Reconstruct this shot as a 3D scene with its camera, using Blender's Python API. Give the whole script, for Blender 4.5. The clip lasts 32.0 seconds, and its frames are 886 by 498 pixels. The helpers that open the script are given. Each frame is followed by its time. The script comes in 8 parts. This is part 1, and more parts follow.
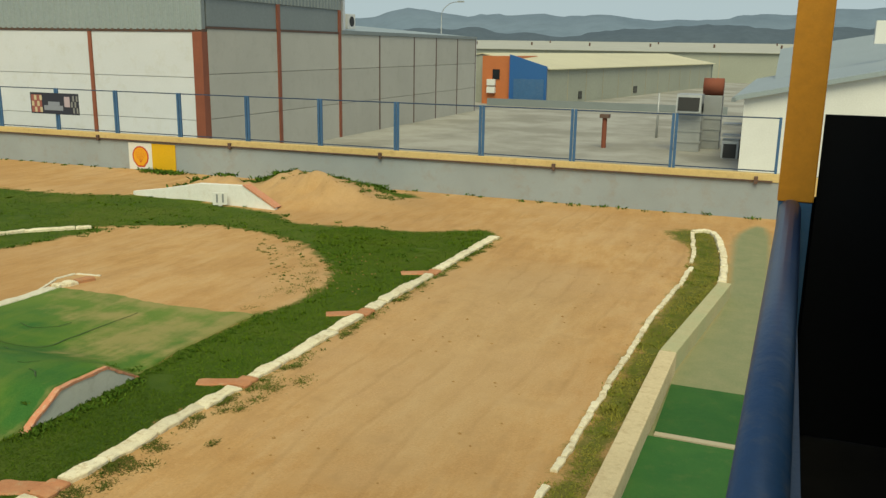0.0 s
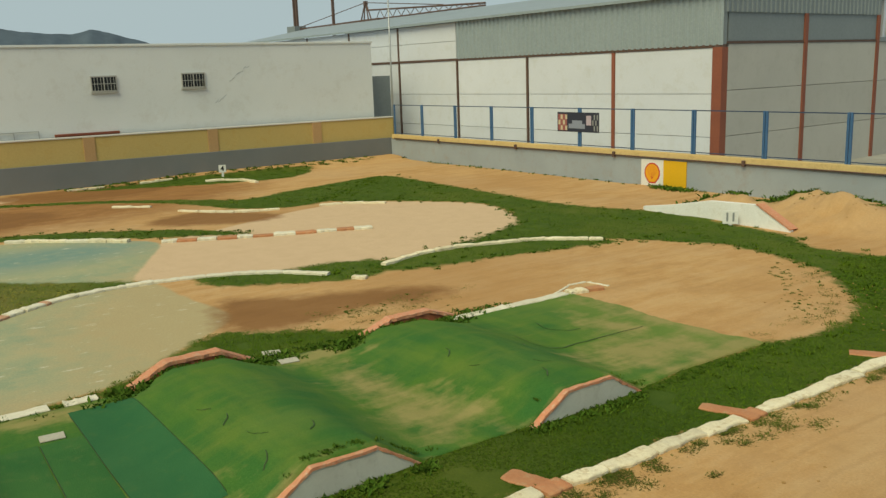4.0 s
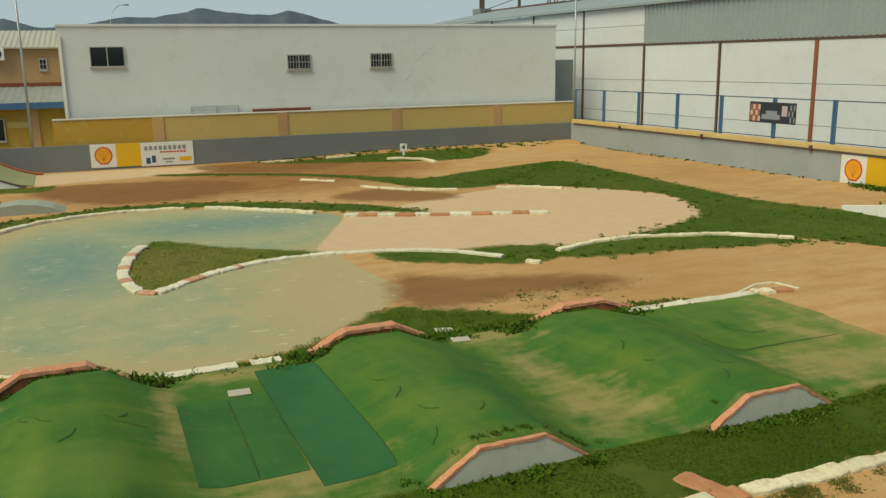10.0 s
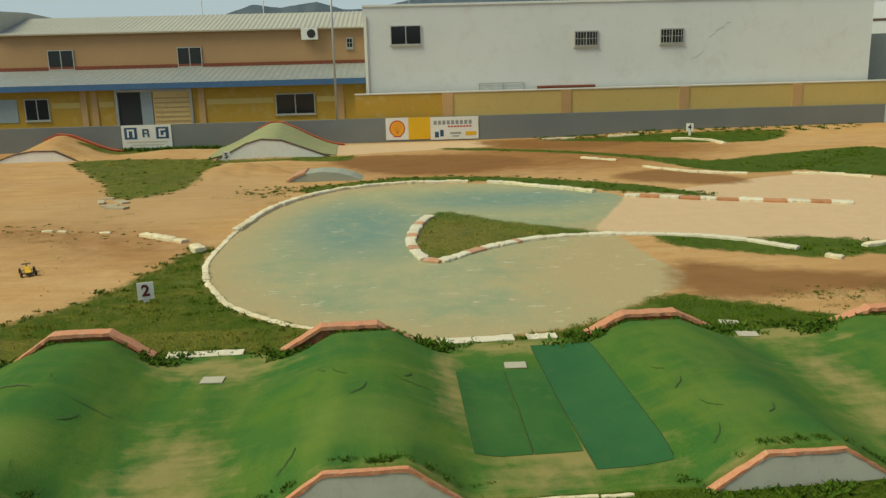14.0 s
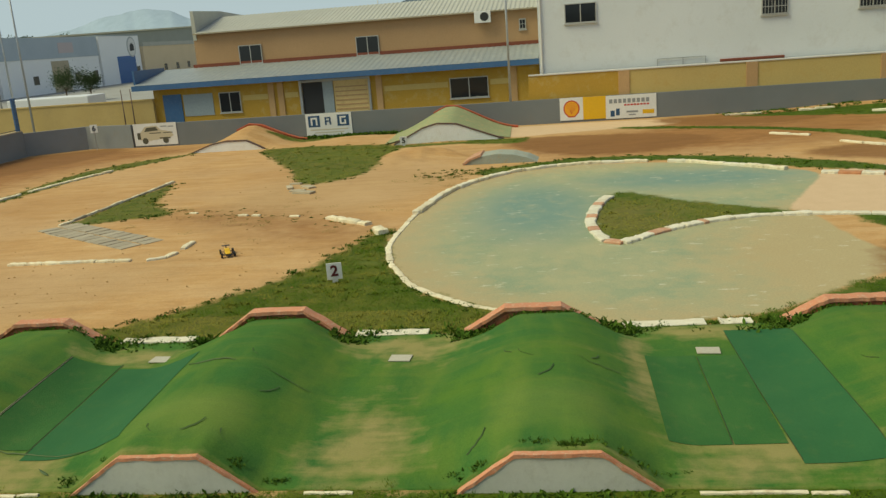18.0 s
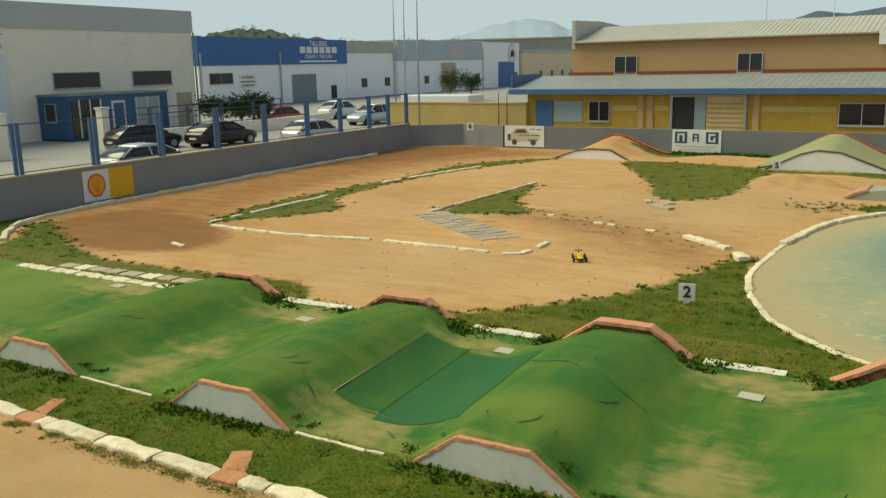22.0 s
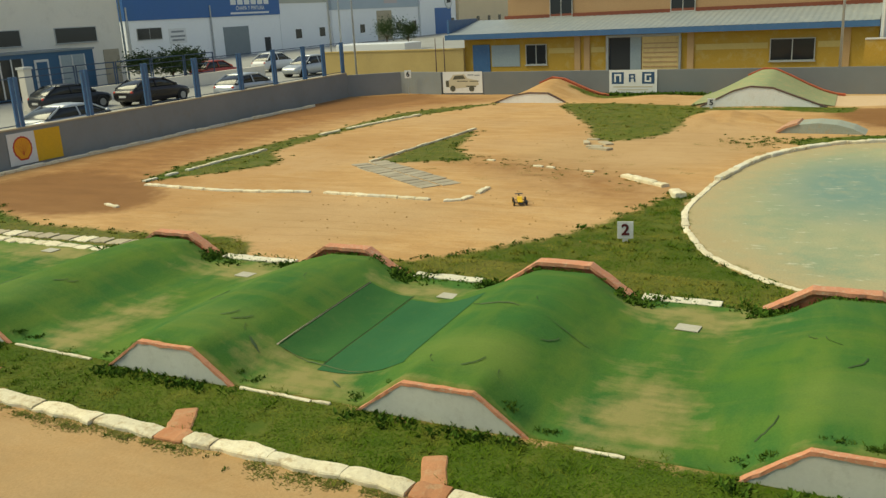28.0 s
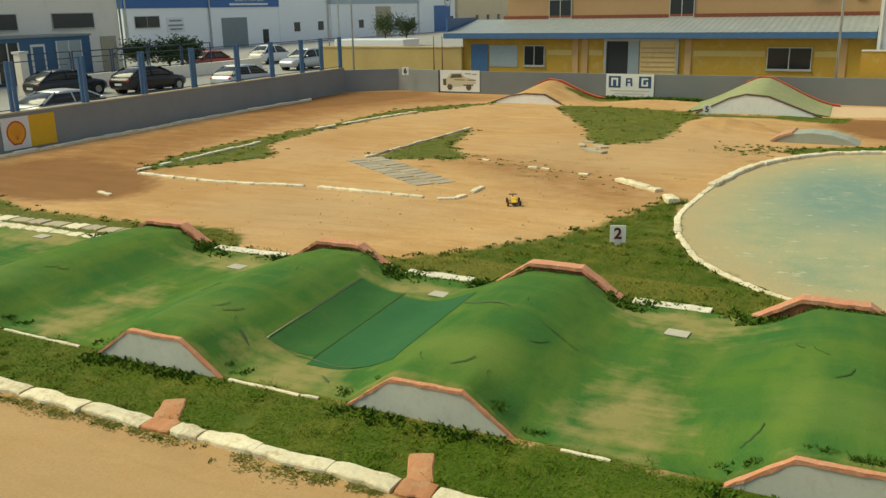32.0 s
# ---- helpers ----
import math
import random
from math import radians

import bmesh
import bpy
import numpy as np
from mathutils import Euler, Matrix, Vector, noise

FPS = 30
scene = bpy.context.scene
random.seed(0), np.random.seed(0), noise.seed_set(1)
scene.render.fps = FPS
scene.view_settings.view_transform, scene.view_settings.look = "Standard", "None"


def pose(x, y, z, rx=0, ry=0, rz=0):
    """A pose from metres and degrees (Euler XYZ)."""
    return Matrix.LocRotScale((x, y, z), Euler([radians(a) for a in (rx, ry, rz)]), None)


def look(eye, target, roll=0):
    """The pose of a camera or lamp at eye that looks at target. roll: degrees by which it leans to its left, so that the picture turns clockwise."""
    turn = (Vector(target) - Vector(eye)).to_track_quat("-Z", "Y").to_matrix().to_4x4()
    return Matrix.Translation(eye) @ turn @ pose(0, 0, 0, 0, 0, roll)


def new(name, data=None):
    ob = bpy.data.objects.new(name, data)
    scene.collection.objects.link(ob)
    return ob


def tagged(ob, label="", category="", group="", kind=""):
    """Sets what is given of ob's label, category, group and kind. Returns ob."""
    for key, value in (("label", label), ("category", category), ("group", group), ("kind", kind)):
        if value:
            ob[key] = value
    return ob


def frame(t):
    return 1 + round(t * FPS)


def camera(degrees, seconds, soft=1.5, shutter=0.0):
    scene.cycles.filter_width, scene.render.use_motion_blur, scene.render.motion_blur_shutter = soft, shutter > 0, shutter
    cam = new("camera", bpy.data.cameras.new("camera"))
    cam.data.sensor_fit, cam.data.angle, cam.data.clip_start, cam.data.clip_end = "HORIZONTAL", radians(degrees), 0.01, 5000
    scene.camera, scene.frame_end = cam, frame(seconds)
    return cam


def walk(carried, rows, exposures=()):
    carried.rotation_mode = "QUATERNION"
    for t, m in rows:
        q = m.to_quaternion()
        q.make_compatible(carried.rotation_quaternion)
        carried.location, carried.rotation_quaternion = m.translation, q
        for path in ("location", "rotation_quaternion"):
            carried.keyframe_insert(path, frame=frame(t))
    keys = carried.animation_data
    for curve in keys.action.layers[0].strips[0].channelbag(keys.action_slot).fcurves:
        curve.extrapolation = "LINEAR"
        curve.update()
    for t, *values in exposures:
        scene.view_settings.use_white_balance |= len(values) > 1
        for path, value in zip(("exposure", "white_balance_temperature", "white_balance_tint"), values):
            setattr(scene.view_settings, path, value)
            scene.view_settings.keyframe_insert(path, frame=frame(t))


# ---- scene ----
cam = camera(54.72, 32.0, soft=1.4)
PATH = [
    (0, (0.571, 0.03, 4.555), (-0.141, 1.842, 4.094), 0.9),
    (0.5, (0.535, 0.035, 4.546), (-0.221, 1.837, 4.119), 0.0),
    (1, (0.429, 0.089, 4.526), (-0.504, 1.807, 4.106), -1.0),
    (1.5, (0.419, 0.085, 4.53), (-0.686, 1.697, 4.106), -1.5),
    (2, (0.361, 0.17, 4.479), (-0.866, 1.691, 4.053), -1.5),
    (2.5, (0.342, 0.138, 4.484), (-0.922, 1.631, 4.065), -1.4),
    (3, (0.317, 0.095, 4.51), (-1.019, 1.521, 4.085), -1.7),
    (3.5, (0.219, 0.2, 4.445), (-1.255, 1.488, 4.036), -3.0),
    (4, (0.113, 0.287, 4.405), (-1.485, 1.419, 4.0), -2.0),
    (4.5, (0.178, 0.326, 4.383), (-1.404, 1.485, 3.989), -2.0),
    (6.5, (0.056, 0.236, 4.439), (-1.538, 1.378, 4.046), -1.3),
    (7, (-0.011, 0.289, 4.357), (-1.648, 1.367, 3.959), -1.4),
    (7.5, (0.021, 0.246, 4.403), (-1.666, 1.23, 3.974), -1.0),
    (8, (-0.019, 0.274, 4.379), (-1.725, 1.229, 3.956), -0.9),
    (8.5, (-0.031, 0.288, 4.368), (-1.75, 1.225, 3.961), -1.6),
    (9, (-0.002, 0.234, 4.388), (-1.737, 1.144, 3.986), -1.6),
    (9.5, (-0.02, 0.243, 4.369), (-1.779, 1.094, 3.943), -1.4),
    (10, (-0.028, 0.227, 4.381), (-1.816, 1.013, 3.95), -0.9),
    (10.5, (-0.069, 0.224, 4.357), (-1.879, 0.962, 3.931), -0.7),
    (11, (-0.072, 0.188, 4.364), (-1.906, 0.872, 3.951), -0.7),
    (11.5, (-0.09, 0.206, 4.35), (-1.935, 0.845, 3.916), -0.9),
    (12, (-0.095, 0.174, 4.348), (-1.95, 0.767, 3.889), -0.6),
    (12.5, (-0.154, 0.151, 4.359), (-2.052, 0.6, 3.917), -1.4),
    (13, (-0.19, 0.217, 4.331), (-2.094, 0.629, 3.878), -1.2),
    (13.5, (-0.197, 0.144, 4.327), (-2.125, 0.432, 3.881), -1.9),
    (14, (-0.211, 0.105, 4.354), (-2.148, 0.283, 3.886), -1.4),
    (14.5, (-0.243, -0.057, 4.31), (-2.202, 0.025, 3.914), -5.3),
    (15, (-0.305, -0.065, 4.287), (-2.265, -0.118, 3.891), -4.5),
    (15.5, (-0.305, -0.098, 4.27), (-2.256, -0.192, 3.842), -2.1),
    (17.5, (-0.28, -0.095, 4.322), (-2.214, -0.291, 3.851), -4.2),
    (18, (-0.331, -0.103, 4.299), (-2.258, -0.32, 3.812), -4.3),
    (18.5, (-0.332, -0.097, 4.303), (-2.253, -0.338, 3.802), -4.2),
    (19, (-0.265, -0.102, 4.321), (-2.184, -0.349, 3.814), -4.1),
    (19.5, (-0.344, -0.146, 4.28), (-2.257, -0.426, 3.769), -3.9),
    (20, (-0.417, -0.3, 4.254), (-2.261, -0.936, 3.813), -1.4),
    (20.5, (-0.469, -0.308, 4.222), (-2.245, -1.138, 3.826), -0.8),
    (21, (-0.485, -0.311, 4.203), (-2.232, -1.198, 3.802), -0.6),
    (21.5, (-0.482, -0.319, 4.213), (-2.211, -1.235, 3.8), -0.9),
    (22, (-0.495, -0.348, 4.214), (-2.195, -1.315, 3.793), -1.3),
    (22.5, (-0.486, -0.34, 4.173), (-2.16, -1.346, 3.739), -0.9),
    (23, (-0.486, -0.338, 4.189), (-2.15, -1.348, 3.73), -0.6),
    (23.5, (-0.492, -0.339, 4.195), (-2.156, -1.348, 3.732), -0.8),
    (24, (-0.511, -0.332, 4.177), (-2.164, -1.364, 3.725), -1.3),
    (24.5, (-0.492, -0.324, 4.184), (-2.172, -1.297, 3.707), -1.2),
    (25, (-0.502, -0.321, 4.172), (-2.172, -1.303, 3.677), -1.7),
    (25.5, (-0.507, -0.304, 4.165), (-2.181, -1.267, 3.644), -2.3),
    (27.5, (-0.564, -0.284, 4.175), (-2.284, -1.156, 3.644), -3.3),
    (28, (-0.557, -0.28, 4.154), (-2.288, -1.126, 3.616), -3.0),
    (28.5, (-0.583, -0.314, 4.165), (-2.329, -1.127, 3.624), -3.0),
    (29, (-0.532, -0.258, 4.194), (-2.289, -1.059, 3.674), -2.5),
    (29.5, (-0.542, -0.281, 4.179), (-2.292, -1.094, 3.656), -2.0),
    (30, (-0.534, -0.283, 4.162), (-2.278, -1.103, 3.628), -1.8),
    (30.5, (-0.547, -0.298, 4.169), (-2.293, -1.116, 3.638), -1.6),
    (31, (-0.544, -0.29, 4.171), (-2.288, -1.115, 3.643), -1.8),
    (31.5, (-0.528, -0.289, 4.178), (-2.271, -1.119, 3.655), -1.2),
    (32, (-0.538, -0.284, 4.164), (-2.275, -1.112, 3.621), -1.1),
]
walk(cam, [(t, look(eye, target, roll)) for t, eye, target, roll in PATH], exposures=[(0, 0.05, 7400, -2), (4, -0.05, 7400, -2), (12, -0.05, 7400, -2), (15, 0.03, 7400, -2), (18, 0.07, 7400, -2), (20, 0.08, 7500, -2), (23, 0.29, 7550, -2), (32, 0.29, 7550, -2)])


# ---- light ----
world = bpy.data.worlds.new("sky")
scene.world = world
world.use_nodes = True
SUN_EL, SUN_AZ = 52.0, 160.0          # azimuth clockwise from +y
sky = world.node_tree.nodes.new("ShaderNodeTexSky")
sky.sky_type = "NISHITA"
sky.sun_disc = False
sky.sun_elevation = radians(SUN_EL)
sky.sun_rotation = radians(SUN_AZ)
sky.air_density = 1.0
sky.dust_density = 0.7
sky.ozone_density = 1.5
bg = world.node_tree.nodes["Background"]
bg.inputs["Strength"].default_value = 0.13
veil = world.node_tree.nodes.new("ShaderNodeHueSaturation")    # thin cloud takes most of the blue
veil.inputs["Saturation"].default_value = 0.66
world.node_tree.links.new(sky.outputs[0], veil.inputs["Color"])
tint_node = world.node_tree.nodes.new("ShaderNodeMix")
tint_node.data_type, tint_node.blend_type = "RGBA", "MULTIPLY"
tint_node.inputs[0].default_value = 1.0
tint_node.inputs[7].default_value = (0.90, 0.93, 1.06, 1)       # cool grey overcast
world.node_tree.links.new(veil.outputs[0], tint_node.inputs[6])
deck = world.node_tree.nodes.new("ShaderNodeMix")               # even cloud deck: nowhere brighter than this
deck.data_type, deck.blend_type = "RGBA", "DARKEN"
deck.inputs[0].default_value = 1.0
deck.inputs[7].default_value = (3.25, 4.0, 4.85, 1)
world.node_tree.links.new(tint_node.outputs[2], deck.inputs[6])
tint = deck.outputs[2]
world.node_tree.links.new(tint, bg.inputs["Color"])
sun = new("sun", bpy.data.lights.new("sun", "SUN"))
sun.data.energy = 2.9
sun.data.angle = radians(42)
sun.data.color = (1.0, 0.94, 0.73)
sx, sy = math.sin(radians(SUN_AZ)), math.cos(radians(SUN_AZ))
sun.matrix_world = look((sx * math.cos(radians(SUN_EL)) * 90, sy * math.cos(radians(SUN_EL)) * 90, math.sin(radians(SUN_EL)) * 90), (0, 0, 0))


# ---- materials ----
def nodes_of(name):
    m = bpy.data.materials.new(name)
    m.use_nodes = True
    nt = m.node_tree
    b = nt.nodes["Principled BSDF"]
    return m, nt, b


def noise_node(nt, scale, detail=5, rough=0.6, vec=None):
    n = nt.nodes.new("ShaderNodeTexNoise")
    n.inputs["Scale"].default_value = scale
    n.inputs["Detail"].default_value = detail
    n.inputs["Roughness"].default_value = rough
    if vec is not None:
        nt.links.new(vec, n.inputs["Vector"])
    return n


def ramp_node(nt, fac, lo, hi):
    r = nt.nodes.new("ShaderNodeMapRange")
    r.inputs["From Min"].default_value = lo
    r.inputs["From Max"].default_value = hi
    nt.links.new(fac, r.inputs["Value"])
    return r.outputs[0]


def mix_node(nt, fac, a, b, kind="MIX"):
    m = nt.nodes.new("ShaderNodeMix")
    m.data_type = "RGBA"
    m.blend_type = kind
    for sock, v in ((m.inputs[0], fac), (m.inputs[6], a), (m.inputs[7], b)):
        if isinstance(v, (int, float)):
            sock.default_value = v
        elif isinstance(v, tuple):
            sock.default_value = (*v[:3], 1)
        else:
            nt.links.new(v, sock)
    return m.outputs[2]


def math_node(nt, op, a, b=0.0):
    m = nt.nodes.new("ShaderNodeMath")
    m.operation = op
    for sock, v in zip(m.inputs, (a, b)):
        if isinstance(v, (int, float)):
            sock.default_value = v
        else:
            nt.links.new(v, sock)
    return m.outputs[0]


def mat(name, c1, c2=None, big=0.7, fine=18.0, rough=0.8, bump=0.25, rnd=0.0, metal=0.0, grain=0.18, stain=None, amount=0.5):
    """Two-scale material: c1 to c2 in broad patches, fine grain on top, and stains where wanted."""
    m, nt, b = nodes_of(name)
    pos = nt.nodes.new("ShaderNodeNewGeometry").outputs["Position"]
    n1, n2 = noise_node(nt, big, 4, 0.6, pos), noise_node(nt, fine, 6, 0.7, pos)
    c2 = c2 or tuple(v * 0.8 for v in c1)
    col = mix_node(nt, ramp_node(nt, n1.outputs[0], 0.32, 0.68), c1, c2)
    g = ramp_node(nt, n2.outputs[0], 0.25, 0.75)
    col = mix_node(nt, grain, col, mix_node(nt, g, tuple(v * 0.35 for v in c1), tuple(min(1, v * 1.5) for v in c1)))
    if stain:
        n3 = noise_node(nt, big * 4.3, 8, 0.75, pos)
        col = mix_node(nt, math_node(nt, "MULTIPLY", ramp_node(nt, n3.outputs[0], 0.52, 0.66), amount), col, stain)
    if rnd:
        oi = nt.nodes.new("ShaderNodeObjectInfo")
        hsv = nt.nodes.new("ShaderNodeHueSaturation")
        nt.links.new(math_node(nt, "ADD", math_node(nt, "MULTIPLY", oi.outputs["Random"], 2 * rnd), 1 - rnd), hsv.inputs["Value"])
        nt.links.new(col, hsv.inputs["Color"])
        col = hsv.outputs[0]
    nt.links.new(col, b.inputs["Base Color"])
    b.inputs["Roughness"].default_value = rough
    b.inputs["Metallic"].default_value = metal
    if rough > 0.75:
        b.inputs["Specular IOR Level"].default_value = 0.15
    if bump:
        bp = nt.nodes.new("ShaderNodeBump")
        bp.inputs["Strength"].default_value = bump
        bp.inputs["Distance"].default_value = 0.02
        nt.links.new(n2.outputs[0], bp.inputs["Height"])
        nt.links.new(bp.outputs[0], b.inputs["Normal"])
    return m


def plain(name, c, rough=0.5, metal=0.0, trans=0.0):
    m, nt, b = nodes_of(name)
    b.inputs["Base Color"].default_value = (*c, 1)
    b.inputs["Roughness"].default_value = rough
    b.inputs["Metallic"].default_value = metal
    b.inputs["Transmission Weight"].default_value = trans
    return m


def ground_material():
    """Packed dirt with grass, painted concrete, bare concrete, damp earth and paved yard by the mesh's own region values."""
    m, nt, b = nodes_of("track_ground")
    pos = nt.nodes.new("ShaderNodeNewGeometry").outputs["Position"]
    n_big, n_mid, n_fine = noise_node(nt, 0.35, 4, 0.6, pos), noise_node(nt, 2.2, 6, 0.65, pos), noise_node(nt, 30, 6, 0.75, pos)
    st = nt.nodes.new("ShaderNodeMapping")
    st.inputs["Scale"].default_value = (1.7, 0.42, 1)
    st.inputs["Rotation"].default_value = (0, 0, radians(-12))
    nt.links.new(pos, st.inputs["Vector"])
    n_str = noise_node(nt, 1.3, 6, 0.7, st.outputs[0])

    def region(key, soft=0.1, wob=0.5):
        a = nt.nodes.new("ShaderNodeAttribute")
        a.attribute_name = key
        v = math_node(nt, "ADD", a.outputs["Fac"], math_node(nt, "MULTIPLY", math_node(nt, "SUBTRACT", n_mid.outputs[0], 0.5), wob))
        v = math_node(nt, "ADD", v, math_node(nt, "MULTIPLY", math_node(nt, "SUBTRACT", n_fine.outputs[0], 0.5), wob * 0.6))
        return ramp_node(nt, v, 0.5 - soft, 0.5 + soft)

    col = mix_node(nt, ramp_node(nt, n_big.outputs[0], 0.35, 0.65), (0.513, 0.299, 0.116), (0.439, 0.242, 0.086))
    col = mix_node(nt, ramp_node(nt, n_mid.outputs[0], 0.42, 0.72), col, (0.547, 0.333, 0.134))
    col = mix_node(nt, math_node(nt, "MULTIPLY", ramp_node(nt, n_str.outputs[0], 0.48, 0.66), 0.5), col, (0.58, 0.395, 0.195))
    col = mix_node(nt, math_node(nt, "MULTIPLY", ramp_node(nt, n_str.outputs[0], 0.5, 0.33), 0.48), col, (0.35, 0.19, 0.07))
    speck = noise_node(nt, 9, 5, 0.75, pos)
    col = mix_node(nt, math_node(nt, "MULTIPLY", ramp_node(nt, speck.outputs[0], 0.56, 0.72), 0.3), col, (0.627, 0.433, 0.220))
    col = mix_node(nt, math_node(nt, "MULTIPLY", ramp_node(nt, speck.outputs[0], 0.42, 0.28), 0.4), col, (0.308, 0.165, 0.055))
    scuff = noise_node(nt, 0.75, 7, 0.72, pos)
    col = mix_node(nt, math_node(nt, "MULTIPLY", ramp_node(nt, scuff.outputs[0], 0.54, 0.7), 0.42), col, (0.33, 0.18, 0.07))
    lanes = noise_node(nt, 0.16, 3, 0.55, pos)
    col = mix_node(nt, math_node(nt, "MULTIPLY", ramp_node(nt, lanes.outputs[0], 0.45, 0.64), 0.55), col, (0.40, 0.218, 0.08))
    col = mix_node(nt, math_node(nt, "MULTIPLY", region("sand", 0.4, 0.9), 0.5), col, mix_node(nt, n_mid.outputs[0], (0.47, 0.32, 0.16), (0.40, 0.265, 0.125)))
    col = mix_node(nt, 1.0, col, (0.985, 0.985, 1.03), "MULTIPLY")
    n_wide = noise_node(nt, 0.24, 6, 0.62, pos)
    col = mix_node(nt, math_node(nt, "MULTIPLY", ramp_node(nt, n_wide.outputs[0], 0.46, 0.66), 0.6), col, mix_node(nt, n_mid.outputs[0], (0.53, 0.35, 0.185), (0.46, 0.29, 0.14)))
    col = mix_node(nt, math_node(nt, "MULTIPLY", region("brown", 0.45, 1.3), 0.92), col, mix_node(nt, ramp_node(nt, n_str.outputs[0], 0.3, 0.7), (0.19, 0.08, 0.022), (0.35, 0.165, 0.052)))
    col = mix_node(nt, math_node(nt, "MULTIPLY", region("dull", 0.45, 0.8), 0.62), col, mix_node(nt, n_mid.outputs[0], (0.30, 0.20, 0.10), (0.37, 0.255, 0.13)))
    warp = mix_node(nt, 0.22, pos, noise_node(nt, 0.3, 3, 0.5, pos).outputs["Color"], "LINEAR_LIGHT")
    ruts = nt.nodes.new("ShaderNodeTexWave")
    ruts.inputs["Scale"].default_value = 0.55
    ruts.inputs["Distortion"].default_value = 5.0
    ruts.inputs["Detail"].default_value = 4.0
    ruts.inputs["Detail Scale"].default_value = 0.5
    nt.links.new(warp, ruts.inputs["Vector"])
    rut = math_node(nt, "MULTIPLY", ramp_node(nt, ruts.outputs["Fac"], 0.93, 1.0), ramp_node(nt, n_big.outputs[0], 0.42, 0.6))
    col = mix_node(nt, math_node(nt, "MULTIPLY", rut, 0.26), col, (0.30, 0.17, 0.07))
    conc = mix_node(nt, ramp_node(nt, n_mid.outputs[0], 0.3, 0.7), (0.60, 0.425, 0.265), (0.55, 0.385, 0.235))
    col = mix_node(nt, region("concrete", 0.06, 0.12), col, conc)
    n_pool = noise_node(nt, 0.55, 7, 0.68, pos)
    pool = mix_node(nt, ramp_node(nt, n_pool.outputs[0], 0.36, 0.6), (0.25, 0.30, 0.185), (0.355, 0.345, 0.20))
    pool = mix_node(nt, region("blue", 0.34, 0.7), pool, mix_node(nt, n_mid.outputs[0], (0.145, 0.235, 0.20), (0.20, 0.285, 0.22)))
    pool = mix_node(nt, math_node(nt, "MULTIPLY", ramp_node(nt, n_mid.outputs[0], 0.46, 0.75), 0.32), pool, (0.42, 0.355, 0.205))
    pool = mix_node(nt, math_node(nt, "MULTIPLY", region("dusty", 0.42, 0.9), 0.85), pool, mix_node(nt, n_pool.outputs[0], (0.48, 0.37, 0.20), (0.365, 0.28, 0.142)))
    st3 = nt.nodes.new("ShaderNodeMapping")
    st3.inputs["Scale"].default_value = (1.7, 0.55, 1)
    st3.inputs["Rotation"].default_value = (0, 0, radians(8))
    nt.links.new(pos, st3.inputs["Vector"])
    flake = noise_node(nt, 3.2, 5, 0.68, st3.outputs[0])
    pool = mix_node(nt, math_node(nt, "MULTIPLY", ramp_node(nt, flake.outputs[0], 0.615, 0.66), 0.55), pool, (0.60, 0.56, 0.43))
    col = mix_node(nt, region("pool", 0.12, 0.55), col, pool)
    col = mix_node(nt, math_node(nt, "MULTIPLY", region("damp", 0.26, 0.95), 0.88), col, mix_node(nt, n_str.outputs[0], (0.155, 0.068, 0.02), (0.27, 0.125, 0.04)))
    turf = mix_node(nt, ramp_node(nt, n_mid.outputs[0], 0.35, 0.7), (0.046, 0.085, 0.005), (0.092, 0.13, 0.011))
    dry = nt.nodes.new("ShaderNodeAttribute")
    dry.attribute_name = "dry"
    dryness = math_node(nt, "ADD", dry.outputs["Fac"], math_node(nt, "MULTIPLY", math_node(nt, "SUBTRACT", n_mid.outputs[0], 0.5), 1.6))
    turf = mix_node(nt, ramp_node(nt, dry.outputs["Fac"], -0.05, -0.45), turf, mix_node(nt, ramp_node(nt, n_mid.outputs[0], 0.35, 0.7), (0.036, 0.074, 0.004), (0.066, 0.105, 0.008)))
    turf = mix_node(nt, ramp_node(nt, dry.outputs["Fac"], -0.5, -0.95), turf, (0.038, 0.072, 0.004))
    turf = mix_node(nt, math_node(nt, "MULTIPLY", ramp_node(nt, dryness, 0.22, 0.72), 0.85), turf, (0.14, 0.125, 0.028))
    turf = mix_node(nt, math_node(nt, "MULTIPLY", ramp_node(nt, n_fine.outputs[0], 0.55, 0.8), 0.4), turf, (0.13, 0.12, 0.03))
    turf = mix_node(nt, math_node(nt, "MULTIPLY", ramp_node(nt, n_big.outputs[0], 0.48, 0.66), 0.6), turf, (0.105, 0.125, 0.014))
    col = mix_node(nt, region("grass", 0.12, 1.0), col, turf)
    col = mix_node(nt, region("lane", 0.3, 0.3), col, mix_node(nt, n_mid.outputs[0], (0.15, 0.19, 0.09), (0.30, 0.275, 0.15)))
    yard = mix_node(nt, ramp_node(nt, n_wide.outputs[0], 0.4, 0.6), (0.36, 0.35, 0.31), (0.25, 0.24, 0.205))
    yard = mix_node(nt, math_node(nt, "MULTIPLY", ramp_node(nt, n_mid.outputs[0], 0.55, 0.75), 0.4), yard, (0.22, 0.205, 0.18))
    col = mix_node(nt, region("yard", 0.05, 0.02), col, yard)
    col = mix_node(nt, 0.22, col, mix_node(nt, ramp_node(nt, n_fine.outputs[0], 0.3, 0.7), (0.25, 0.25, 0.25), (0.9, 0.9, 0.9)), "OVERLAY")
    nt.links.new(col, b.inputs["Base Color"])
    b.inputs["Roughness"].default_value = 0.92
    b.inputs["Specular IOR Level"].default_value = 0.25
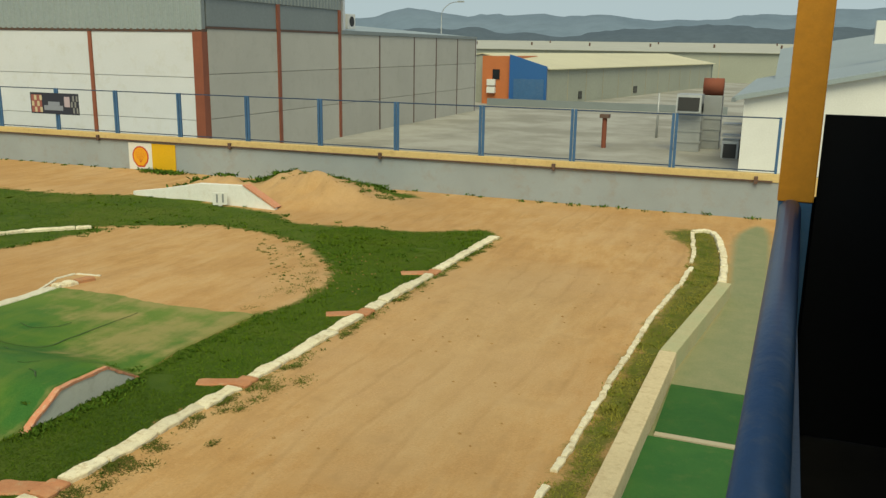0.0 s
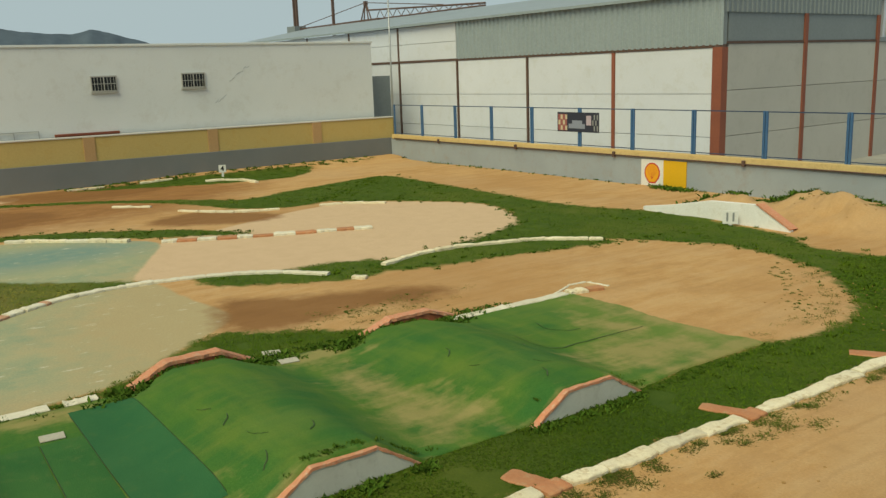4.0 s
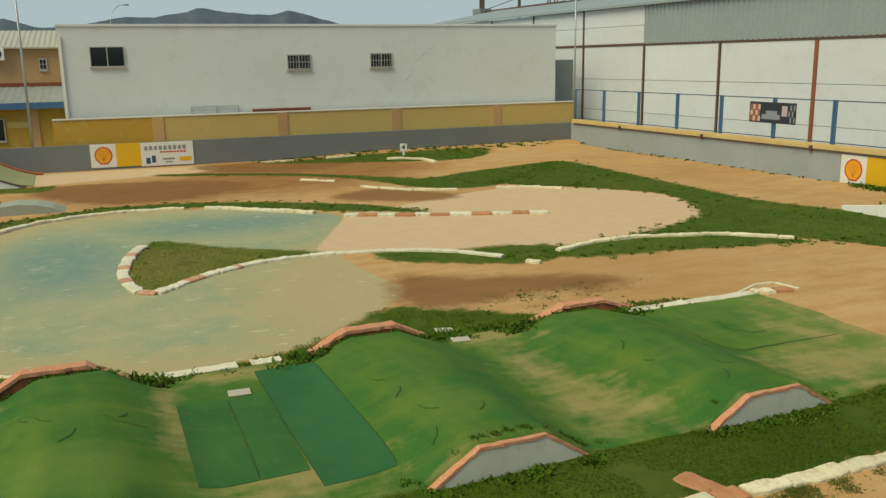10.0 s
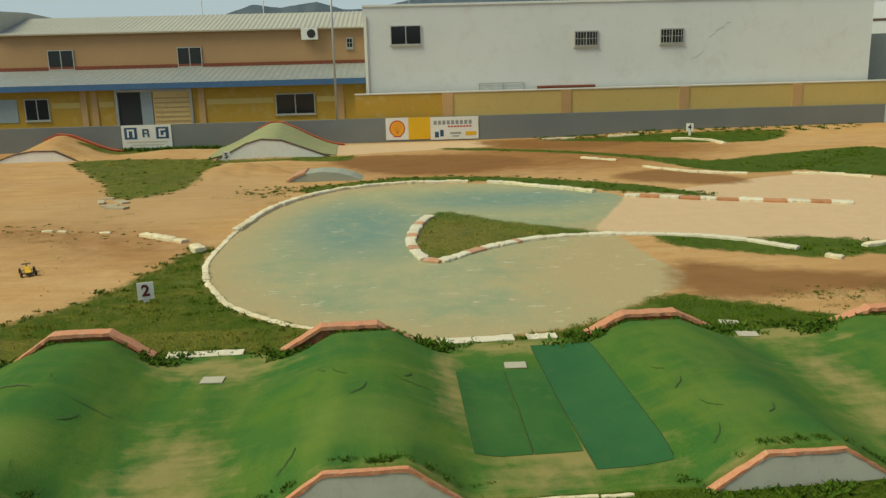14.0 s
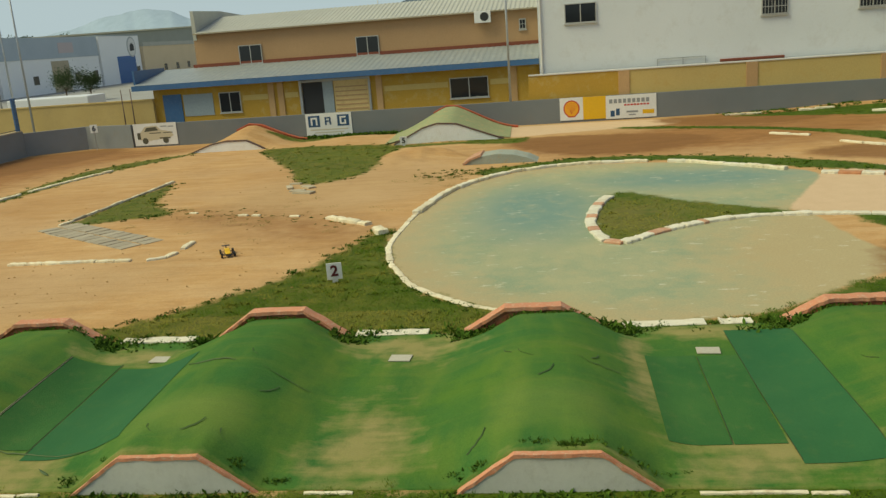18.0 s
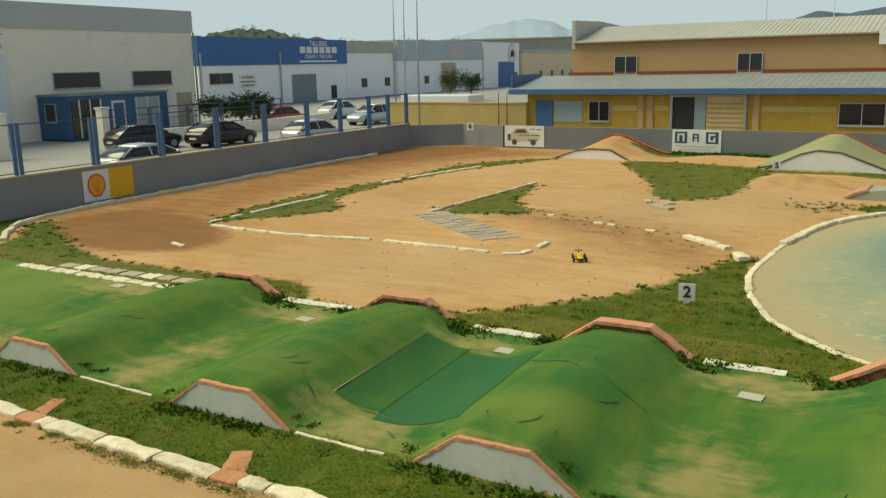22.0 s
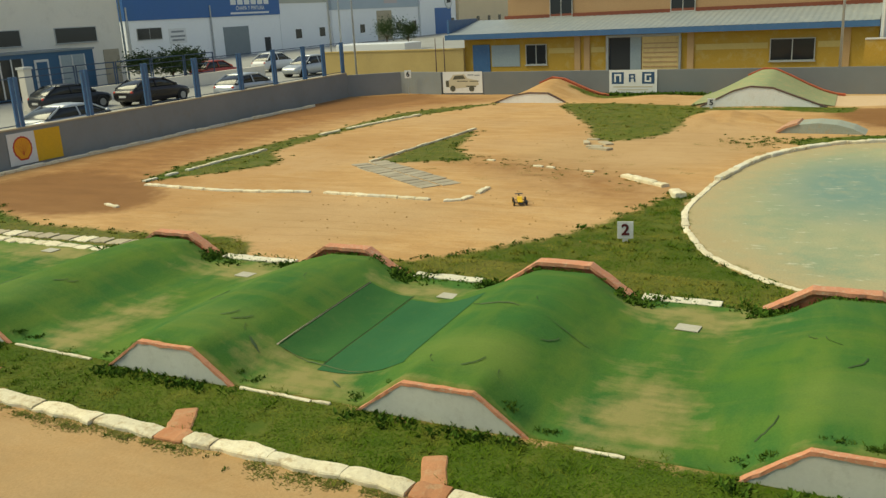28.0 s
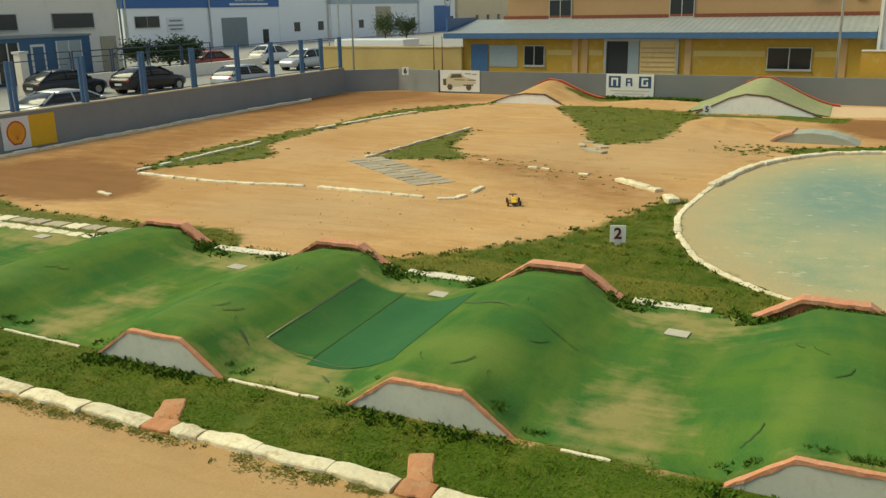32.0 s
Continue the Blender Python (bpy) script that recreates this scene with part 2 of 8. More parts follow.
    bp = nt.nodes.new("ShaderNodeBump")
    bp.inputs["Strength"].default_value = 0.3
    bp.inputs["Distance"].default_value = 0.025
    nt.links.new(math_node(nt, "ADD", n_fine.outputs[0], math_node(nt, "MULTIPLY", n_mid.outputs[0], 1.5)), bp.inputs["Height"])
    nt.links.new(bp.outputs[0], b.inputs["Normal"])
    return m


def carpet_material():
    """Green outdoor carpet over dirt, dusty in the hollows and where wheels have worn it."""
    m, nt, b = nodes_of("green_carpet")
    pos = nt.nodes.new("ShaderNodeNewGeometry").outputs["Position"]
    n_big, n_mid, n_fine = noise_node(nt, 0.7, 3, 0.5, pos), noise_node(nt, 2.6, 5, 0.6, pos), noise_node(nt, 45, 5, 0.7, pos)
    st = nt.nodes.new("ShaderNodeMapping")
    st.inputs["Scale"].default_value = (0.45, 2.0, 1)
    nt.links.new(pos, st.inputs["Vector"])
    n_str = noise_node(nt, 1.1, 4, 0.55, st.outputs[0])
    st2 = nt.nodes.new("ShaderNodeMapping")
    st2.inputs["Scale"].default_value = (3.0, 0.4, 1)
    nt.links.new(pos, st2.inputs["Vector"])
    n_st2 = noise_node(nt, 1.2, 4, 0.58, st2.outputs[0])
    a = nt.nodes.new("ShaderNodeAttribute")
    a.attribute_name = "worn"
    c = nt.nodes.new("ShaderNodeAttribute")
    c.attribute_name = "faded"
    col = mix_node(nt, ramp_node(nt, n_big.outputs[0], 0.35, 0.65), (0.032, 0.125, 0.027), (0.080, 0.165, 0.022))
    col = mix_node(nt, math_node(nt, "MULTIPLY", ramp_node(nt, n_str.outputs[0], 0.46, 0.68), 0.6), col, (0.135, 0.200, 0.032))
    col = mix_node(nt, math_node(nt, "MULTIPLY", ramp_node(nt, n_st2.outputs[0], 0.5, 0.7), 0.5), col, (0.145, 0.188, 0.035))
    col = mix_node(nt, math_node(nt, "MULTIPLY", ramp_node(nt, n_mid.outputs[0], 0.5, 0.3), 0.5), col, (0.026, 0.112, 0.026))
    fade = math_node(nt, "ADD", c.outputs["Fac"], math_node(nt, "MULTIPLY", math_node(nt, "SUBTRACT", n_big.outputs[0], 0.5), 0.8))
    col = mix_node(nt, ramp_node(nt, fade, 0.2, 0.9), col, (0.165, 0.225, 0.05))
    v = math_node(nt, "ADD", a.outputs["Fac"], math_node(nt, "MULTIPLY", math_node(nt, "SUBTRACT", n_mid.outputs[0], 0.5), 1.3))
    v = math_node(nt, "ADD", v, math_node(nt, "MULTIPLY", math_node(nt, "SUBTRACT", n_st2.outputs[0], 0.5), 1.1))
    col = mix_node(nt, math_node(nt, "MULTIPLY", ramp_node(nt, v, 0.34, 0.9), 0.8), col, mix_node(nt, n_mid.outputs[0], (0.29, 0.235, 0.085), (0.44, 0.325, 0.145)))
    col = mix_node(nt, 0.2, col, mix_node(nt, ramp_node(nt, n_fine.outputs[0], 0.3, 0.7), (0.018, 0.059, 0.009), (0.147, 0.265, 0.054)))
    nt.links.new(col, b.inputs["Base Color"])
    b.inputs["Roughness"].default_value = 0.95
    b.inputs["Specular IOR Level"].default_value = 0.15
    bp = nt.nodes.new("ShaderNodeBump")
    bp.inputs["Strength"].default_value = 0.4
    bp.inputs["Distance"].default_value = 0.02
    creases = math_node(nt, "ADD", math_node(nt, "MULTIPLY", n_mid.outputs[0], 1.5), math_node(nt, "MULTIPLY", n_st2.outputs[0], 4.0))
    nt.links.new(math_node(nt, "ADD", n_fine.outputs[0], creases), bp.inputs["Height"])
    nt.links.new(bp.outputs[0], b.inputs["Normal"])
    return m


M_GROUND, M_CARPET = ground_material(), carpet_material()
M_MAT = mat("dark_green_mat", (0.030, 0.112, 0.030), (0.055, 0.145, 0.036), 1.1, 40, 0.95, 0.5, 0.1, stain=(0.085, 0.145, 0.042), amount=0.5)
M_WHITE_KERB = mat("whitewashed_concrete", (0.82, 0.73, 0.52), (0.72, 0.61, 0.40), 1.6, 26, 0.9, 0.6, 0.1, grain=0.22, stain=(0.46, 0.33, 0.17), amount=0.75)
M_RED_KERB = mat("red_oxide_concrete", (0.47, 0.19, 0.09), (0.52, 0.27, 0.14), 1.8, 22, 0.85, 0.5, 0.1, stain=(0.5, 0.38, 0.22), amount=0.5)
M_FADEDRED = mat("faded_pink_kerb_paint", (0.50, 0.255, 0.15), (0.56, 0.33, 0.21), 1.8, 22, 0.85, 0.5, 0.1, stain=(0.6, 0.5, 0.36), amount=0.6)
M_ORANGE_TOP = mat("orange_painted_rim", (0.62, 0.255, 0.14), (0.56, 0.27, 0.165), 4.5, 30, 0.85, 0.6, 0.08, stain=(0.58, 0.46, 0.33), amount=0.8)
M_REDPLATE = mat("dull_red_plate_paint", (0.34, 0.125, 0.065), (0.27, 0.10, 0.05), 2.2, 25, 0.85, 0.5, 0.06, stain=(0.40, 0.24, 0.14), amount=0.6)
M_PANEL = mat("grey_render", (0.62, 0.62, 0.54), (0.55, 0.55, 0.475), 1.4, 25, 0.85, 0.2, 0.06, grain=0.07, stain=(0.32, 0.30, 0.23), amount=0.25)
# one grey for each wall direction, the far wall's the lightest
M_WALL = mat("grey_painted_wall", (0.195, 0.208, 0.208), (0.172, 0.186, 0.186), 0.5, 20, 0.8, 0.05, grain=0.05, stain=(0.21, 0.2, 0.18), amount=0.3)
# same paint as M_WALL, lightened: this side's light is in the colour
M_WALL_C = mat("grey_wall_side_light", (0.27, 0.282, 0.275), (0.235, 0.247, 0.24), 0.5, 20, 0.8, 0.05, grain=0.05, stain=(0.25, 0.22, 0.18), amount=0.35)
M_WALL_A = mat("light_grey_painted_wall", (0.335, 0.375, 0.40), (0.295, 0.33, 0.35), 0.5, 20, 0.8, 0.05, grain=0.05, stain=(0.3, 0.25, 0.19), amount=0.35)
M_COPING = mat("yellow_coping", (0.66, 0.49, 0.22), (0.60, 0.43, 0.18), 0.9, 22, 0.75, 0.25, 0.05, stain=(0.36, 0.22, 0.09), amount=0.4)
M_YARDWALL = mat("dull_yellow_yard_wall", (0.53, 0.385, 0.155), (0.48, 0.345, 0.135), 0.6, 22, 0.8, 0.2, 0.05, stain=(0.4, 0.29, 0.13), amount=0.3)
M_YELLOW = mat("yellow_wall_paint", (0.49, 0.295, 0.05), (0.44, 0.27, 0.055), 0.4, 20, 0.8, 0.2, stain=(0.5, 0.40, 0.18), amount=0.5)
M_PILASTER = mat("tan_pilaster_paint", (0.52, 0.33, 0.16), (0.47, 0.29, 0.14), 0.8, 20, 0.8, 0.2, 0.05)
M_ORANGE = mat("orange_wall_paint", (0.455, 0.285, 0.15), (0.415, 0.255, 0.13), 0.3, 18, 0.8, 0.15, stain=(0.5, 0.3, 0.15), amount=0.25)
M_WHITEWALL = mat("off_white_render", (0.69, 0.72, 0.71), (0.64, 0.67, 0.66), 0.25, 16, 0.85, 0.04, grain=0.05, stain=(0.5, 0.49, 0.44), amount=0.3)
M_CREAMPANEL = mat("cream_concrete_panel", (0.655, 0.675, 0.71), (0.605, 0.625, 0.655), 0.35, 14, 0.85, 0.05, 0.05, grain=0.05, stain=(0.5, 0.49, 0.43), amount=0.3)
M_RUST = mat("red_brown_steel", (0.28, 0.085, 0.045), (0.23, 0.07, 0.04), 1.5, 25, 0.65, 0.2, 0.06)
M_BROWN = mat("dark_brown_steel", (0.13, 0.075, 0.055), (0.1, 0.06, 0.045), 1.5, 25, 0.65, 0.2, 0.05)
M_SHEET = mat("grey_corrugated_sheet", (0.315, 0.365, 0.375), (0.285, 0.335, 0.345), 0.4, 10, 0.5, 0.05, 0.0, 0.1)
# darker copy of the cream panel; the side's shade is in its colour
M_SIDEPANEL = mat("panel_side_shade_tone", (0.49, 0.475, 0.425), (0.45, 0.435, 0.39), 0.35, 14, 0.85, 0.05, 0.05, grain=0.05, stain=(0.36, 0.34, 0.29), amount=0.3)
M_SHEET_DK = mat("dark_grey_sheet", (0.22, 0.25, 0.255), (0.19, 0.22, 0.225), 0.5, 10, 0.6, 0.1)
M_ROOF = mat("pale_weathered_roof_sheet", (0.45, 0.44, 0.365), (0.395, 0.39, 0.325), 0.4, 12, 0.6, 0.1, stain=(0.4, 0.37, 0.29), amount=0.4)
M_PORCH = mat("blue_grey_roof_sheet", (0.26, 0.285, 0.285), (0.23, 0.26, 0.265), 0.5, 12, 0.5, 0.1, stain=(0.5, 0.48, 0.4), amount=0.3)
M_TILE = mat("red_brown_flashing", (0.25, 0.08, 0.05), (0.2, 0.07, 0.045), 0.8, 18, 0.8, 0.3)
M_BLUE = mat("blue_gloss_paint", (0.05, 0.14, 0.29), (0.045, 0.12, 0.25), 1.5, 25, 0.42, 0.15, 0.06, stain=(0.25, 0.27, 0.3), amount=0.18)
M_BLUE_WALL = mat("blue_sheet_cladding", (0.02, 0.11, 0.33), (0.025, 0.115, 0.30), 0.3, 10, 0.5, 0.05)
M_BLUE_DARK = mat("dark_blue_steel", (0.03, 0.06, 0.12), (0.025, 0.05, 0.1), 1.5, 25, 0.5, 0.15)
M_WINFRAME = plain("grey_window_frame", (0.42, 0.415, 0.38), 0.5)
# white raised to 0.9 so the colour carries the brightening of haze
M_SHOPWHITE = mat("white_render_haze_lifted", (0.90, 0.90, 0.87), (0.86, 0.86, 0.83), 0.2, 14, 0.8, 0.1)
M_PAVING = mat("pale_concrete_paving", (0.34, 0.335, 0.305), (0.29, 0.285, 0.26), 0.2, 10, 0.85, 0.2, stain=(0.33, 0.32, 0.29), amount=0.5)
# mountain colour set close to the sky: the haze is painted in
M_HILL3 = mat("mountain_haze_tint", (0.33, 0.415, 0.49), (0.32, 0.405, 0.48), 0.004, 0.02, 1.0, 0.0)
M_MAT_B = mat("bluish_green_mat", (0.028, 0.118, 0.043), (0.044, 0.142, 0.05), 0.9, 40, 0.95, 0.3, 0.1, stain=(0.07, 0.145, 0.045), amount=0.45)
M_RAIL = mat("worn_navy_rail_paint", (0.016, 0.052, 0.14), (0.02, 0.062, 0.16), 3.0, 30, 0.38, 0.2, stain=(0.12, 0.13, 0.15), amount=0.35)
M_YWALL = mat("pale_yellow_wall_paint", (0.54, 0.40, 0.15), (0.50, 0.375, 0.145), 0.4, 20, 0.8, 0.15, stain=(0.5, 0.33, 0.10), amount=0.5)
M_TAN = mat("light_tan_paint", (0.74, 0.58, 0.37), (0.69, 0.54, 0.34), 0.3, 14, 0.8, 0.1)
M_FADED = mat("faded_yellow_band", (0.60, 0.45, 0.17), (0.56, 0.40, 0.13), 0.5, 16, 0.8, 0.1)
M_FARWALL = mat("weathered_grey_panels", (0.37, 0.38, 0.315), (0.32, 0.335, 0.28), 0.15, 6, 0.85, 0.05)
M_REDRIM = mat("red_painted_rim", (0.50, 0.105, 0.05), (0.46, 0.13, 0.07), 3.0, 25, 0.8, 0.3, stain=(0.42, 0.25, 0.15), amount=0.5)
M_GRILLE = plain("pale_grille", (0.38, 0.38, 0.35), 0.6)
M_NUMBER = plain("dark_red_number", (0.10, 0.012, 0.012), 0.6)
M_CLOD = mat("dirt_clods", (0.36, 0.22, 0.09), (0.30, 0.17, 0.06), 1.5, 20, 0.95, 0.2)
M_PAINTWHITE = mat("white_painted_edge", (0.72, 0.67, 0.53), (0.65, 0.59, 0.44), 1.3, 20, 0.8, 0.35, 0.05, stain=(0.45, 0.34, 0.18), amount=0.45)
M_GLASS = plain("dark_window_glass", (0.015, 0.018, 0.02), 0.12)
M_FRAME = plain("white_window_frame", (0.62, 0.60, 0.55), 0.5)
M_STEEL = mat("galvanised_steel", (0.42, 0.43, 0.42), (0.36, 0.37, 0.37), 2.0, 30, 0.45, 0.1, 0.05, 0.5)
M_WHITE = mat("white_sign_paint", (0.76, 0.75, 0.70), (0.70, 0.69, 0.64), 1.0, 20, 0.6, 0.1)
M_RAMPWHITE = mat("fresh_white_ramp_paint", (0.86, 0.85, 0.80), (0.80, 0.78, 0.72), 1.0, 20, 0.7, 0.15, stain=(0.6, 0.52, 0.4), amount=0.35)
M_SIGN_Y = mat("yellow_sign_paint", (0.75, 0.42, 0.01), (0.70, 0.40, 0.02), 0.8, 20, 0.55, 0.1)
M_SIGN_O = plain("orange_sign_paint", (0.80, 0.36, 0.02), 0.6)
M_SIGN_R = plain("red_sign_paint", (0.50, 0.035, 0.02), 0.6)
M_SIGN_B = plain("navy_sign_paint", (0.02, 0.07, 0.15), 0.6)
M_BLACK = plain("black_paint", (0.02, 0.02, 0.02), 0.6)
M_GREY = plain("grey_print", (0.25, 0.26, 0.26), 0.6)
M_BEIGE = plain("beige_print", (0.55, 0.48, 0.33), 0.6)
M_BRICK = mat("beige_rendered_facade", (0.84, 0.765, 0.63), (0.79, 0.72, 0.59), 0.25, 14, 0.85, 0.08, grain=0.06, stain=(0.62, 0.55, 0.44), amount=0.3)
M_GREYFASCIA = mat("grey_fascia_sheet", (0.41, 0.47, 0.51), (0.37, 0.43, 0.47), 0.3, 10, 0.6, 0.05)
M_HALLFASCIA = mat("pale_grey_fascia_sheet", (0.46, 0.47, 0.45), (0.42, 0.43, 0.415), 0.3, 10, 0.6, 0.05)
M_TEAL = mat("blue_teal_container_paint", (0.022, 0.095, 0.19), (0.02, 0.085, 0.17), 0.8, 16, 0.5, 0.1)
M_RUBBER = plain("black_rubber", (0.015, 0.015, 0.015), 0.85)
M_CARGREY = plain("dark_grey_car_paint", (0.03, 0.033, 0.036), 0.25, 0.3)
M_CARBLACK = plain("black_brown_car_paint", (0.022, 0.018, 0.018), 0.25, 0.2)
M_CARSILVER = plain("silver_car_paint", (0.45, 0.47, 0.48), 0.3, 0.4)
M_CARRED = plain("red_car_paint", (0.35, 0.05, 0.03), 0.35)
M_CARWHITE = plain("white_car_paint", (0.7, 0.7, 0.68), 0.35)
M_STONE = mat("grey_paving_tile", (0.40, 0.345, 0.255), (0.34, 0.29, 0.21), 1.5, 20, 0.85, 0.3, 0.12)
M_SLAB = mat("pale_concrete_slab", (0.47, 0.40, 0.28), (0.41, 0.345, 0.235), 1.5, 20, 0.85, 0.3, 0.08)
M_DRAIN = mat("pale_grey_slab", (0.50, 0.47, 0.38), (0.44, 0.41, 0.33), 1.5, 20, 0.85, 0.3, 0.06, stain=(0.38, 0.3, 0.18), amount=0.4)
M_BEAM = mat("whitewashed_beam", (0.66, 0.54, 0.33), (0.58, 0.46, 0.27), 1.6, 22, 0.85, 0.4, stain=(0.38, 0.26, 0.13), amount=0.5)
M_BEAM_G = mat("faded_green_beam", (0.42, 0.42, 0.24), (0.50, 0.43, 0.25), 1.4, 22, 0.85, 0.4, stain=(0.42, 0.33, 0.18), amount=0.4)
M_PILLAR = mat("orange_stand_paint", (0.62, 0.27, 0.02), (0.58, 0.25, 0.02), 1.2, 22, 0.6, 0.1)
# board and deck are near-black: the stand's inner shade is in the colour
M_NAVY = mat("navy_board_shaded", (0.0045, 0.0055, 0.0075), (0.004, 0.005, 0.0065), 1.2, 22, 0.9, 0.1)
M_DECK = mat("deck_shade_black", (0.006, 0.006, 0.006), (0.016, 0.015, 0.013), 1.2, 22, 0.9, 0.1)
# blue-grey of both hill ranges is distance haze put into base colour
M_HILL1 = mat("far_hill_haze_tint", (0.17, 0.225, 0.28), (0.15, 0.205, 0.26), 0.004, 0.02, 1.0, 0.0)
M_HILL2 = mat("near_hill_haze_tint", (0.085, 0.115, 0.145), (0.10, 0.13, 0.155), 0.006, 0.05, 1.0, 0.0, grain=0.3)
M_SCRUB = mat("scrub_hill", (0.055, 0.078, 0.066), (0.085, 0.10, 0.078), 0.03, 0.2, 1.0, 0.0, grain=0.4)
M_LEAF = mat("dark_leaves", (0.045, 0.085, 0.02), (0.06, 0.10, 0.025), 2.0, 20, 0.7, 0.0, 0.1)
M_BARK = mat("brown_bark", (0.16, 0.11, 0.07), (0.12, 0.08, 0.05), 3.0, 20, 0.9, 0.3)


def lerp2(a, b):
    return 0.6 * a + 0.4 * b


def blade_material(name, c1, c2, c3):
    m, nt, b = nodes_of(name)
    g = nt.nodes.new("ShaderNodeNewGeometry")
    n = noise_node(nt, 1.7, 5, 0.65, g.outputs["Position"])
    patch = noise_node(nt, 0.8, 4, 0.6, g.outputs["Position"])
    col = mix_node(nt, g.outputs["Random Per Island"], c1, c2)
    col = mix_node(nt, math_node(nt, "MULTIPLY", ramp_node(nt, patch.outputs[0], 0.48, 0.7), 0.5), col, tuple(lerp2(a, b) for a, b in zip(c2, c3)))
    dry = nt.nodes.new("ShaderNodeAttribute")
    dry.attribute_name = "dry"
    lush = mix_node(nt, g.outputs["Random Per Island"], tuple(v * 1.12 for v in c1), tuple(v * 1.1 for v in c2))
    col = mix_node(nt, math_node(nt, "MAXIMUM", ramp_node(nt, dry.outputs["Fac"], -0.05, -0.45), ramp_node(nt, n.outputs[0], 0.5, 0.38)), col, lush)
    deep = mix_node(nt, g.outputs["Random Per Island"], tuple(v * 0.72 for v in c1), tuple(v * 0.78 for v in c2))
    col = mix_node(nt, ramp_node(nt, dry.outputs["Fac"], -0.5, -0.95), col, deep)
    v = math_node(nt, "ADD", dry.outputs["Fac"], math_node(nt, "MULTIPLY", math_node(nt, "SUBTRACT", n.outputs[0], 0.5), 1.8))
    col = mix_node(nt, ramp_node(nt, v, 0.22, 0.7), col, c3)
    nt.links.new(col, b.inputs["Base Color"])
    b.inputs["Roughness"].default_value = 0.85
    b.inputs["Specular IOR Level"].default_value = 0.08
    return m


M_GRASS = blade_material("grass_blades", (0.044, 0.092, 0.005), (0.086, 0.138, 0.010), (0.24, 0.22, 0.04))
M_TUFT = blade_material("tuft_blades", (0.085, 0.11, 0.016), (0.15, 0.145, 0.035), (0.20, 0.17, 0.05))
M_WEED = blade_material("weed_leaves", (0.038, 0.09, 0.010), (0.085, 0.145, 0.02), (0.06, 0.115, 0.015))

M_CREAMROOF = mat("cream_roof_sheet", (0.62, 0.57, 0.38), (0.56, 0.515, 0.345), 0.2, 8, 0.6, 0.1, stain=(0.45, 0.41, 0.28), amount=0.35)


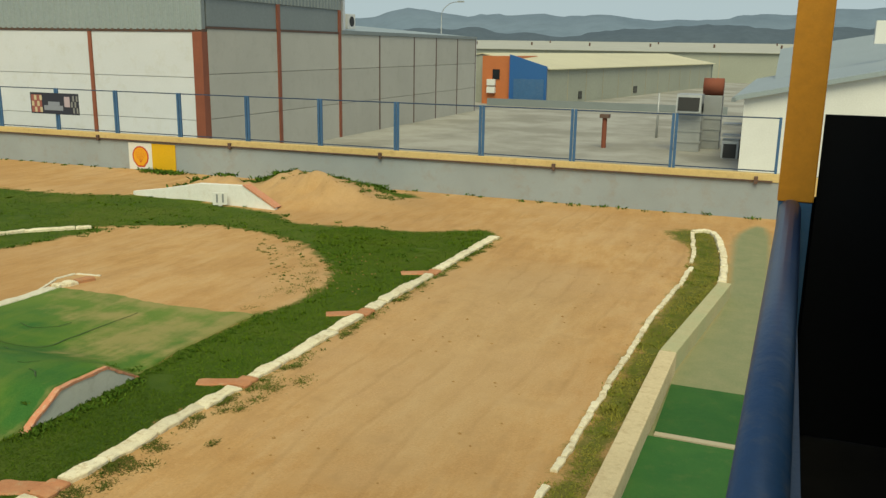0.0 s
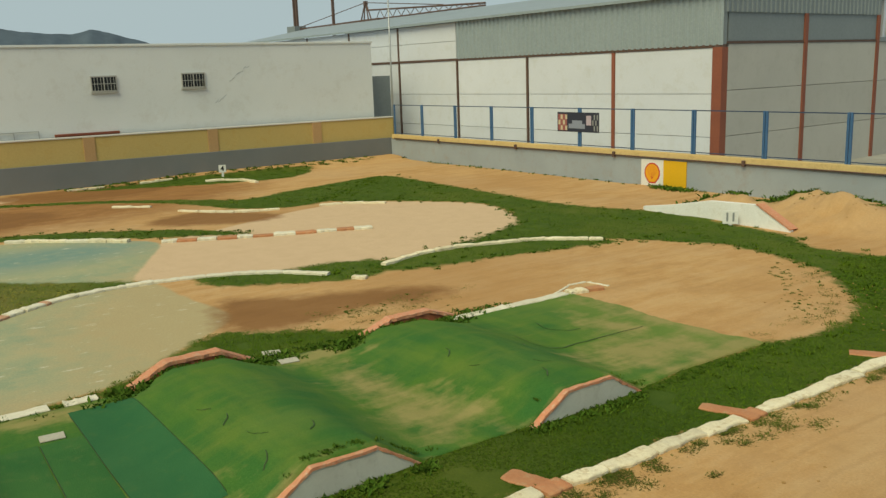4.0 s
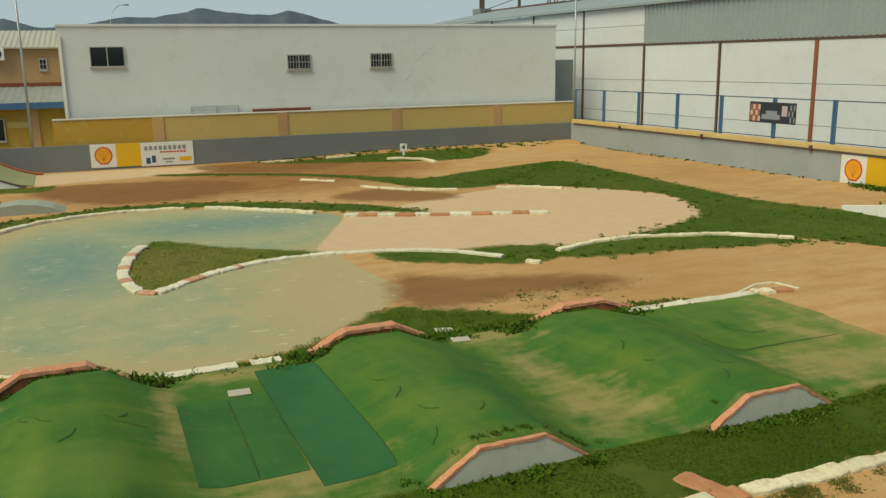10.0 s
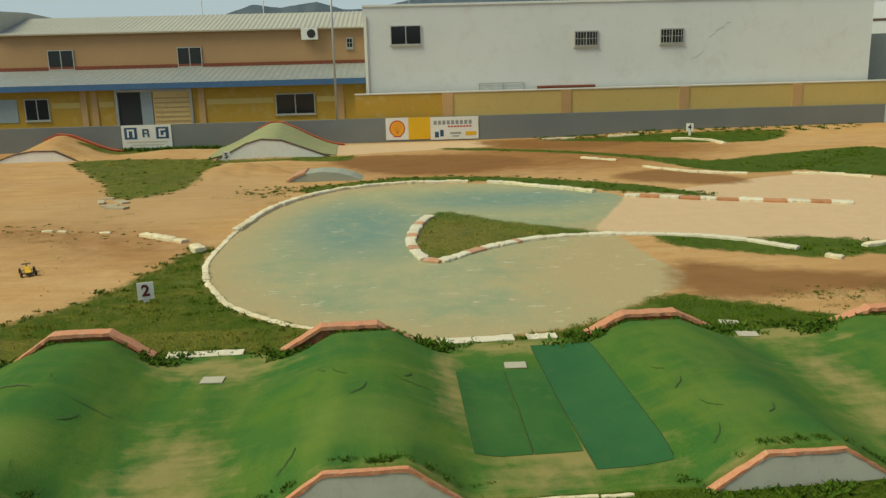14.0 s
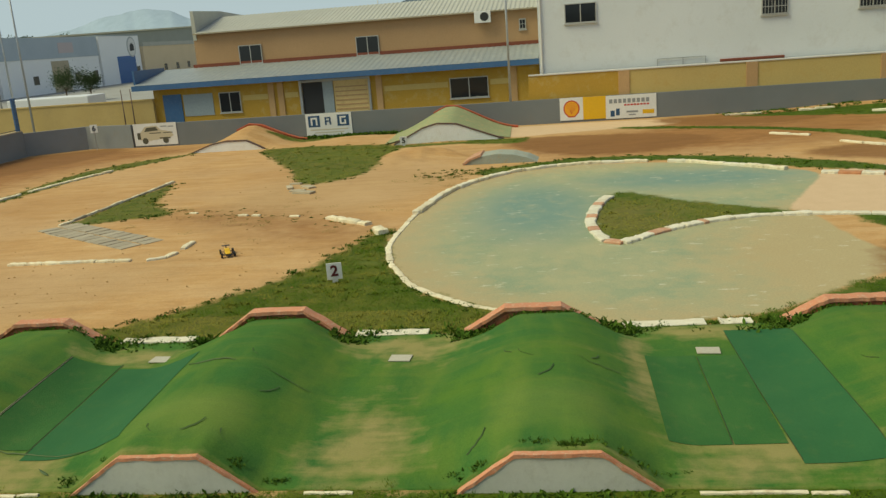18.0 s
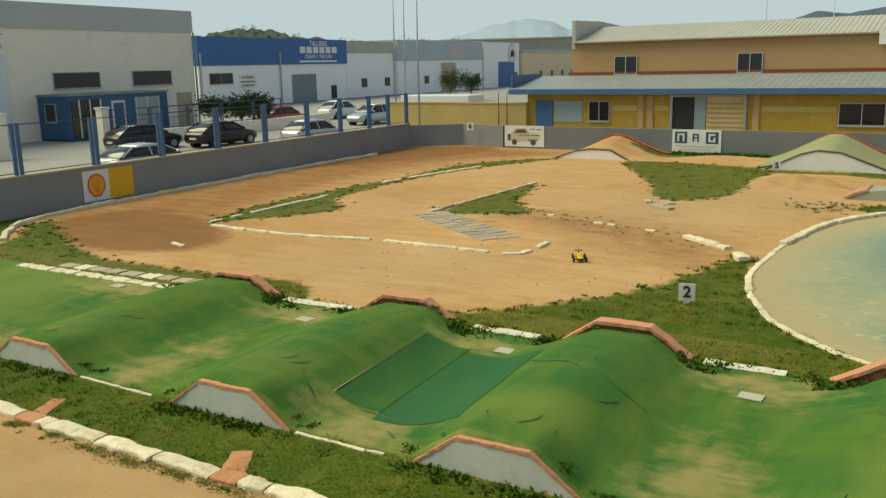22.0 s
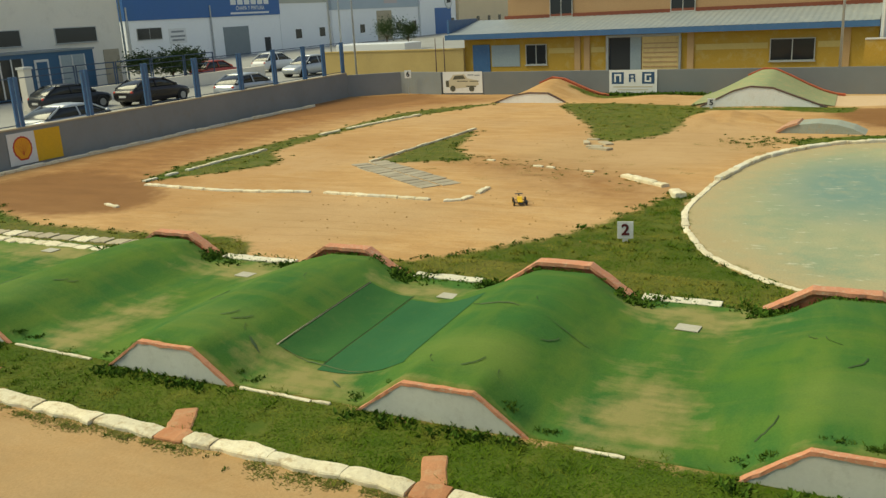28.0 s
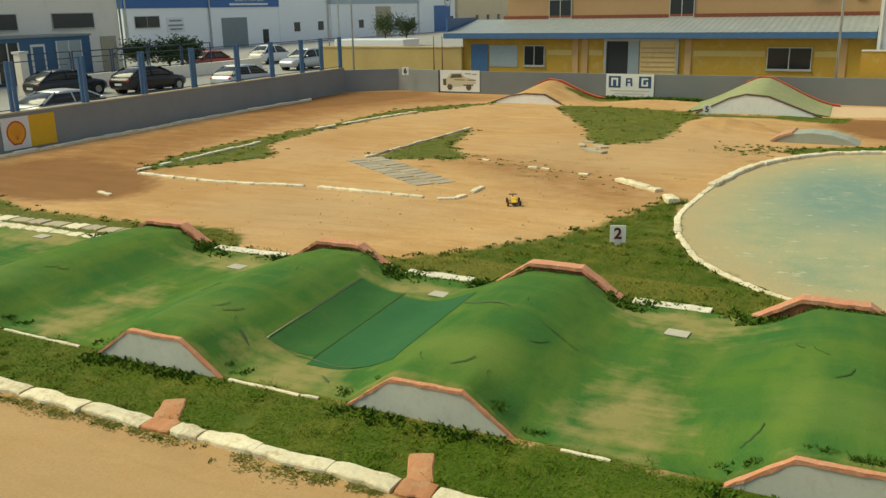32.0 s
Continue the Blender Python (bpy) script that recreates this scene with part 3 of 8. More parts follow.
# ---- mesh helpers ----
class Geo:
    """Collects vertices and faces; every solid is added as its own shell."""

    def __init__(self):
        self.v, self.f = [], []

    def add(self, vs, fs):
        n = len(self.v)
        self.v += [tuple(p) for p in vs]
        self.f += [tuple(i + n for i in f) for f in fs]
        return self

    def box(self, x0, y0, z0, x1, y1, z1):
        vs = [(x, y, z) for z in (z0, z1) for y in (y0, y1) for x in (x0, x1)]
        return self.add(vs, [(0, 2, 3, 1), (4, 5, 7, 6), (0, 1, 5, 4), (2, 6, 7, 3), (0, 4, 6, 2), (1, 3, 7, 5)])

    def beam(self, a, b, width, z0, z1):
        """An upright slab along a to b in plan."""
        d = Vector((b[0] - a[0], b[1] - a[1])).normalized()
        n = Vector((-d.y, d.x)) * width / 2
        ring = [(a[0] + n.x, a[1] + n.y), (a[0] - n.x, a[1] - n.y), (b[0] - n.x, b[1] - n.y), (b[0] + n.x, b[1] + n.y)]
        return self.prism(ring, z0, z1)

    def prism(self, ring, z0, z1):
        n = len(ring)
        vs = [(x, y, z0) for x, y in ring] + [(x, y, z1) for x, y in ring]
        fs = [tuple(range(n))[::-1], tuple(range(n, 2 * n))] + [(i, (i + 1) % n, n + (i + 1) % n, n + i) for i in range(n)]
        return self.add(vs, fs)

    def extrude(self, ring, shift):
        """A flat 3D ring pushed along shift into a solid."""
        n = len(ring)
        s = Vector(shift)
        vs = [tuple(p) for p in ring] + [tuple(Vector(p) + s) for p in ring]
        fs = [tuple(range(n))[::-1], tuple(range(n, 2 * n))] + [(i, (i + 1) % n, n + (i + 1) % n, n + i) for i in range(n)]
        return self.add(vs, fs)

    def tube(self, a, b, r0, r1=None, n=10):
        r1 = r0 if r1 is None else r1
        a, b = Vector(a), Vector(b)
        d = (b - a).normalized()
        u = d.orthogonal().normalized()
        w = d.cross(u)
        vs = []
        for p, r in ((a, r0), (b, r1)):
            vs += [p + (u * math.cos(k) + w * math.sin(k)) * r for k in (2 * math.pi * i / n for i in range(n))]
        fs = [tuple(range(n))[::-1], tuple(range(n, 2 * n))] + [(i, (i + 1) % n, n + (i + 1) % n, n + i) for i in range(n)]
        return self.add(vs, fs)

    def ball(self, c, r, seg=10, rings=6, squash=(1, 1, 1)):
        vs = [(c[0], c[1], c[2] + r * squash[2])]
        for i in range(1, rings):
            a = math.pi * i / rings
            vs += [(c[0] + r * squash[0] * math.sin(a) * math.cos(2 * math.pi * k / seg), c[1] + r * squash[1] * math.sin(a) * math.sin(2 * math.pi * k / seg), c[2] + r * squash[2] * math.cos(a)) for k in range(seg)]
        vs.append((c[0], c[1], c[2] - r * squash[2]))
        fs = [(0, 1 + k, 1 + (k + 1) % seg) for k in range(seg)]
        for i in range(rings - 2):
            fs += [(1 + i * seg + k, 1 + (i + 1) * seg + k, 1 + (i + 1) * seg + (k + 1) % seg, 1 + i * seg + (k + 1) % seg) for k in range(seg)]
        last = len(vs) - 1
        fs += [(1 + (rings - 2) * seg + (k + 1) % seg, 1 + (rings - 2) * seg + k, last) for k in range(seg)]
        return self.add(vs, fs)

    def mesh(self, name, material, smooth=False, bevel=0.0):
        me = bpy.data.meshes.new(name)
        me.from_pydata(self.v, [], self.f)
        if bevel:
            bm = bmesh.new()
            bm.from_mesh(me)
            bmesh.ops.recalc_face_normals(bm, faces=bm.faces)
            bmesh.ops.bevel(bm, geom=bm.edges[:], offset=bevel, segments=2, profile=0.6, affect="EDGES", clamp_overlap=True)
            bm.to_mesh(me)
            bm.free()
        me.materials.append(material)
        if smooth:
            me.polygons.foreach_set("use_smooth", [True] * len(me.polygons))
        me.update()
        return me


def part(name, geo, material, parent=None, label="", smooth=False, bevel=0.0):
    """One mesh object under a thing or a part. geo: a Geo, or a mesh to share."""
    me = geo if isinstance(geo, bpy.types.Mesh) else geo.mesh(name, material, smooth, bevel)
    ob = new(name, me)
    ob.parent = parent
    return tagged(ob, label)


def thing(name, label, category, group="", at=(0, 0, 0), turn=0.0, kind=""):
    ob = new(name)
    ob.empty_display_size = 0.2
    ob.matrix_world = pose(*at, 0, 0, turn)
    return tagged(ob, label, category, group, kind)


def solid(name, geo, material, label, category="", kind="structure", smooth=False, bevel=0.0, group=""):
    ob = new(name, geo.mesh(name, material, smooth, bevel))
    return tagged(ob, label, category, group, kind)


def lerp(a, b, t):
    return a + (b - a) * t


def spline(points, closed=False, steps=6):
    """A smooth curve through the points (Catmull-Rom)."""
    p = [Vector((*q[:2], 0)) for q in points]
    n = len(p)
    out = []
    for i in range(n if closed else n - 1):
        a, b, c, d = (p[(i + k) % n] if closed else p[min(max(i + k, 0), n - 1)] for k in (-1, 0, 1, 2))
        for s in range(steps):
            t = s / steps
            q = 0.5 * ((2 * b) + (c - a) * t + (2 * a - 5 * b + 4 * c - d) * t * t + (3 * b - a - 3 * c + d) * t ** 3)
            out.append((q.x, q.y))
    if not closed:
        out.append((p[-1].x, p[-1].y))
    return out


# ---- plan ----
A0, A1 = (-38.5, 24.55), (0.83, 25.05)       # far wall with the fence
B0, B1 = (-38.5, 24.55), (-40.3, -19.2)    # wall with the yellow upper part
CORNER = [(-40.3, -19.2), (-41.0, -21.9), (-39.4, -24.3)]
C0, C1 = (-39.4, -24.3), (-6.0, -23.8)    # wall along the road


def on(a, b, t):
    return (lerp(a[0], b[0], t), lerp(a[1], b[1], t))


def wall_a_y(x):
    return lerp(A0[1], A1[1], (x - A0[0]) / (A1[0] - A0[0]))


def wall_b_x(y):
    return lerp(B0[0], B1[0], (y - B0[1]) / (B1[1] - B0[1]))


def wall_c_y(x):
    return lerp(C0[1], C1[1], (x - C0[0]) / (C1[0] - C0[0]))


def front_x(y):
    return np.interp(y, [-19.8, -11.7, -7.6, -4, 0, 4.4, 8, 12], [-8.2, -7.94, -7.79, -7.78, -7.67, -7.54, -7.45, -7.37])


def back_x(y):
    return np.interp(y, [-20, 0, 4.5, 12], [-12.6, -12.34, -12.33, -12.2])


def straight_x(y):
    return float(np.interp(y, [-22, -8, -3.5, 2, 6.4, 10, 14, 20], [-6.95, -6.6, -6.52, -6.3, -6.12, -5.95, -5.87, -5.77]))


MOGULS = [-11.62, -7.66, -3.97, 0.0, 4.33, 7.93]       # ridge lines across the washboard section
RISE_NEAR = [0.38, 0.42, 0.42, 0.42, 0.38, 0.36]        # ridge heights at the near plates
RISE_FAR = [0.34, 0.34, 0.39, 0.32, 0.27, 0.18]         # and at the far plates


def smooth01(t):
    t = np.clip(t, 0, 1)
    return t * t * (3 - 2 * t)


def mogul_height(x, y):
    t = np.clip((x - back_x(y)) / (front_x(y) - back_x(y)), 0, 1)
    h = 0 * y
    ends = np.maximum(smooth01((t - 0.80) / 0.17), smooth01((0.2 - t) / 0.17))
    for c, near_h, far_h in zip(MOGULS, RISE_NEAR, RISE_FAR):
        d = np.abs(y - c)
        shape = np.where(y > c, smooth01((1.48 - d) / 1.40), smooth01((1.70 - d) / 1.55)) * (1 - ends) + np.clip((1.02 - d) / 0.6, 0, 1) * ends
        h = np.maximum(h, (far_h + (near_h - far_h) * t + 0.05 * np.sin(np.pi * t)) * shape)
    return h


def in_ring(x, y, ring):
    inside = np.zeros(x.shape, bool)
    for (x0, y0), (x1, y1) in zip(ring, ring[1:] + ring[:1]):
        if y0 != y1:
            inside ^= ((y0 > y) != (y1 > y)) & (x < (x1 - x0) * (y - y0) / (y1 - y0) + x0)
    return inside


def ring_distance(x, y, ring):
    """Metres to the ring, positive inside."""
    best = np.full(x.shape, 1e9)
    for (x0, y0), (x1, y1) in zip(ring, ring[1:] + ring[:1]):
        dx, dy = x1 - x0, y1 - y0
        t = np.clip(((x - x0) * dx + (y - y0) * dy) / max(dx * dx + dy * dy, 1e-9), 0, 1)
        best = np.minimum(best, np.hypot(x - x0 - t * dx, y - y0 - t * dy))
    return np.where(in_ring(x, y, ring), best, -best)


GRASS = [
    # strip beside the straight, then round the end of the dirt oval
    [(-5.72, 19.59), (-6.07, 8.89), (-6.33, 2.9), (-6.5, -4), (-6.75, -11), (-7.1, -21), (-8.2, -21), (-8.1, -11), (-7.8, -4), (-7.84, 1.93), (-7.67, 7.89), (-7.62, 11.39), (-7.32, 12.89), (-7.47, 14.29), (-8.07, 15.49), (-9.07, 16.59), (-9.87, 18.89), (-7.87, 19.29)],
    [(-32.07, 19.99), (-27.07, 19.99), (-20.27, 19.69), (-17.07, 20.59), (-12.57, 19.99), (-10.97, 18.99), (-8.37, 19.29), (-6.97, 16.89), (-8.07, 15.59), (-9.07, 16.59), (-10.67, 17.49), (-12.47, 17.89), (-13.77, 17.39), (-15.37, 16.29), (-16.57, 15.09), (-17.17, 13.29), (-17.57, 13.59), (-18.27, 15.39), (-19.27, 16.79), (-22.37, 17.99), (-24.97, 16.49), (-26.47, 15.09), (-27.77, 14.59), (-29.37, 16.69)],
    [(-16.67, 10.09), (-17.27, 11.79), (-17.07, 13.49), (-16.37, 15.19), (-14.97, 16.39), (-15.07, 15.09), (-15.57, 12.89), (-15.87, 10.89)],
    [(-18.67, 6.79), (-17.97, 8.19), (-17.87, 9.69), (-17.17, 10.89), (-16.27, 10.19), (-15.97, 9.39), (-16.67, 7.99), (-17.57, 6.69)],
    [(-22.46, 2.12), (-20.99, 1.49), (-19.05, 1.15), (-17.47, 1.35), (-17.1, 1.59), (-18, 2.51), (-18.67, 3.59), (-18.92, 4.69), (-18.97, 5.79), (-19.87, 4.79), (-20.96, 3.49)],
    [(-35.87, 3.69), (-33.77, 7.59), (-30.87, 10.29), (-27.67, 11.79), (-27.17, 14.59), (-32.07, 19.99), (-30.87, 15.09), (-29.97, 12.69), (-31.67, 10.89), (-34.37, 7.89), (-36.37, 4.09)],
    [(-38, 8.6), (-37.9, 18.2), (-36.77, 18.89), (-34.97, 16.89), (-35.37, 13.89), (-36.87, 10.89)],
    [(-19.5, -3.6), (-18.6, -3.3), (-16.8, -3.08), (-15, -2.48), (-14.1, -1.84), (-13.4, -1.12), (-12.95, -0.35), (-12.3, -0.5), (-12.3, -3), (-12.35, -6), (-12.6, -7.6), (-13.2, -6.8), (-14.4, -5.7), (-15.9, -4.7), (-18, -4)],
    [(-12.7, -0.8), (-12.57, 0.38), (-12.27, 1.35), (-12.4, 2.51), (-12.66, 3.39), (-13.47, 4.39), (-14.07, 5.29), (-13.67, 6.09), (-12.87, 7.09), (-12.27, 7.59), (-11.07, 6.69), (-11.37, 5.59), (-12.27, 5.29), (-12.24, 3.1), (-12.02, 0.86), (-12.1, -0.8)],
    [(-26.3, -1.3), (-27.45, 1.15), (-27.27, 3.79), (-25.87, 5.99), (-24.37, 7.79), (-23.17, 9.89), (-25.17, 8.69), (-27.07, 6.39), (-28.27, 3.89), (-28.6, 1.54), (-27.91, -0.5), (-27, -1.8)],
    [(-36.2, -11.3), (-35.2, -5.8), (-31, -5.5), (-27.8, -5.8), (-26.6, -7.3), (-29.9, -8.7), (-33, -10.2)],
    [(-18.2, -18), (-20.5, -18.5), (-24, -18.4), (-28, -17.8), (-33, -17.6), (-36.4, -14.8), (-34.2, -15.5), (-31, -16.7), (-26, -17.3), (-22.9, -17), (-21.2, -15.7), (-20, -16.2), (-18.6, -17.4)],
    [(-22.3, -12.6), (-27.8, -12.3), (-26.3, -11.8), (-24.3, -11.2), (-22.7, -10.1), (-22.2, -11.2)],
    [(-12.3, -19.9), (-13.8, -21.2), (-15, -22.6), (-16.8, -23.6), (-16.8, -24), (-6, -24), (-7, -21), (-10.5, -20.4)],
    [(-14.2, -21), (-15.3, -22.2), (-16.2, -22.4), (-15.2, -20.6), (-14.2, -18.8), (-13.4, -16.5), (-13.4, -13.2), (-12.3, -12.8), (-12.3, -19.6)],
    [(-13.3, -13.4), (-13.6, -11.6), (-13.2, -10.6), (-12.5, -10.5), (-12.4, -13)],
    [(-1.52, 4.89), (-1.37, 7.89), (-1.29, 11.19), (-1.19, 14.49), (-0.97, 18.49), (-1.32, 22.09), (-0.92, 22.49), (-0.47, 19.89), (-0.32, 16.69), (-0.75, 12.19), (-0.99, 8.39), (-1.07, 4.89)],
    [(-1.87, 22.19), (-1.57, 21.09), (-1.07, 20.89), (-1.07, 22.49)],
    [(-34.3, -2.8), (-33.4, -0.8), (-34.62, -0.31), (-35.2, -2.4)],
    [(-17.57, 21.29), (-15.87, 23.29), (-12.87, 24.09), (-9.87, 24.19), (-10.17, 23.29), (-12.77, 23.09), (-14.97, 22.09)],
    [(-34.95, -6.6), (-34.2, -6.2), (-34.3, -3), (-34.41, -0.6), (-35.01, -0.5), (-34.95, -3)],
    [(-38.8, -12.2), (-39.8, -9.6), (-39.6, -6.6), (-38.9, -7.8), (-38.3, -10)],
]
POOL = [(-23.77, 7.39), (-25.27, 5.99), (-26.57, 4.39), (-27.16, 2.12), (-26.98, 0.48), (-26.2, -0.8), (-24.2, -2.2), (-20.8, -3), (-18.5, -3.2), (-16.8, -3.02), (-15, -2.4), (-14.1, -1.76), (-13.4, -1.03), (-12.95, -0.25), (-12.66, 0.4), (-12.36, 1.25), (-12.51, 2.61), (-12.76, 3.49), (-13.57, 4.49), (-14.27, 5.39), (-15.17, 6.09), (-16.87, 5.89), (-18.77, 5.79), (-19.47, 5.49), (-21.37, 6.39)]
OVAL = [(-23.57, 7.49), (-21.37, 6.29), (-19.47, 5.49), (-18.77, 6.49), (-17.97, 8.29), (-17.27, 10.49), (-17.37, 13.49), (-18.17, 15.39), (-19.17, 16.79), (-22.37, 17.89), (-24.97, 16.29), (-26.17, 14.89), (-25.97, 12.99), (-25.27, 11.19), (-24.17, 8.89)]
DAMP = [
    [(-16.2, 6.3), (-15.7, 7.4), (-15.1, 8.6), (-14.7, 9.7), (-13.9, 10.3), (-13.5, 9.5), (-13.8, 8.3), (-13.7, 7.2), (-13.65, 6.2), (-14.3, 5.6)],
    [(-14.5, -19.8), (-16.4, -22.3), (-18.6, -21.6), (-18.4, -19), (-16.9, -16.2), (-15.1, -15.6), (-14.1, -17.5)],
    [(-38.6, 5.9), (-38.2, 12), (-35.87, 11.69), (-34.77, 7.89), (-36.87, 5.49)],
    [(-34.5, -1), (-29.88, 0.48), (-29.37, 4.09), (-31.87, 6.49), (-34.17, 3.89)],
    [(-40.6, -20), (-38.5, -23.8), (-30, -24), (-31, -22.2), (-37, -19.6)],
    [(-26.87, 8.09), (-24.97, 10.69), (-25.77, 12.09), (-28.37, 10.29)],
]
SAND = [
    [(-39.3, -1.4), (-39.2, 5.6), (-36.57, 6.29), (-35.64, 1.93), (-36, -1.6)],
    [(-31, -6), (-27, -2.2), (-22, -4.5), (-20.5, -8), (-25, -9)],
    [(-17, -7.6), (-14, -9), (-14.5, -13.5), (-16.8, -12)],
    [(-3.87, 7.89), (-5.17, 15.89), (-2.87, 16.89), (-1.97, 9.89)],
    [(-15.87, 21.49), (-9.97, 21.49), (-9.37, 23.49), (-13.37, 23.89)],
]
APRON = [(-38.7, -1.5), (-38.6, 5.2), (-36.67, 5.89), (-35.84, 1.93), (-35.5, -1.3)]
BROWN = [
    [(-39.5, -23.5), (-28, -23.3), (-17.5, -22.6), (-15.2, -19.5), (-15.4, -16.2), (-17.5, -17.2), (-24, -19), (-33, -18.8), (-38.5, -15.5)],
    [(-38, 6.5), (-37.5, 12.5), (-33.87, 14.89), (-29.87, 9.89), (-28.87, 4.89), (-29.18, 1.45), (-33.01, -0.5), (-34.77, 3.89)],
    [(-22.5, -9.6), (-21.6, -6.6), (-20, -4.5), (-18.4, -4.5), (-19, -5.6), (-20.6, -7), (-21.6, -9.4)],
]
DULL = [(-6.6, -1.5), (-6.9, -12), (-7.2, -22), (-3, -23), (1.5, -20), (1.5, -4), (-2, -2)]       # duller grey-brown tone on the near end of the straight
LANE = [(-0.72, 7.89), (-0.62, 12.09), (-0.17, 16.49), (-0.27, 22.39), (0.53, 22.69), (0.58, 7.89)]


# ---- ground ----
def axis_steps(parts):
    out = []
    for a, b, step in parts:
        n = max(1, round((b - a) / step))
        out += [a + (b - a) * i / n for i in range(n)]
    return out


def noise2(x, y, scale, seed):
    """Smooth value noise on arrays."""
    rng = np.random.RandomState(seed)
    table = rng.rand(64, 64)
    u, v = x * scale, y * scale
    i, j = np.floor(u).astype(int), np.floor(v).astype(int)
    a, b = smooth01(u - i), smooth01(v - j)
    t = lambda p, q: table[p % 64, q % 64]
    return t(i, j) * (1 - a) * (1 - b) + t(i + 1, j) * a * (1 - b) + t(i, j + 1) * (1 - a) * b + t(i + 1, j + 1) * a * b


def dome(x, y, cx, cy, rx, ry, h, turn=0.0):
    c, s = math.cos(radians(turn)), math.sin(radians(turn))
    u, v = ((x - cx) * c + (y - cy) * s) / rx, (-(x - cx) * s + (y - cy) * c) / ry
    lump = 1 + 0.7 * (noise2(x, y, 1.4, 14) - 0.5) + 0.35 * (noise2(x, y, 4.0, 15) - 0.5)
    return h * lump * smooth01(1 - np.hypot(u, v))


def jump(x, y, cy, half, x0, x1, h0, h1):
    """A ridge across the lane along the wall: from x0 (track side, height h0) to x1 (wall side, height h1)."""
    t = np.clip((x - x0) / (x1 - x0), 0, 1)
    side = smooth01((x0 + 0.02 - x) / 0.1) * smooth01((x - x1 + 0.02) / 0.1)
    u = np.clip((half - np.abs(y - cy)) / (half * 0.93), 0, 1)
    return side * (h0 + (h1 - h0) * t) * u * u * (2 - u)


def ground_height(x, y):
    z = 0.05 * (noise2(x, y, 0.22, 3) - 0.5) + 0.02 * (noise2(x, y, 1.3, 4) - 0.5)
    lane = smooth01((front_x(y) - 0.12 - x) / 0.15) * smooth01((x - back_x(y) - 0.1) / 0.15)
    z = np.where(lane > 0, z * 0.2 + lane * np.maximum(mogul_height(x, y) - 0.05, -0.02) - 0.03 * lane, z)
    z = np.maximum(z, dome(x, y, -12.67, 22.49, 4.0, 2.3, 0.72, 2))
    z = np.maximum(z, dome(x, y, -14.97, 21.59, 2.6, 1.4, 0.6, 0))
    z = np.maximum(z, jump(x, y, -12.9, 2.6, -36.6, -39.3, 0.42, 0.85))
    z = np.maximum(z, jump(x, y, -3.6, 3.0, -35.1, -38.9, 0.75, 1.1))
    z = z + 0.03 * smooth01((y - wall_a_y(x) + 1.6) / 1.4) + 0.2 * smooth01((wall_b_x(y) + 2.2 - x) / 2.0) * smooth01((y - 9) / 6)
    z = np.maximum(z, dome(x, y, -31.2, -4.2, 3.0, 2.4, 0.32, 0))
    z = np.maximum(z, dome(x, y, -38.3, -7.8, 1.6, 2.4, 0.12, 0))
    return z


def region_value(x, y, rings, width, steps=5):
    best = np.full(x.shape, -9.0)
    for ring in rings:
        xs, ys = [p[0] for p in ring], [p[1] for p in ring]
        near = (x > min(xs) - 1.5) & (x < max(xs) + 1.5) & (y > min(ys) - 1.5) & (y < max(ys) + 1.5)
        if near.any():
            best[near] = np.maximum(best[near], ring_distance(x[near], y[near], spline(ring, True, steps)))
    return np.clip(0.5 + best / width, 0, 1)


def dryness(x, y):
    return np.clip((1 - y) / 5, 0, 1) * 0.26 + 0.12 * np.clip(1.3 - np.hypot((x + 15.8) / 3.5, (y + 4.2) / 2.5), 0, 1) + 0.25 * (x < -19) * (y < 0) - np.clip((y - 1.5) / 3, 0, 1) * np.where(x > -9, np.clip((11.5 - y) / 4, 0.3, 0.9), 0.3) * (x < -2) + 0.3 * (np.abs(x + 12.7) < 0.7) * (y < 0) + 0.6 * (x > -2) + 0.75 * np.clip(1.5 - np.hypot((x + 19.2) / 3.0, (y - 3) / 2.8), 0, 1) + 0.5 * np.clip(1.3 - np.hypot((x + 16) / 1.6, (y - 10) / 4), 0, 1)


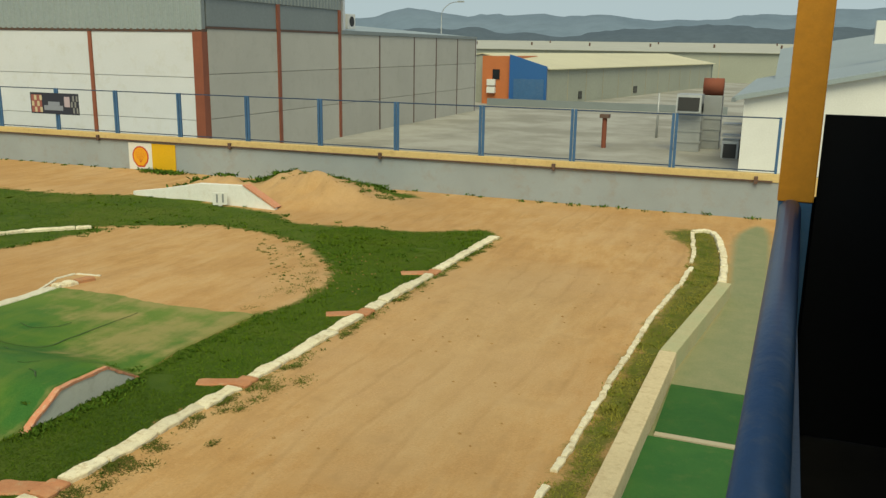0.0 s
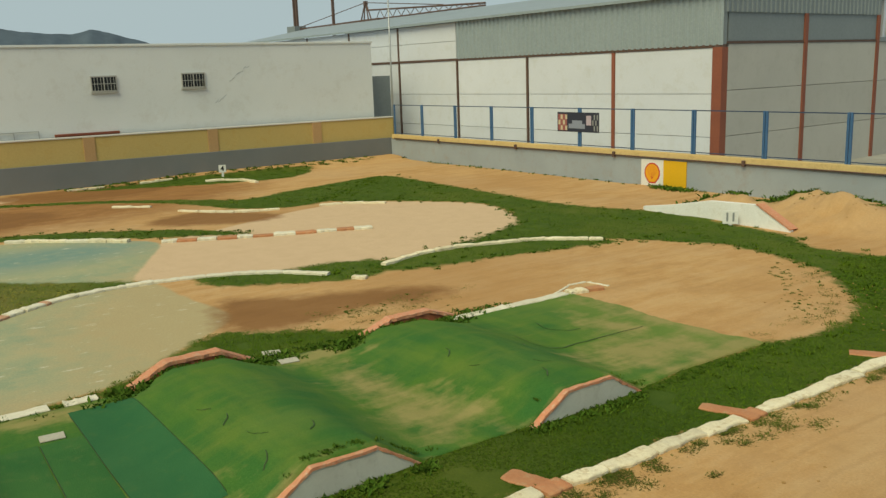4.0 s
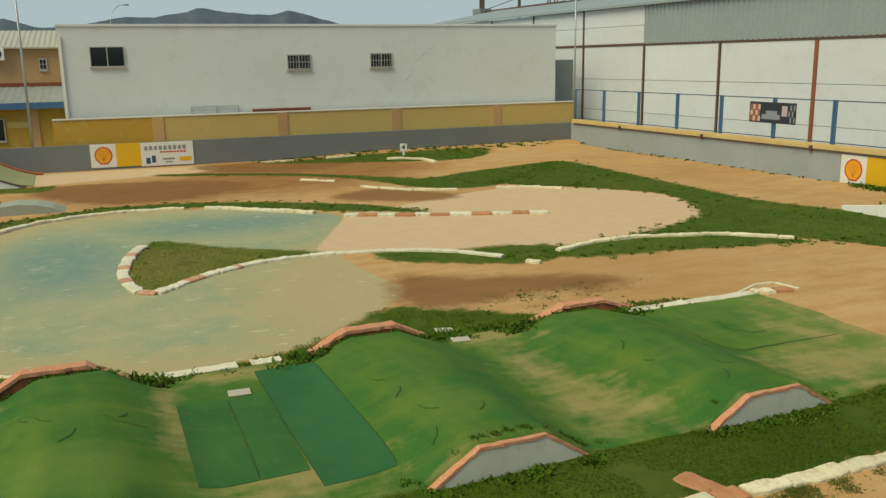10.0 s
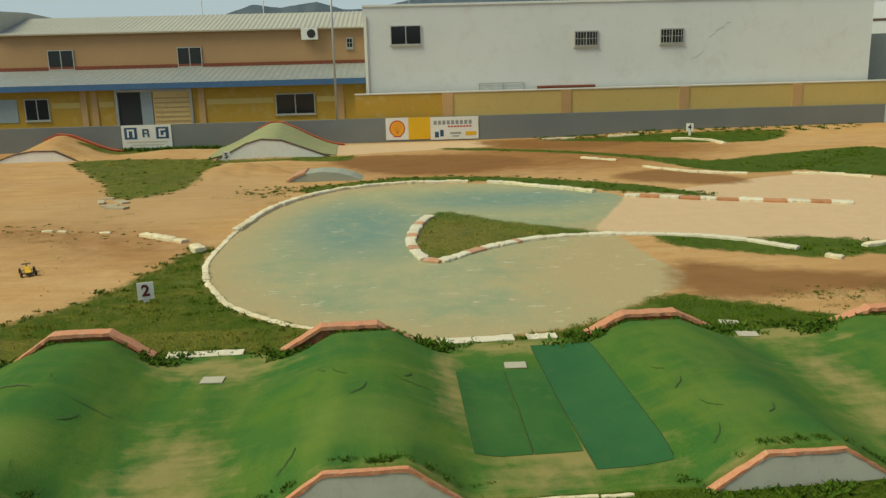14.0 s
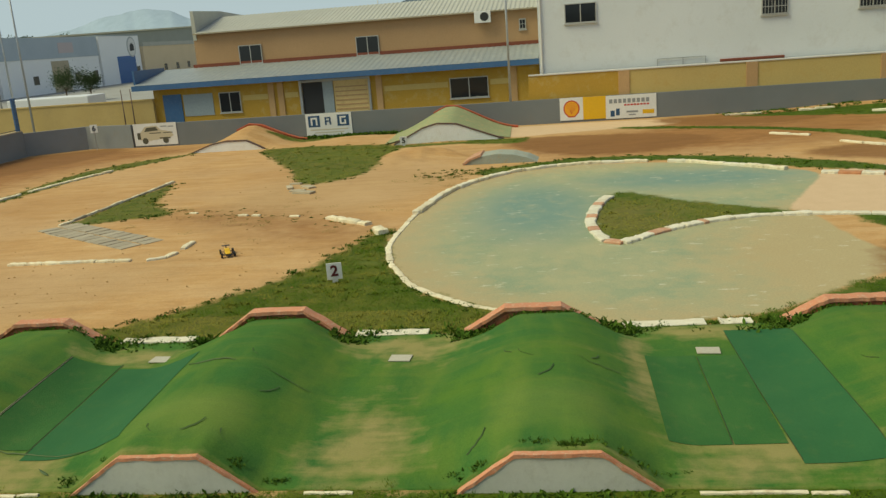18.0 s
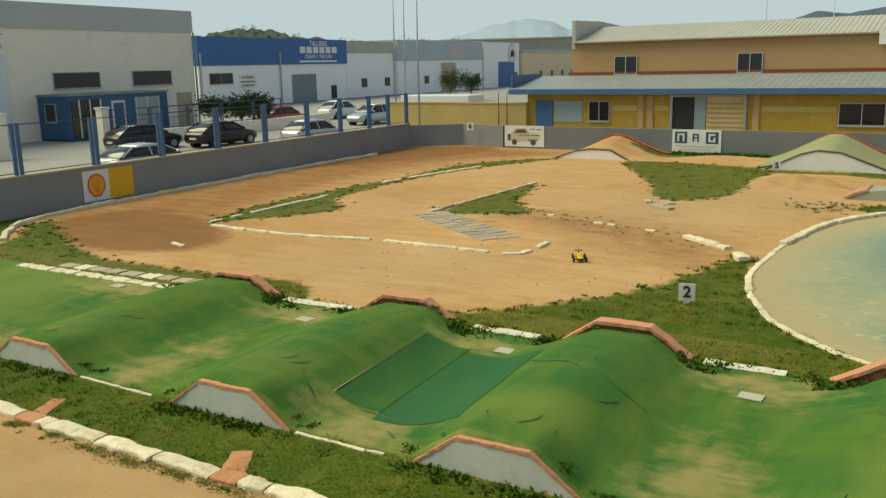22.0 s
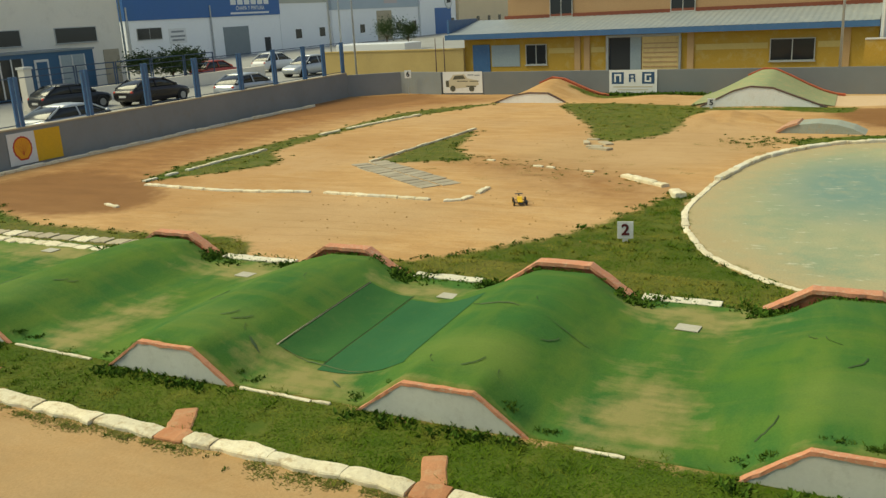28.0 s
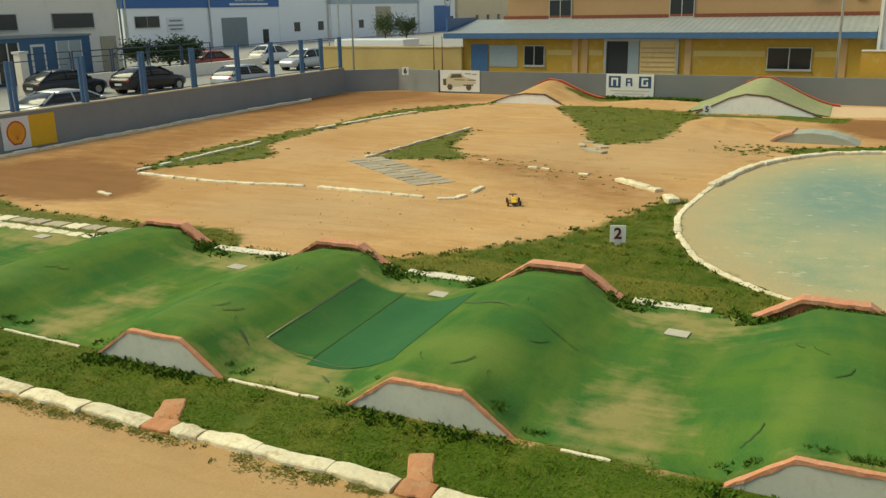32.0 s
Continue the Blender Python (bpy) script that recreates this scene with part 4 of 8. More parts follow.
def build_ground():
    xs = np.array(axis_steps([(-4000, -800, 800), (-800, -200, 150), (-200, -60, 35), (-60, -41.5, 3), (-41.5, -30, 0.16), (-30, -14, 0.125), (-14, -5, 0.09), (-5, 1.6, 0.13), (1.6, 10, 2), (10, 100, 30), (100, 700, 200), (700, 4000, 1100)]) + [4000.0])
    ys = np.array(axis_steps([(-4000, -800, 800), (-800, -200, 150), (-200, -50, 35), (-50, -24.6, 3), (-24.6, -13.5, 0.14), (-13.5, 20, 0.11), (20, 25.6, 0.14), (25.6, 60, 5), (60, 200, 35), (200, 800, 150), (800, 4000, 800)]) + [4000.0])
    X, Y = np.meshgrid(xs, ys, indexing="ij")
    x, y = X.ravel(), Y.ravel()
    inside = (y < wall_a_y(x)) & (y > wall_c_y(x)) & (x > wall_b_x(y) - 0.6) & (x < 3.0)
    z = np.where(inside, ground_height(x, y), 0.0)
    nx, ny = len(xs), len(ys)
    idx = np.arange(nx * ny).reshape(nx, ny)
    quads = np.stack([idx[:-1, :-1], idx[1:, :-1], idx[1:, 1:], idx[:-1, 1:]], -1).reshape(-1, 4)
    values = {
        "grass": np.where(inside, region_value(x, y, GRASS, 0.9), 0),
        "pool": np.where(inside, region_value(x, y, [POOL], 0.4), 0),
        "concrete": np.where(inside, region_value(x, y, [OVAL, APRON], 0.4), 0),
        "damp": region_value(x, y, DAMP, 1.1),
        "sand": region_value(x, y, SAND, 2.0),
        "lane": region_value(x, y, [LANE], 0.3) * 0.9,
        "blue": np.clip(np.maximum(1.25 - np.hypot((x + 20.9) / 4.0, (y + 0.1) / 2.0), 1.15 - np.hypot((x + 23.9) / 2.2, (y - 4.4) / 4.4)), 0, 1),
        "dusty": np.clip(1.0 - (region_value(x, y, [POOL], 3.4) - 0.5) * 2.3, 0, 1) * np.clip((4.5 - y) / 3, 0.25, 1) + np.clip(1.75 - np.hypot((x + 15.6) / 3.0, (y - 5.9) / 2.3), 0, 1),
        "dry": dryness(x, y),
        "brown": region_value(x, y, BROWN, 3.0),
        "dull": region_value(x, y, [DULL], 5.0),
        "yard": np.where(inside, 0.0, 1.0),
    }
    me = bpy.data.meshes.new("ground")
    me.vertices.add(nx * ny)
    me.vertices.foreach_set("co", np.stack([x, y, z], 1).ravel())
    me.loops.add(quads.size)
    me.loops.foreach_set("vertex_index", quads.ravel())
    me.polygons.add(len(quads))
    me.polygons.foreach_set("loop_start", np.arange(0, quads.size, 4))
    me.update(calc_edges=True)
    for key, val in values.items():
        at = me.attributes.new(key, "FLOAT", "POINT")
        at.data.foreach_set("value", val.astype(np.float32))
    me.polygons.foreach_set("use_smooth", [True] * len(quads))
    me.materials.append(M_GROUND)
    tagged(new("ground", me), "sandy dirt race track with grass, painted concrete and paved yards", "ground", kind="structure")


build_ground()


def gz(x, y):
    return float(ground_height(np.array([float(x)]), np.array([float(y)]))[0])


solid("pavement", Geo().box(-120, -68.9, -0.2, 8, -24.6, 0.016), M_PAVING, "pale concrete forecourt and street beyond the wall", "pavement")


# ---- boundary walls ----
def wall_run(name, pts, width, z1, material, label, z0=-0.3):
    geo = Geo()
    for a, b in zip(pts, pts[1:]):
        geo.beam(a, b, width, z0, z1)
    return solid(name, geo, material, label, "wall")


def off(p, dx, dy):
    return (p[0] + dx, p[1] + dy)


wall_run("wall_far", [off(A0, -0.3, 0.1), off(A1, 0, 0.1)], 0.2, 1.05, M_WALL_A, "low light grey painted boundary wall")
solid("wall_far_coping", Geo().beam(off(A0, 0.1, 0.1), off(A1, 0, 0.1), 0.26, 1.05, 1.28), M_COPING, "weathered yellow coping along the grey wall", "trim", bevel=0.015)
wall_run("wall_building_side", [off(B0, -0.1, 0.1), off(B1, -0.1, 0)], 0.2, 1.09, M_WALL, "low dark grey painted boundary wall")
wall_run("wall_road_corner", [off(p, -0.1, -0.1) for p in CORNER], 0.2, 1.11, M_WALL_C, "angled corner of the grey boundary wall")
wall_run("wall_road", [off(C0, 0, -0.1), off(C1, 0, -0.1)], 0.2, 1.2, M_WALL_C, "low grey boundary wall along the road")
solid("wall_road_coping", Geo().beam(off(C0, 0.05, -0.1), off(C1, 0, -0.1), 0.25, 1.2, 1.25), M_SLAB, "thin pale coping on the road wall", "trim", bevel=0.01)
# yellow upper wall behind the grey one
Y0, Y1 = (wall_b_x(24.8) - 0.33, 24.85), (wall_b_x(-0.1) - 0.33, -0.1)
YS = (wall_b_x(4.1) - 0.33, 4.1)
wall_run("wall_yellow", [Y0, YS], 0.2, 2.14, M_YWALL, "pale yellow painted upper boundary wall")
wall_run("wall_yellow_end", [YS, Y1], 0.2, 2.14, M_YELLOW, "deeper yellow end of the upper boundary wall")
solid("wall_yellow_coping", Geo().beam(off(Y0, 0, 0), Y1, 0.28, 2.14, 2.2), M_FRAME, "white coping on the yellow wall", "trim", bevel=0.01)
for y in (4.1, 9.55, 15.05, 20.4):
    x = wall_b_x(y) - 0.23
    solid("wall_pilaster", Geo().box(x - 0.02, y - 0.24, 1.0, x + 0.05, y + 0.24, 2.138), M_PILASTER, "tan pilaster on the yellow wall", "pilaster", bevel=0.008, group="wall pilasters")
# rusty pipe with brackets along the far coping
pipe = thing("wall_pipe", "thin rusty pipe with clips along the grey wall", "pipe", at=(0, 0, 0))
part("pipe", Geo().tube((A0[0] + 0.4, wall_a_y(A0[0] + 0.4) - 0.07, 1.08), (A1[0] - 0.4, wall_a_y(A1[0] - 0.4) - 0.07, 1.08), 0.022, n=8), M_BROWN, pipe, smooth=True)
for i in range(7):
    x = -34.2 + i * 5.7
    part("clip", Geo().box(x - 0.05, wall_a_y(x) - 0.12, 1.0, x + 0.05, wall_a_y(x) - 0.005, 1.2), M_BROWN, pipe, bevel=0.01)
# gate beside the end of the far wall
gate = thing("yellow_gate", "yellow metal sheet gate beside the grey wall", "gate", at=(1.83, 25.14, 0))
part("gate_leaf", Geo().box(-0.95, -0.02, 0.1, 0.95, 0.02, 1.25), M_COPING, gate)
for i in range(9):
    part("gate_bar", Geo().box(-0.9 + i * 0.22, -0.045, 0.1, -0.86 + i * 0.22, -0.021, 1.25), M_COPING, gate)
part("gate_post", Geo().box(-1.05, -0.05, -0.1, -0.96, 0.05, 1.4), M_BLUE_DARK, gate)


# ---- blue fence panels ----
def fence_panel(width, z0, z1, double):
    f = thing("steel_fence", "blue painted steel fence section with square posts", "fence", "blue fence sections")
    w = 0.075
    for x in (0.05, width - 0.05):
        part("post", Geo().box(x - w / 2, -0.03, z0, x + w / 2, 0.03, z1), M_BLUE, f, bevel=0.006)
    part("top_rail", Geo().box(0.05 + w / 2, -0.015, z1 - 0.045, width - 0.05 - w / 2, 0.015, z1 - 0.01), M_BLUE_DARK, f)
    part("bottom_rail", Geo().box(0.05 + w / 2, -0.015, z0 + 0.05, width - 0.05 - w / 2, 0.015, z0 + 0.08), M_BLUE_DARK, f)
    return f


post_x = [-38.3, -35.75, -33.0, -30.3, -27.6, -24.77, -22.02, -19.25, -16.45, -13.65, -10.9, -8.04, -5.19, -2.3, 0.53]
turn_a = math.degrees(math.atan2(A1[1] - A0[1], A1[0] - A0[0]))
for a, b in zip(post_x, post_x[1:]):
    f = fence_panel(b - a, 1.281, 2.82, True)
    f.matrix_world = pose(a, wall_a_y(a) + 0.1, 0, 0, 0, turn_a)
turn_c = math.degrees(math.atan2(C1[1] - C0[1], C1[0] - C0[0]))


def road_fence_panel(width, z0, z1):
    f = thing("road_fence", "blue steel fence section on the road wall", "fence", "blue road fence sections")
    for x in (-0.09, 0.09):
        part("post", Geo().box(x - 0.06, -0.035, z0, x + 0.06, 0.035, z1), M_BLUE, f, bevel=0.006)
    part("top_rail", Geo().box(0.15, -0.012, z1 - 0.06, width - 0.15, 0.012, z1 - 0.03), M_BLUE_DARK, f)
    part("bottom_rail", Geo().box(0.15, -0.012, z0 + 0.05, width - 0.15, 0.012, z0 + 0.075), M_BLUE_DARK, f)
    return f


road_posts = [-39.2, -37.4, -35.65, -33.2, -30.7, -27.85, -25.05, -22.2, -19.35, -16.55, -13.7, -10.9, -8.1]
for a, b in zip(road_posts, road_posts[1:]):
    f = road_fence_panel(b - a, 1.251, 2.8)
    f.matrix_world = pose(a, wall_c_y(a) - 0.1, 0, 0, 0, turn_c)


# ---- washboard section: carpet, mats, side panels ----
def carpet_height(x, y):
    dip = 0.07 * np.clip(1 - (x - back_x(y) - 0.24) / 0.5, 0, 1)      # the carpet sags before the far plates
    return np.maximum(mogul_height(x, y) - dip, 0) + 0.012 * (noise2(x, y, 1.1, 8) - 0.5) + 0.02 * (noise2(x, y, 0.5, 9) - 0.5) + 0.026


def carpet_z(x, y):
    return float(carpet_height(np.array([float(x)]), np.array([float(y)]))[0])


def grid_mesh(name, U, V, xyz, material, values=None):
    """A mesh over the parameter grid U x V; xyz gives the arrays of places."""
    u, v = np.meshgrid(U, V, indexing="ij")
    x, y, z = (a.ravel() for a in xyz(u, v))
    idx = np.arange(u.size).reshape(u.shape)
    quads = np.stack([idx[:-1, :-1], idx[1:, :-1], idx[1:, 1:], idx[:-1, 1:]], -1).reshape(-1, 4)
    me = bpy.data.meshes.new(name)
    me.from_pydata(np.stack([x, y, z], 1).tolist(), [], quads.tolist())
    for key, fn in (values or {}).items():
        at = me.attributes.new(key, "FLOAT", "POINT")
        at.data.foreach_set("value", fn(x, y).astype(np.float32))
    me.polygons.foreach_set("use_smooth", [True] * len(quads))
    me.materials.append(material)
    return me


def worn(x, y):
    spots = [(-8.6, -2.1, 1.7, 0.9), (-8.65, 6.15, 1.3, 1.0), (-11.6, -1.9, 0.8, 1.4), (-11.85, 2.1, 0.5, 1.3), (-8.8, -9.8, 1.8, 0.8), (-8.3, -5.9, 0.8, 1.2), (-11.85, 6.1, 0.9, 1.1), (-11.7, -9.5, 0.8, 1.6), (-11.6, -6.1, 0.5, 1.2), (-10.65, 1.1, 2.2, 0.3), (-8.4, 2.3, 0.7, 1.3), (-8.15, 1.9, 0.55, 1.1), (-9.95, 6.1, 1.6, 0.6), (-11.6, -14, 0.9, 2), (-8.5, -14.5, 0.7, 3), (-8.37, 10.8, 1.0, 1.2), (-9.87, 11.8, 3.0, 0.8), (-8.57, 10.1, 1.3, 1.6), (-9.77, 10.8, 1.5, 0.7), (-7.57, 11.3, 1.3, 2.6), (-8.97, 11.8, 2.2, 0.7)]
    w = np.zeros(x.shape)
    for cx, cy, rx, ry in spots:
        w = np.maximum(w, 1.0 - np.hypot((x - cx) / rx, (y - cy) / ry) * 0.8)
    edge = np.minimum(front_x(y) - x, x - back_x(y))
    return np.clip(np.maximum(w, 0.55 - edge * 1.6), 0, 1)


def faded(x, y):
    f = np.clip((y - 8.8) / 3.0, 0, 1) * 0.8 + np.clip((-13.2 - y) / 2.0, 0, 1) * 0.75
    return f + 0.55 * np.clip(1 - np.abs(x + 9.0) / 0.9, 0, 1) * smooth01((mogul_height(x, y) - 0.2) / 0.2) + 0.25 * np.clip(1 - np.abs(x + 8.3) / 0.8, 0, 1)


def carpet_xyz(u, v):
    y = v + (0.05 * np.sin(u * 9 + v) + 0.10 * (noise2(u * 4.2, v * 0 + 3, 2.0, 41) - 0.5) + 0.05 * (noise2(u * 20, v * 0 + 3, 2.0, 42) - 0.5)) * np.clip((v - 11.4) / 0.4, 0, 1)
    t = np.clip(u, 0, 1)
    near_edge = front_x(y) - 0.06 - 0.16 * noise2(y, 0 * y + 2, 1.3, 43) * np.clip((y - 8.9) / 0.5, 0, 1)
    x = back_x(y) + 0.22 + t * (near_edge - back_x(y) - 0.22)
    return x, y, np.where((u < 0) | (u > 1), -0.08, carpet_height(x, y))     # the edges are tucked into the ground


carpet = new("track_carpet", grid_mesh("track_carpet", np.r_[-1, np.linspace(0, 1, 70), 2], np.linspace(-19.8, 11.84, 330), carpet_xyz, M_CARPET, {"worn": worn, "faded": faded}))
tagged(carpet, "worn green outdoor carpet laid over the dirt moguls", "carpet")


def mat_strip(x0, x1, y0, y1, skew, label, material=None):
    def place(u, v):
        x = x0 + (x1 - x0) * u
        y = y0 + (y1 - y0) * v + skew * u
        return x, y, carpet_height(x, y) + 0.006
    ob = new("floor_mat", grid_mesh("floor_mat", np.linspace(0, 1, 26), np.linspace(0, 1, 9), place, material or M_MAT))
    return tagged(ob, label, "mat", "green floor mats")


mat_strip(-10.95, -8.52, 1.22, 1.86, -0.07, "dark green mat strip in the hollow between moguls")
mat_strip(-10.92, -8.52, 1.87, 2.40, -0.06, "dark green mat strip in the hollow between moguls")
mat_strip(-11.85, -8.1, 2.41, 3.24, -0.04, "long bluish green mat on the side of a mogul", M_MAT_B)
mat_strip(-11.3, -8.75, -6.78, -6.08, 0.1, "dark green mat strip in the hollow between moguls")
mat_strip(-11.15, -8.5, -6.03, -4.82, 0.08, "bluish green mat in the hollow between moguls", M_MAT_B)
strip = mat_strip(-11.3, -8.75, -6.81, -6.788, 0.1, "tan edging strip along a green mat", M_SLAB)
strip.name = "edging_strip"
tagged(strip, category="edging", group="mat edgings")



krnd = random.Random(5)


def seam(pts, wide):
    """A lifted, cracked seam or a wrinkle of the carpet: a thin folded strip, dark for its crease shade."""
    geo = Geo()
    line = spline(pts, False, 5)
    vs = []
    for i, (x, y) in enumerate(line):
        w = wide * (0.5 + 0.5 * krnd.random()) * math.sin(math.pi * (i + 0.5) / len(line)) + 0.003
        x += krnd.uniform(-0.015, 0.015)
        z = carpet_z(x, y) + 0.01
        vs += [(x - w, y, z), (x, y, z + 0.006), (x + w, y + 0.01, z)]
    fs = []
    for i in range(len(line) - 1):
        a = 3 * i
        fs += [(a, a + 1, a + 4, a + 3), (a + 1, a + 2, a + 5, a + 4)]
    geo.add(vs, fs)
    ob = solid("carpet_seam", geo, M_LEAF, "dark strip along a carpet seam, crease shade in its colour", "seam", kind="", group="carpet seams")
    return ob


for pts, w in (([(-10.55, -4.75), (-10.35, -4.5), (-10.3, -4.15), (-10.22, -3.95)], 0.022), ([(-10.15, -3.6), (-9.95, -3.2), (-9.9, -2.95)], 0.012), ([(-10.17, 0.33), (-10.03, 0.52), (-10.01, 0.82)], 0.014), ([(-10.77, 9.94), (-10.37, 9.84), (-10.07, 10.04), (-10.02, 10.29)], 0.012), ([(-10.43, 9.14), (-9.9, 9.0), (-9.52, 9.07), (-9.46, 9.6), (-9.44, 10.24), (-9.41, 11.16)], 0.014), ([(-8.3, -5.6), (-8.15, -5.4)], 0.03), ([(-8.6, -7), (-8.45, -6.75)], 0.03), ([(-9.8, -13.4), (-9.7, -13.1)], 0.03), ([(-10.88, 1.87), (-10.23, 1.85), (-9.43, 1.83), (-8.52, 1.79)], 0.014), ([(-11.69, 2.4), (-10.69, 2.39), (-9.49, 2.37), (-8.19, 2.37)], 0.016), ([(-11.75, 3.22), (-10.55, 3.22), (-9.35, 3.21), (-8.15, 3.2)], 0.013), ([(-11.3, -6.06), (-10.5, -6.03), (-9.7, -6), (-8.65, -5.96)], 0.016), ([(-11.3, -6.8), (-10.5, -6.77), (-9.8, -6.74), (-8.8, -6.69)], 0.012), ([(-8.75, -6.6), (-8.68, -6.2), (-8.62, -5.8), (-8.5, -5.15)], 0.012)):
    seam(pts, w)
for c in MOGULS:                                   # wrinkles on the backs of the moguls, crease shade drawn as dark strips
    for k in range(5):
        x, y, s = krnd.uniform(-10.8, -8.2), c + krnd.uniform(-0.75, 0.75), krnd.choice((-1, 1))
        n = krnd.uniform(0.12, 0.32)
        seam([(x, y), (x + n * 0.5, y + s * n * 0.15), (x + n, y + s * n * 0.6)], krnd.uniform(0.006, 0.012))


def side_panel(y, x, inward, rise, half=0.97, label="", thick=0.23, face=None, cap=0.02):
    """Concrete end plate of a mogul: an upright trapezoid under a broad, thin, chipped orange cap."""
    p = thing("jump_side_panel", label or "grey concrete mogul end plate with a worn orange cap", "concrete panel", "mogul end plates", (x, y, 0), krnd.uniform(-0.8, 0.8))
    top = 0.41
    ring = [(0, -half, -0.12), (0, half, -0.12), (0, half, 0.0), (0, top, rise), (0, -top, rise), (0, -half, 0.0)]
    part("panel", Geo().extrude(ring, ((thick - 0.03) * inward, 0, 0)), face or M_PANEL, p)
    path = [(-half - 0.03, -0.02), (-top, rise), (top, rise), (half + 0.03, -0.02)]
    line = [(lerp(a[0], b[0], k / 9), lerp(a[1], b[1], k / 9)) for a, b in zip(path, path[1:]) for k in range(9)] + [path[-1]]
    n = len(line)
    front = [(-0.014 + krnd.uniform(-0.008, 0.01)) * inward for _ in line]
    back = [(thick + krnd.uniform(-0.02, 0.02)) * inward for _ in line]
    lift = [cap + krnd.uniform(-0.006, 0.006) for _ in line]
    drop = [0.012 + abs(krnd.gauss(0, 0.009)) for _ in line]
    vs = [(d, a, b + h) for d, (a, b), h in zip(front, line, lift)] + [(d, a, b + h * 0.8) for d, (a, b), h in zip(back, line, lift)]
    vs += [(d, a, b - h) for d, (a, b), h in zip(front, line, drop)] + [(d, a, b - 0.03) for d, (a, b) in zip(back, line)]
    fs = []
    for i in range(n - 1):
        fs += [(i, i + 1, n + i + 1, n + i), (2 * n + i + 1, 2 * n + i, 3 * n + i, 3 * n + i + 1), (i + 1, i, 2 * n + i, 2 * n + i + 1), (n + i, n + i + 1, 3 * n + i + 1, 3 * n + i)]
    fs += [(0, n, 3 * n, 2 * n), (n - 1, 3 * n - 1, 4 * n - 1, 2 * n - 1)]
    part("rim", Geo().add(vs, fs), M_ORANGE_TOP, p, "chipped orange painted cap")
    return p


for y, h in zip(MOGULS, RISE_NEAR):
    side_panel(y, front_x(y), -1, h - 0.02)
for (y, h), dy in zip(zip(MOGULS, RISE_FAR), (-0.1, -0.2, -0.06, -0.2, 0.0, 0.3)):
    side_panel(y + dy, back_x(y) - 0.06, 1, h + 0.02, 1.0, "orange topped red-brown plate at the far end of a mogul", 0.19, M_REDPLATE, 0.03)


# ---- kerbs ----
def stone_mesh(name, material, seed, k=0.75):
    """A rough rounded kerb stone, one metre cube in size: lumpy top, ragged sides, worn ends."""
    rng = random.Random(seed)
    nx, prof = 11, [(-0.5, -0.5), (-0.5, 0.3), (-0.45, 0.44), (-0.22, 0.49), (0.0, 0.5), (0.22, 0.49), (0.45, 0.44), (0.5, 0.3), (0.5, -0.5)]
    edge_a, edge_b, crest = ([lerp(rough[i // 2], rough[i // 2 + 1], i % 2 * 0.5) for i in range(nx)] for rough in ([rng.uniform(-0.13, 0.12) * k for _ in range(7)] for _ in range(3)))
    vs, fs = [], []
    for i in range(nx):
        t = -0.5 + i / (nx - 1)
        end = max(0.0, abs(t) - 0.42) / 0.08
        for j, (u, w) in enumerate(prof):
            side = edge_a[i] if u < 0 else edge_b[i]
            uu = u * (1 - 0.03 * end) + side * min(1.0, abs(u) * 2)
            ww = w + (crest[i] * 0.7 + rng.uniform(-0.025, 0.025) * k - 0.05 * end if w > 0.2 else 0.0)
            vs.append((t + rng.uniform(-0.012, 0.012) * (abs(t) < 0.49), uu, ww))
    n = len(prof)
    for i in range(nx - 1):
        fs += [(i * n + j, (i + 1) * n + j, (i + 1) * n + j + 1, i * n + j + 1) for j in range(n - 1)]
    fs += [tuple(range(n)), tuple(range((nx - 1) * n, nx * n))[::-1]]
    me = bpy.data.meshes.new(name)
    me.from_pydata(vs, [], [f[::-1] for f in fs])
    me.polygons.foreach_set("use_smooth", [False for f in fs])
    me.materials.append(material)
    return me


STONES_W = [stone_mesh("kerb_stone", M_WHITE_KERB, s, 1.0) for s in range(7)]
STONES_R = [stone_mesh("kerb_stone", M_RED_KERB, s + 20, 0.4) for s in range(4)]
STONES_P = [stone_mesh("kerb_stone", M_PAINTWHITE, s + 60) for s in range(4)]
STONES_F = [stone_mesh("kerb_stone", M_FADEDRED, s + 80, 0.4) for s in range(3)]
STONES_G = [stone_mesh("kerb_stone", M_SLAB, s + 40) for s in range(4)]
krand = random.Random(11)


def stone(parent, x, y, turn, length, width, height, pool, sink=0.05, z=None):
    ob = part("kerb_stone", krand.choice(pool), None, parent)
    z = gz(x, y) if z is None else z
    m = pose(x, y, z + (height - sink) / 2, krand.uniform(-1, 1), krand.uniform(-0.6, 0.6), turn)
    ob.matrix_basis = m @ Matrix.Diagonal((length, width, height + sink, 1))
    return ob


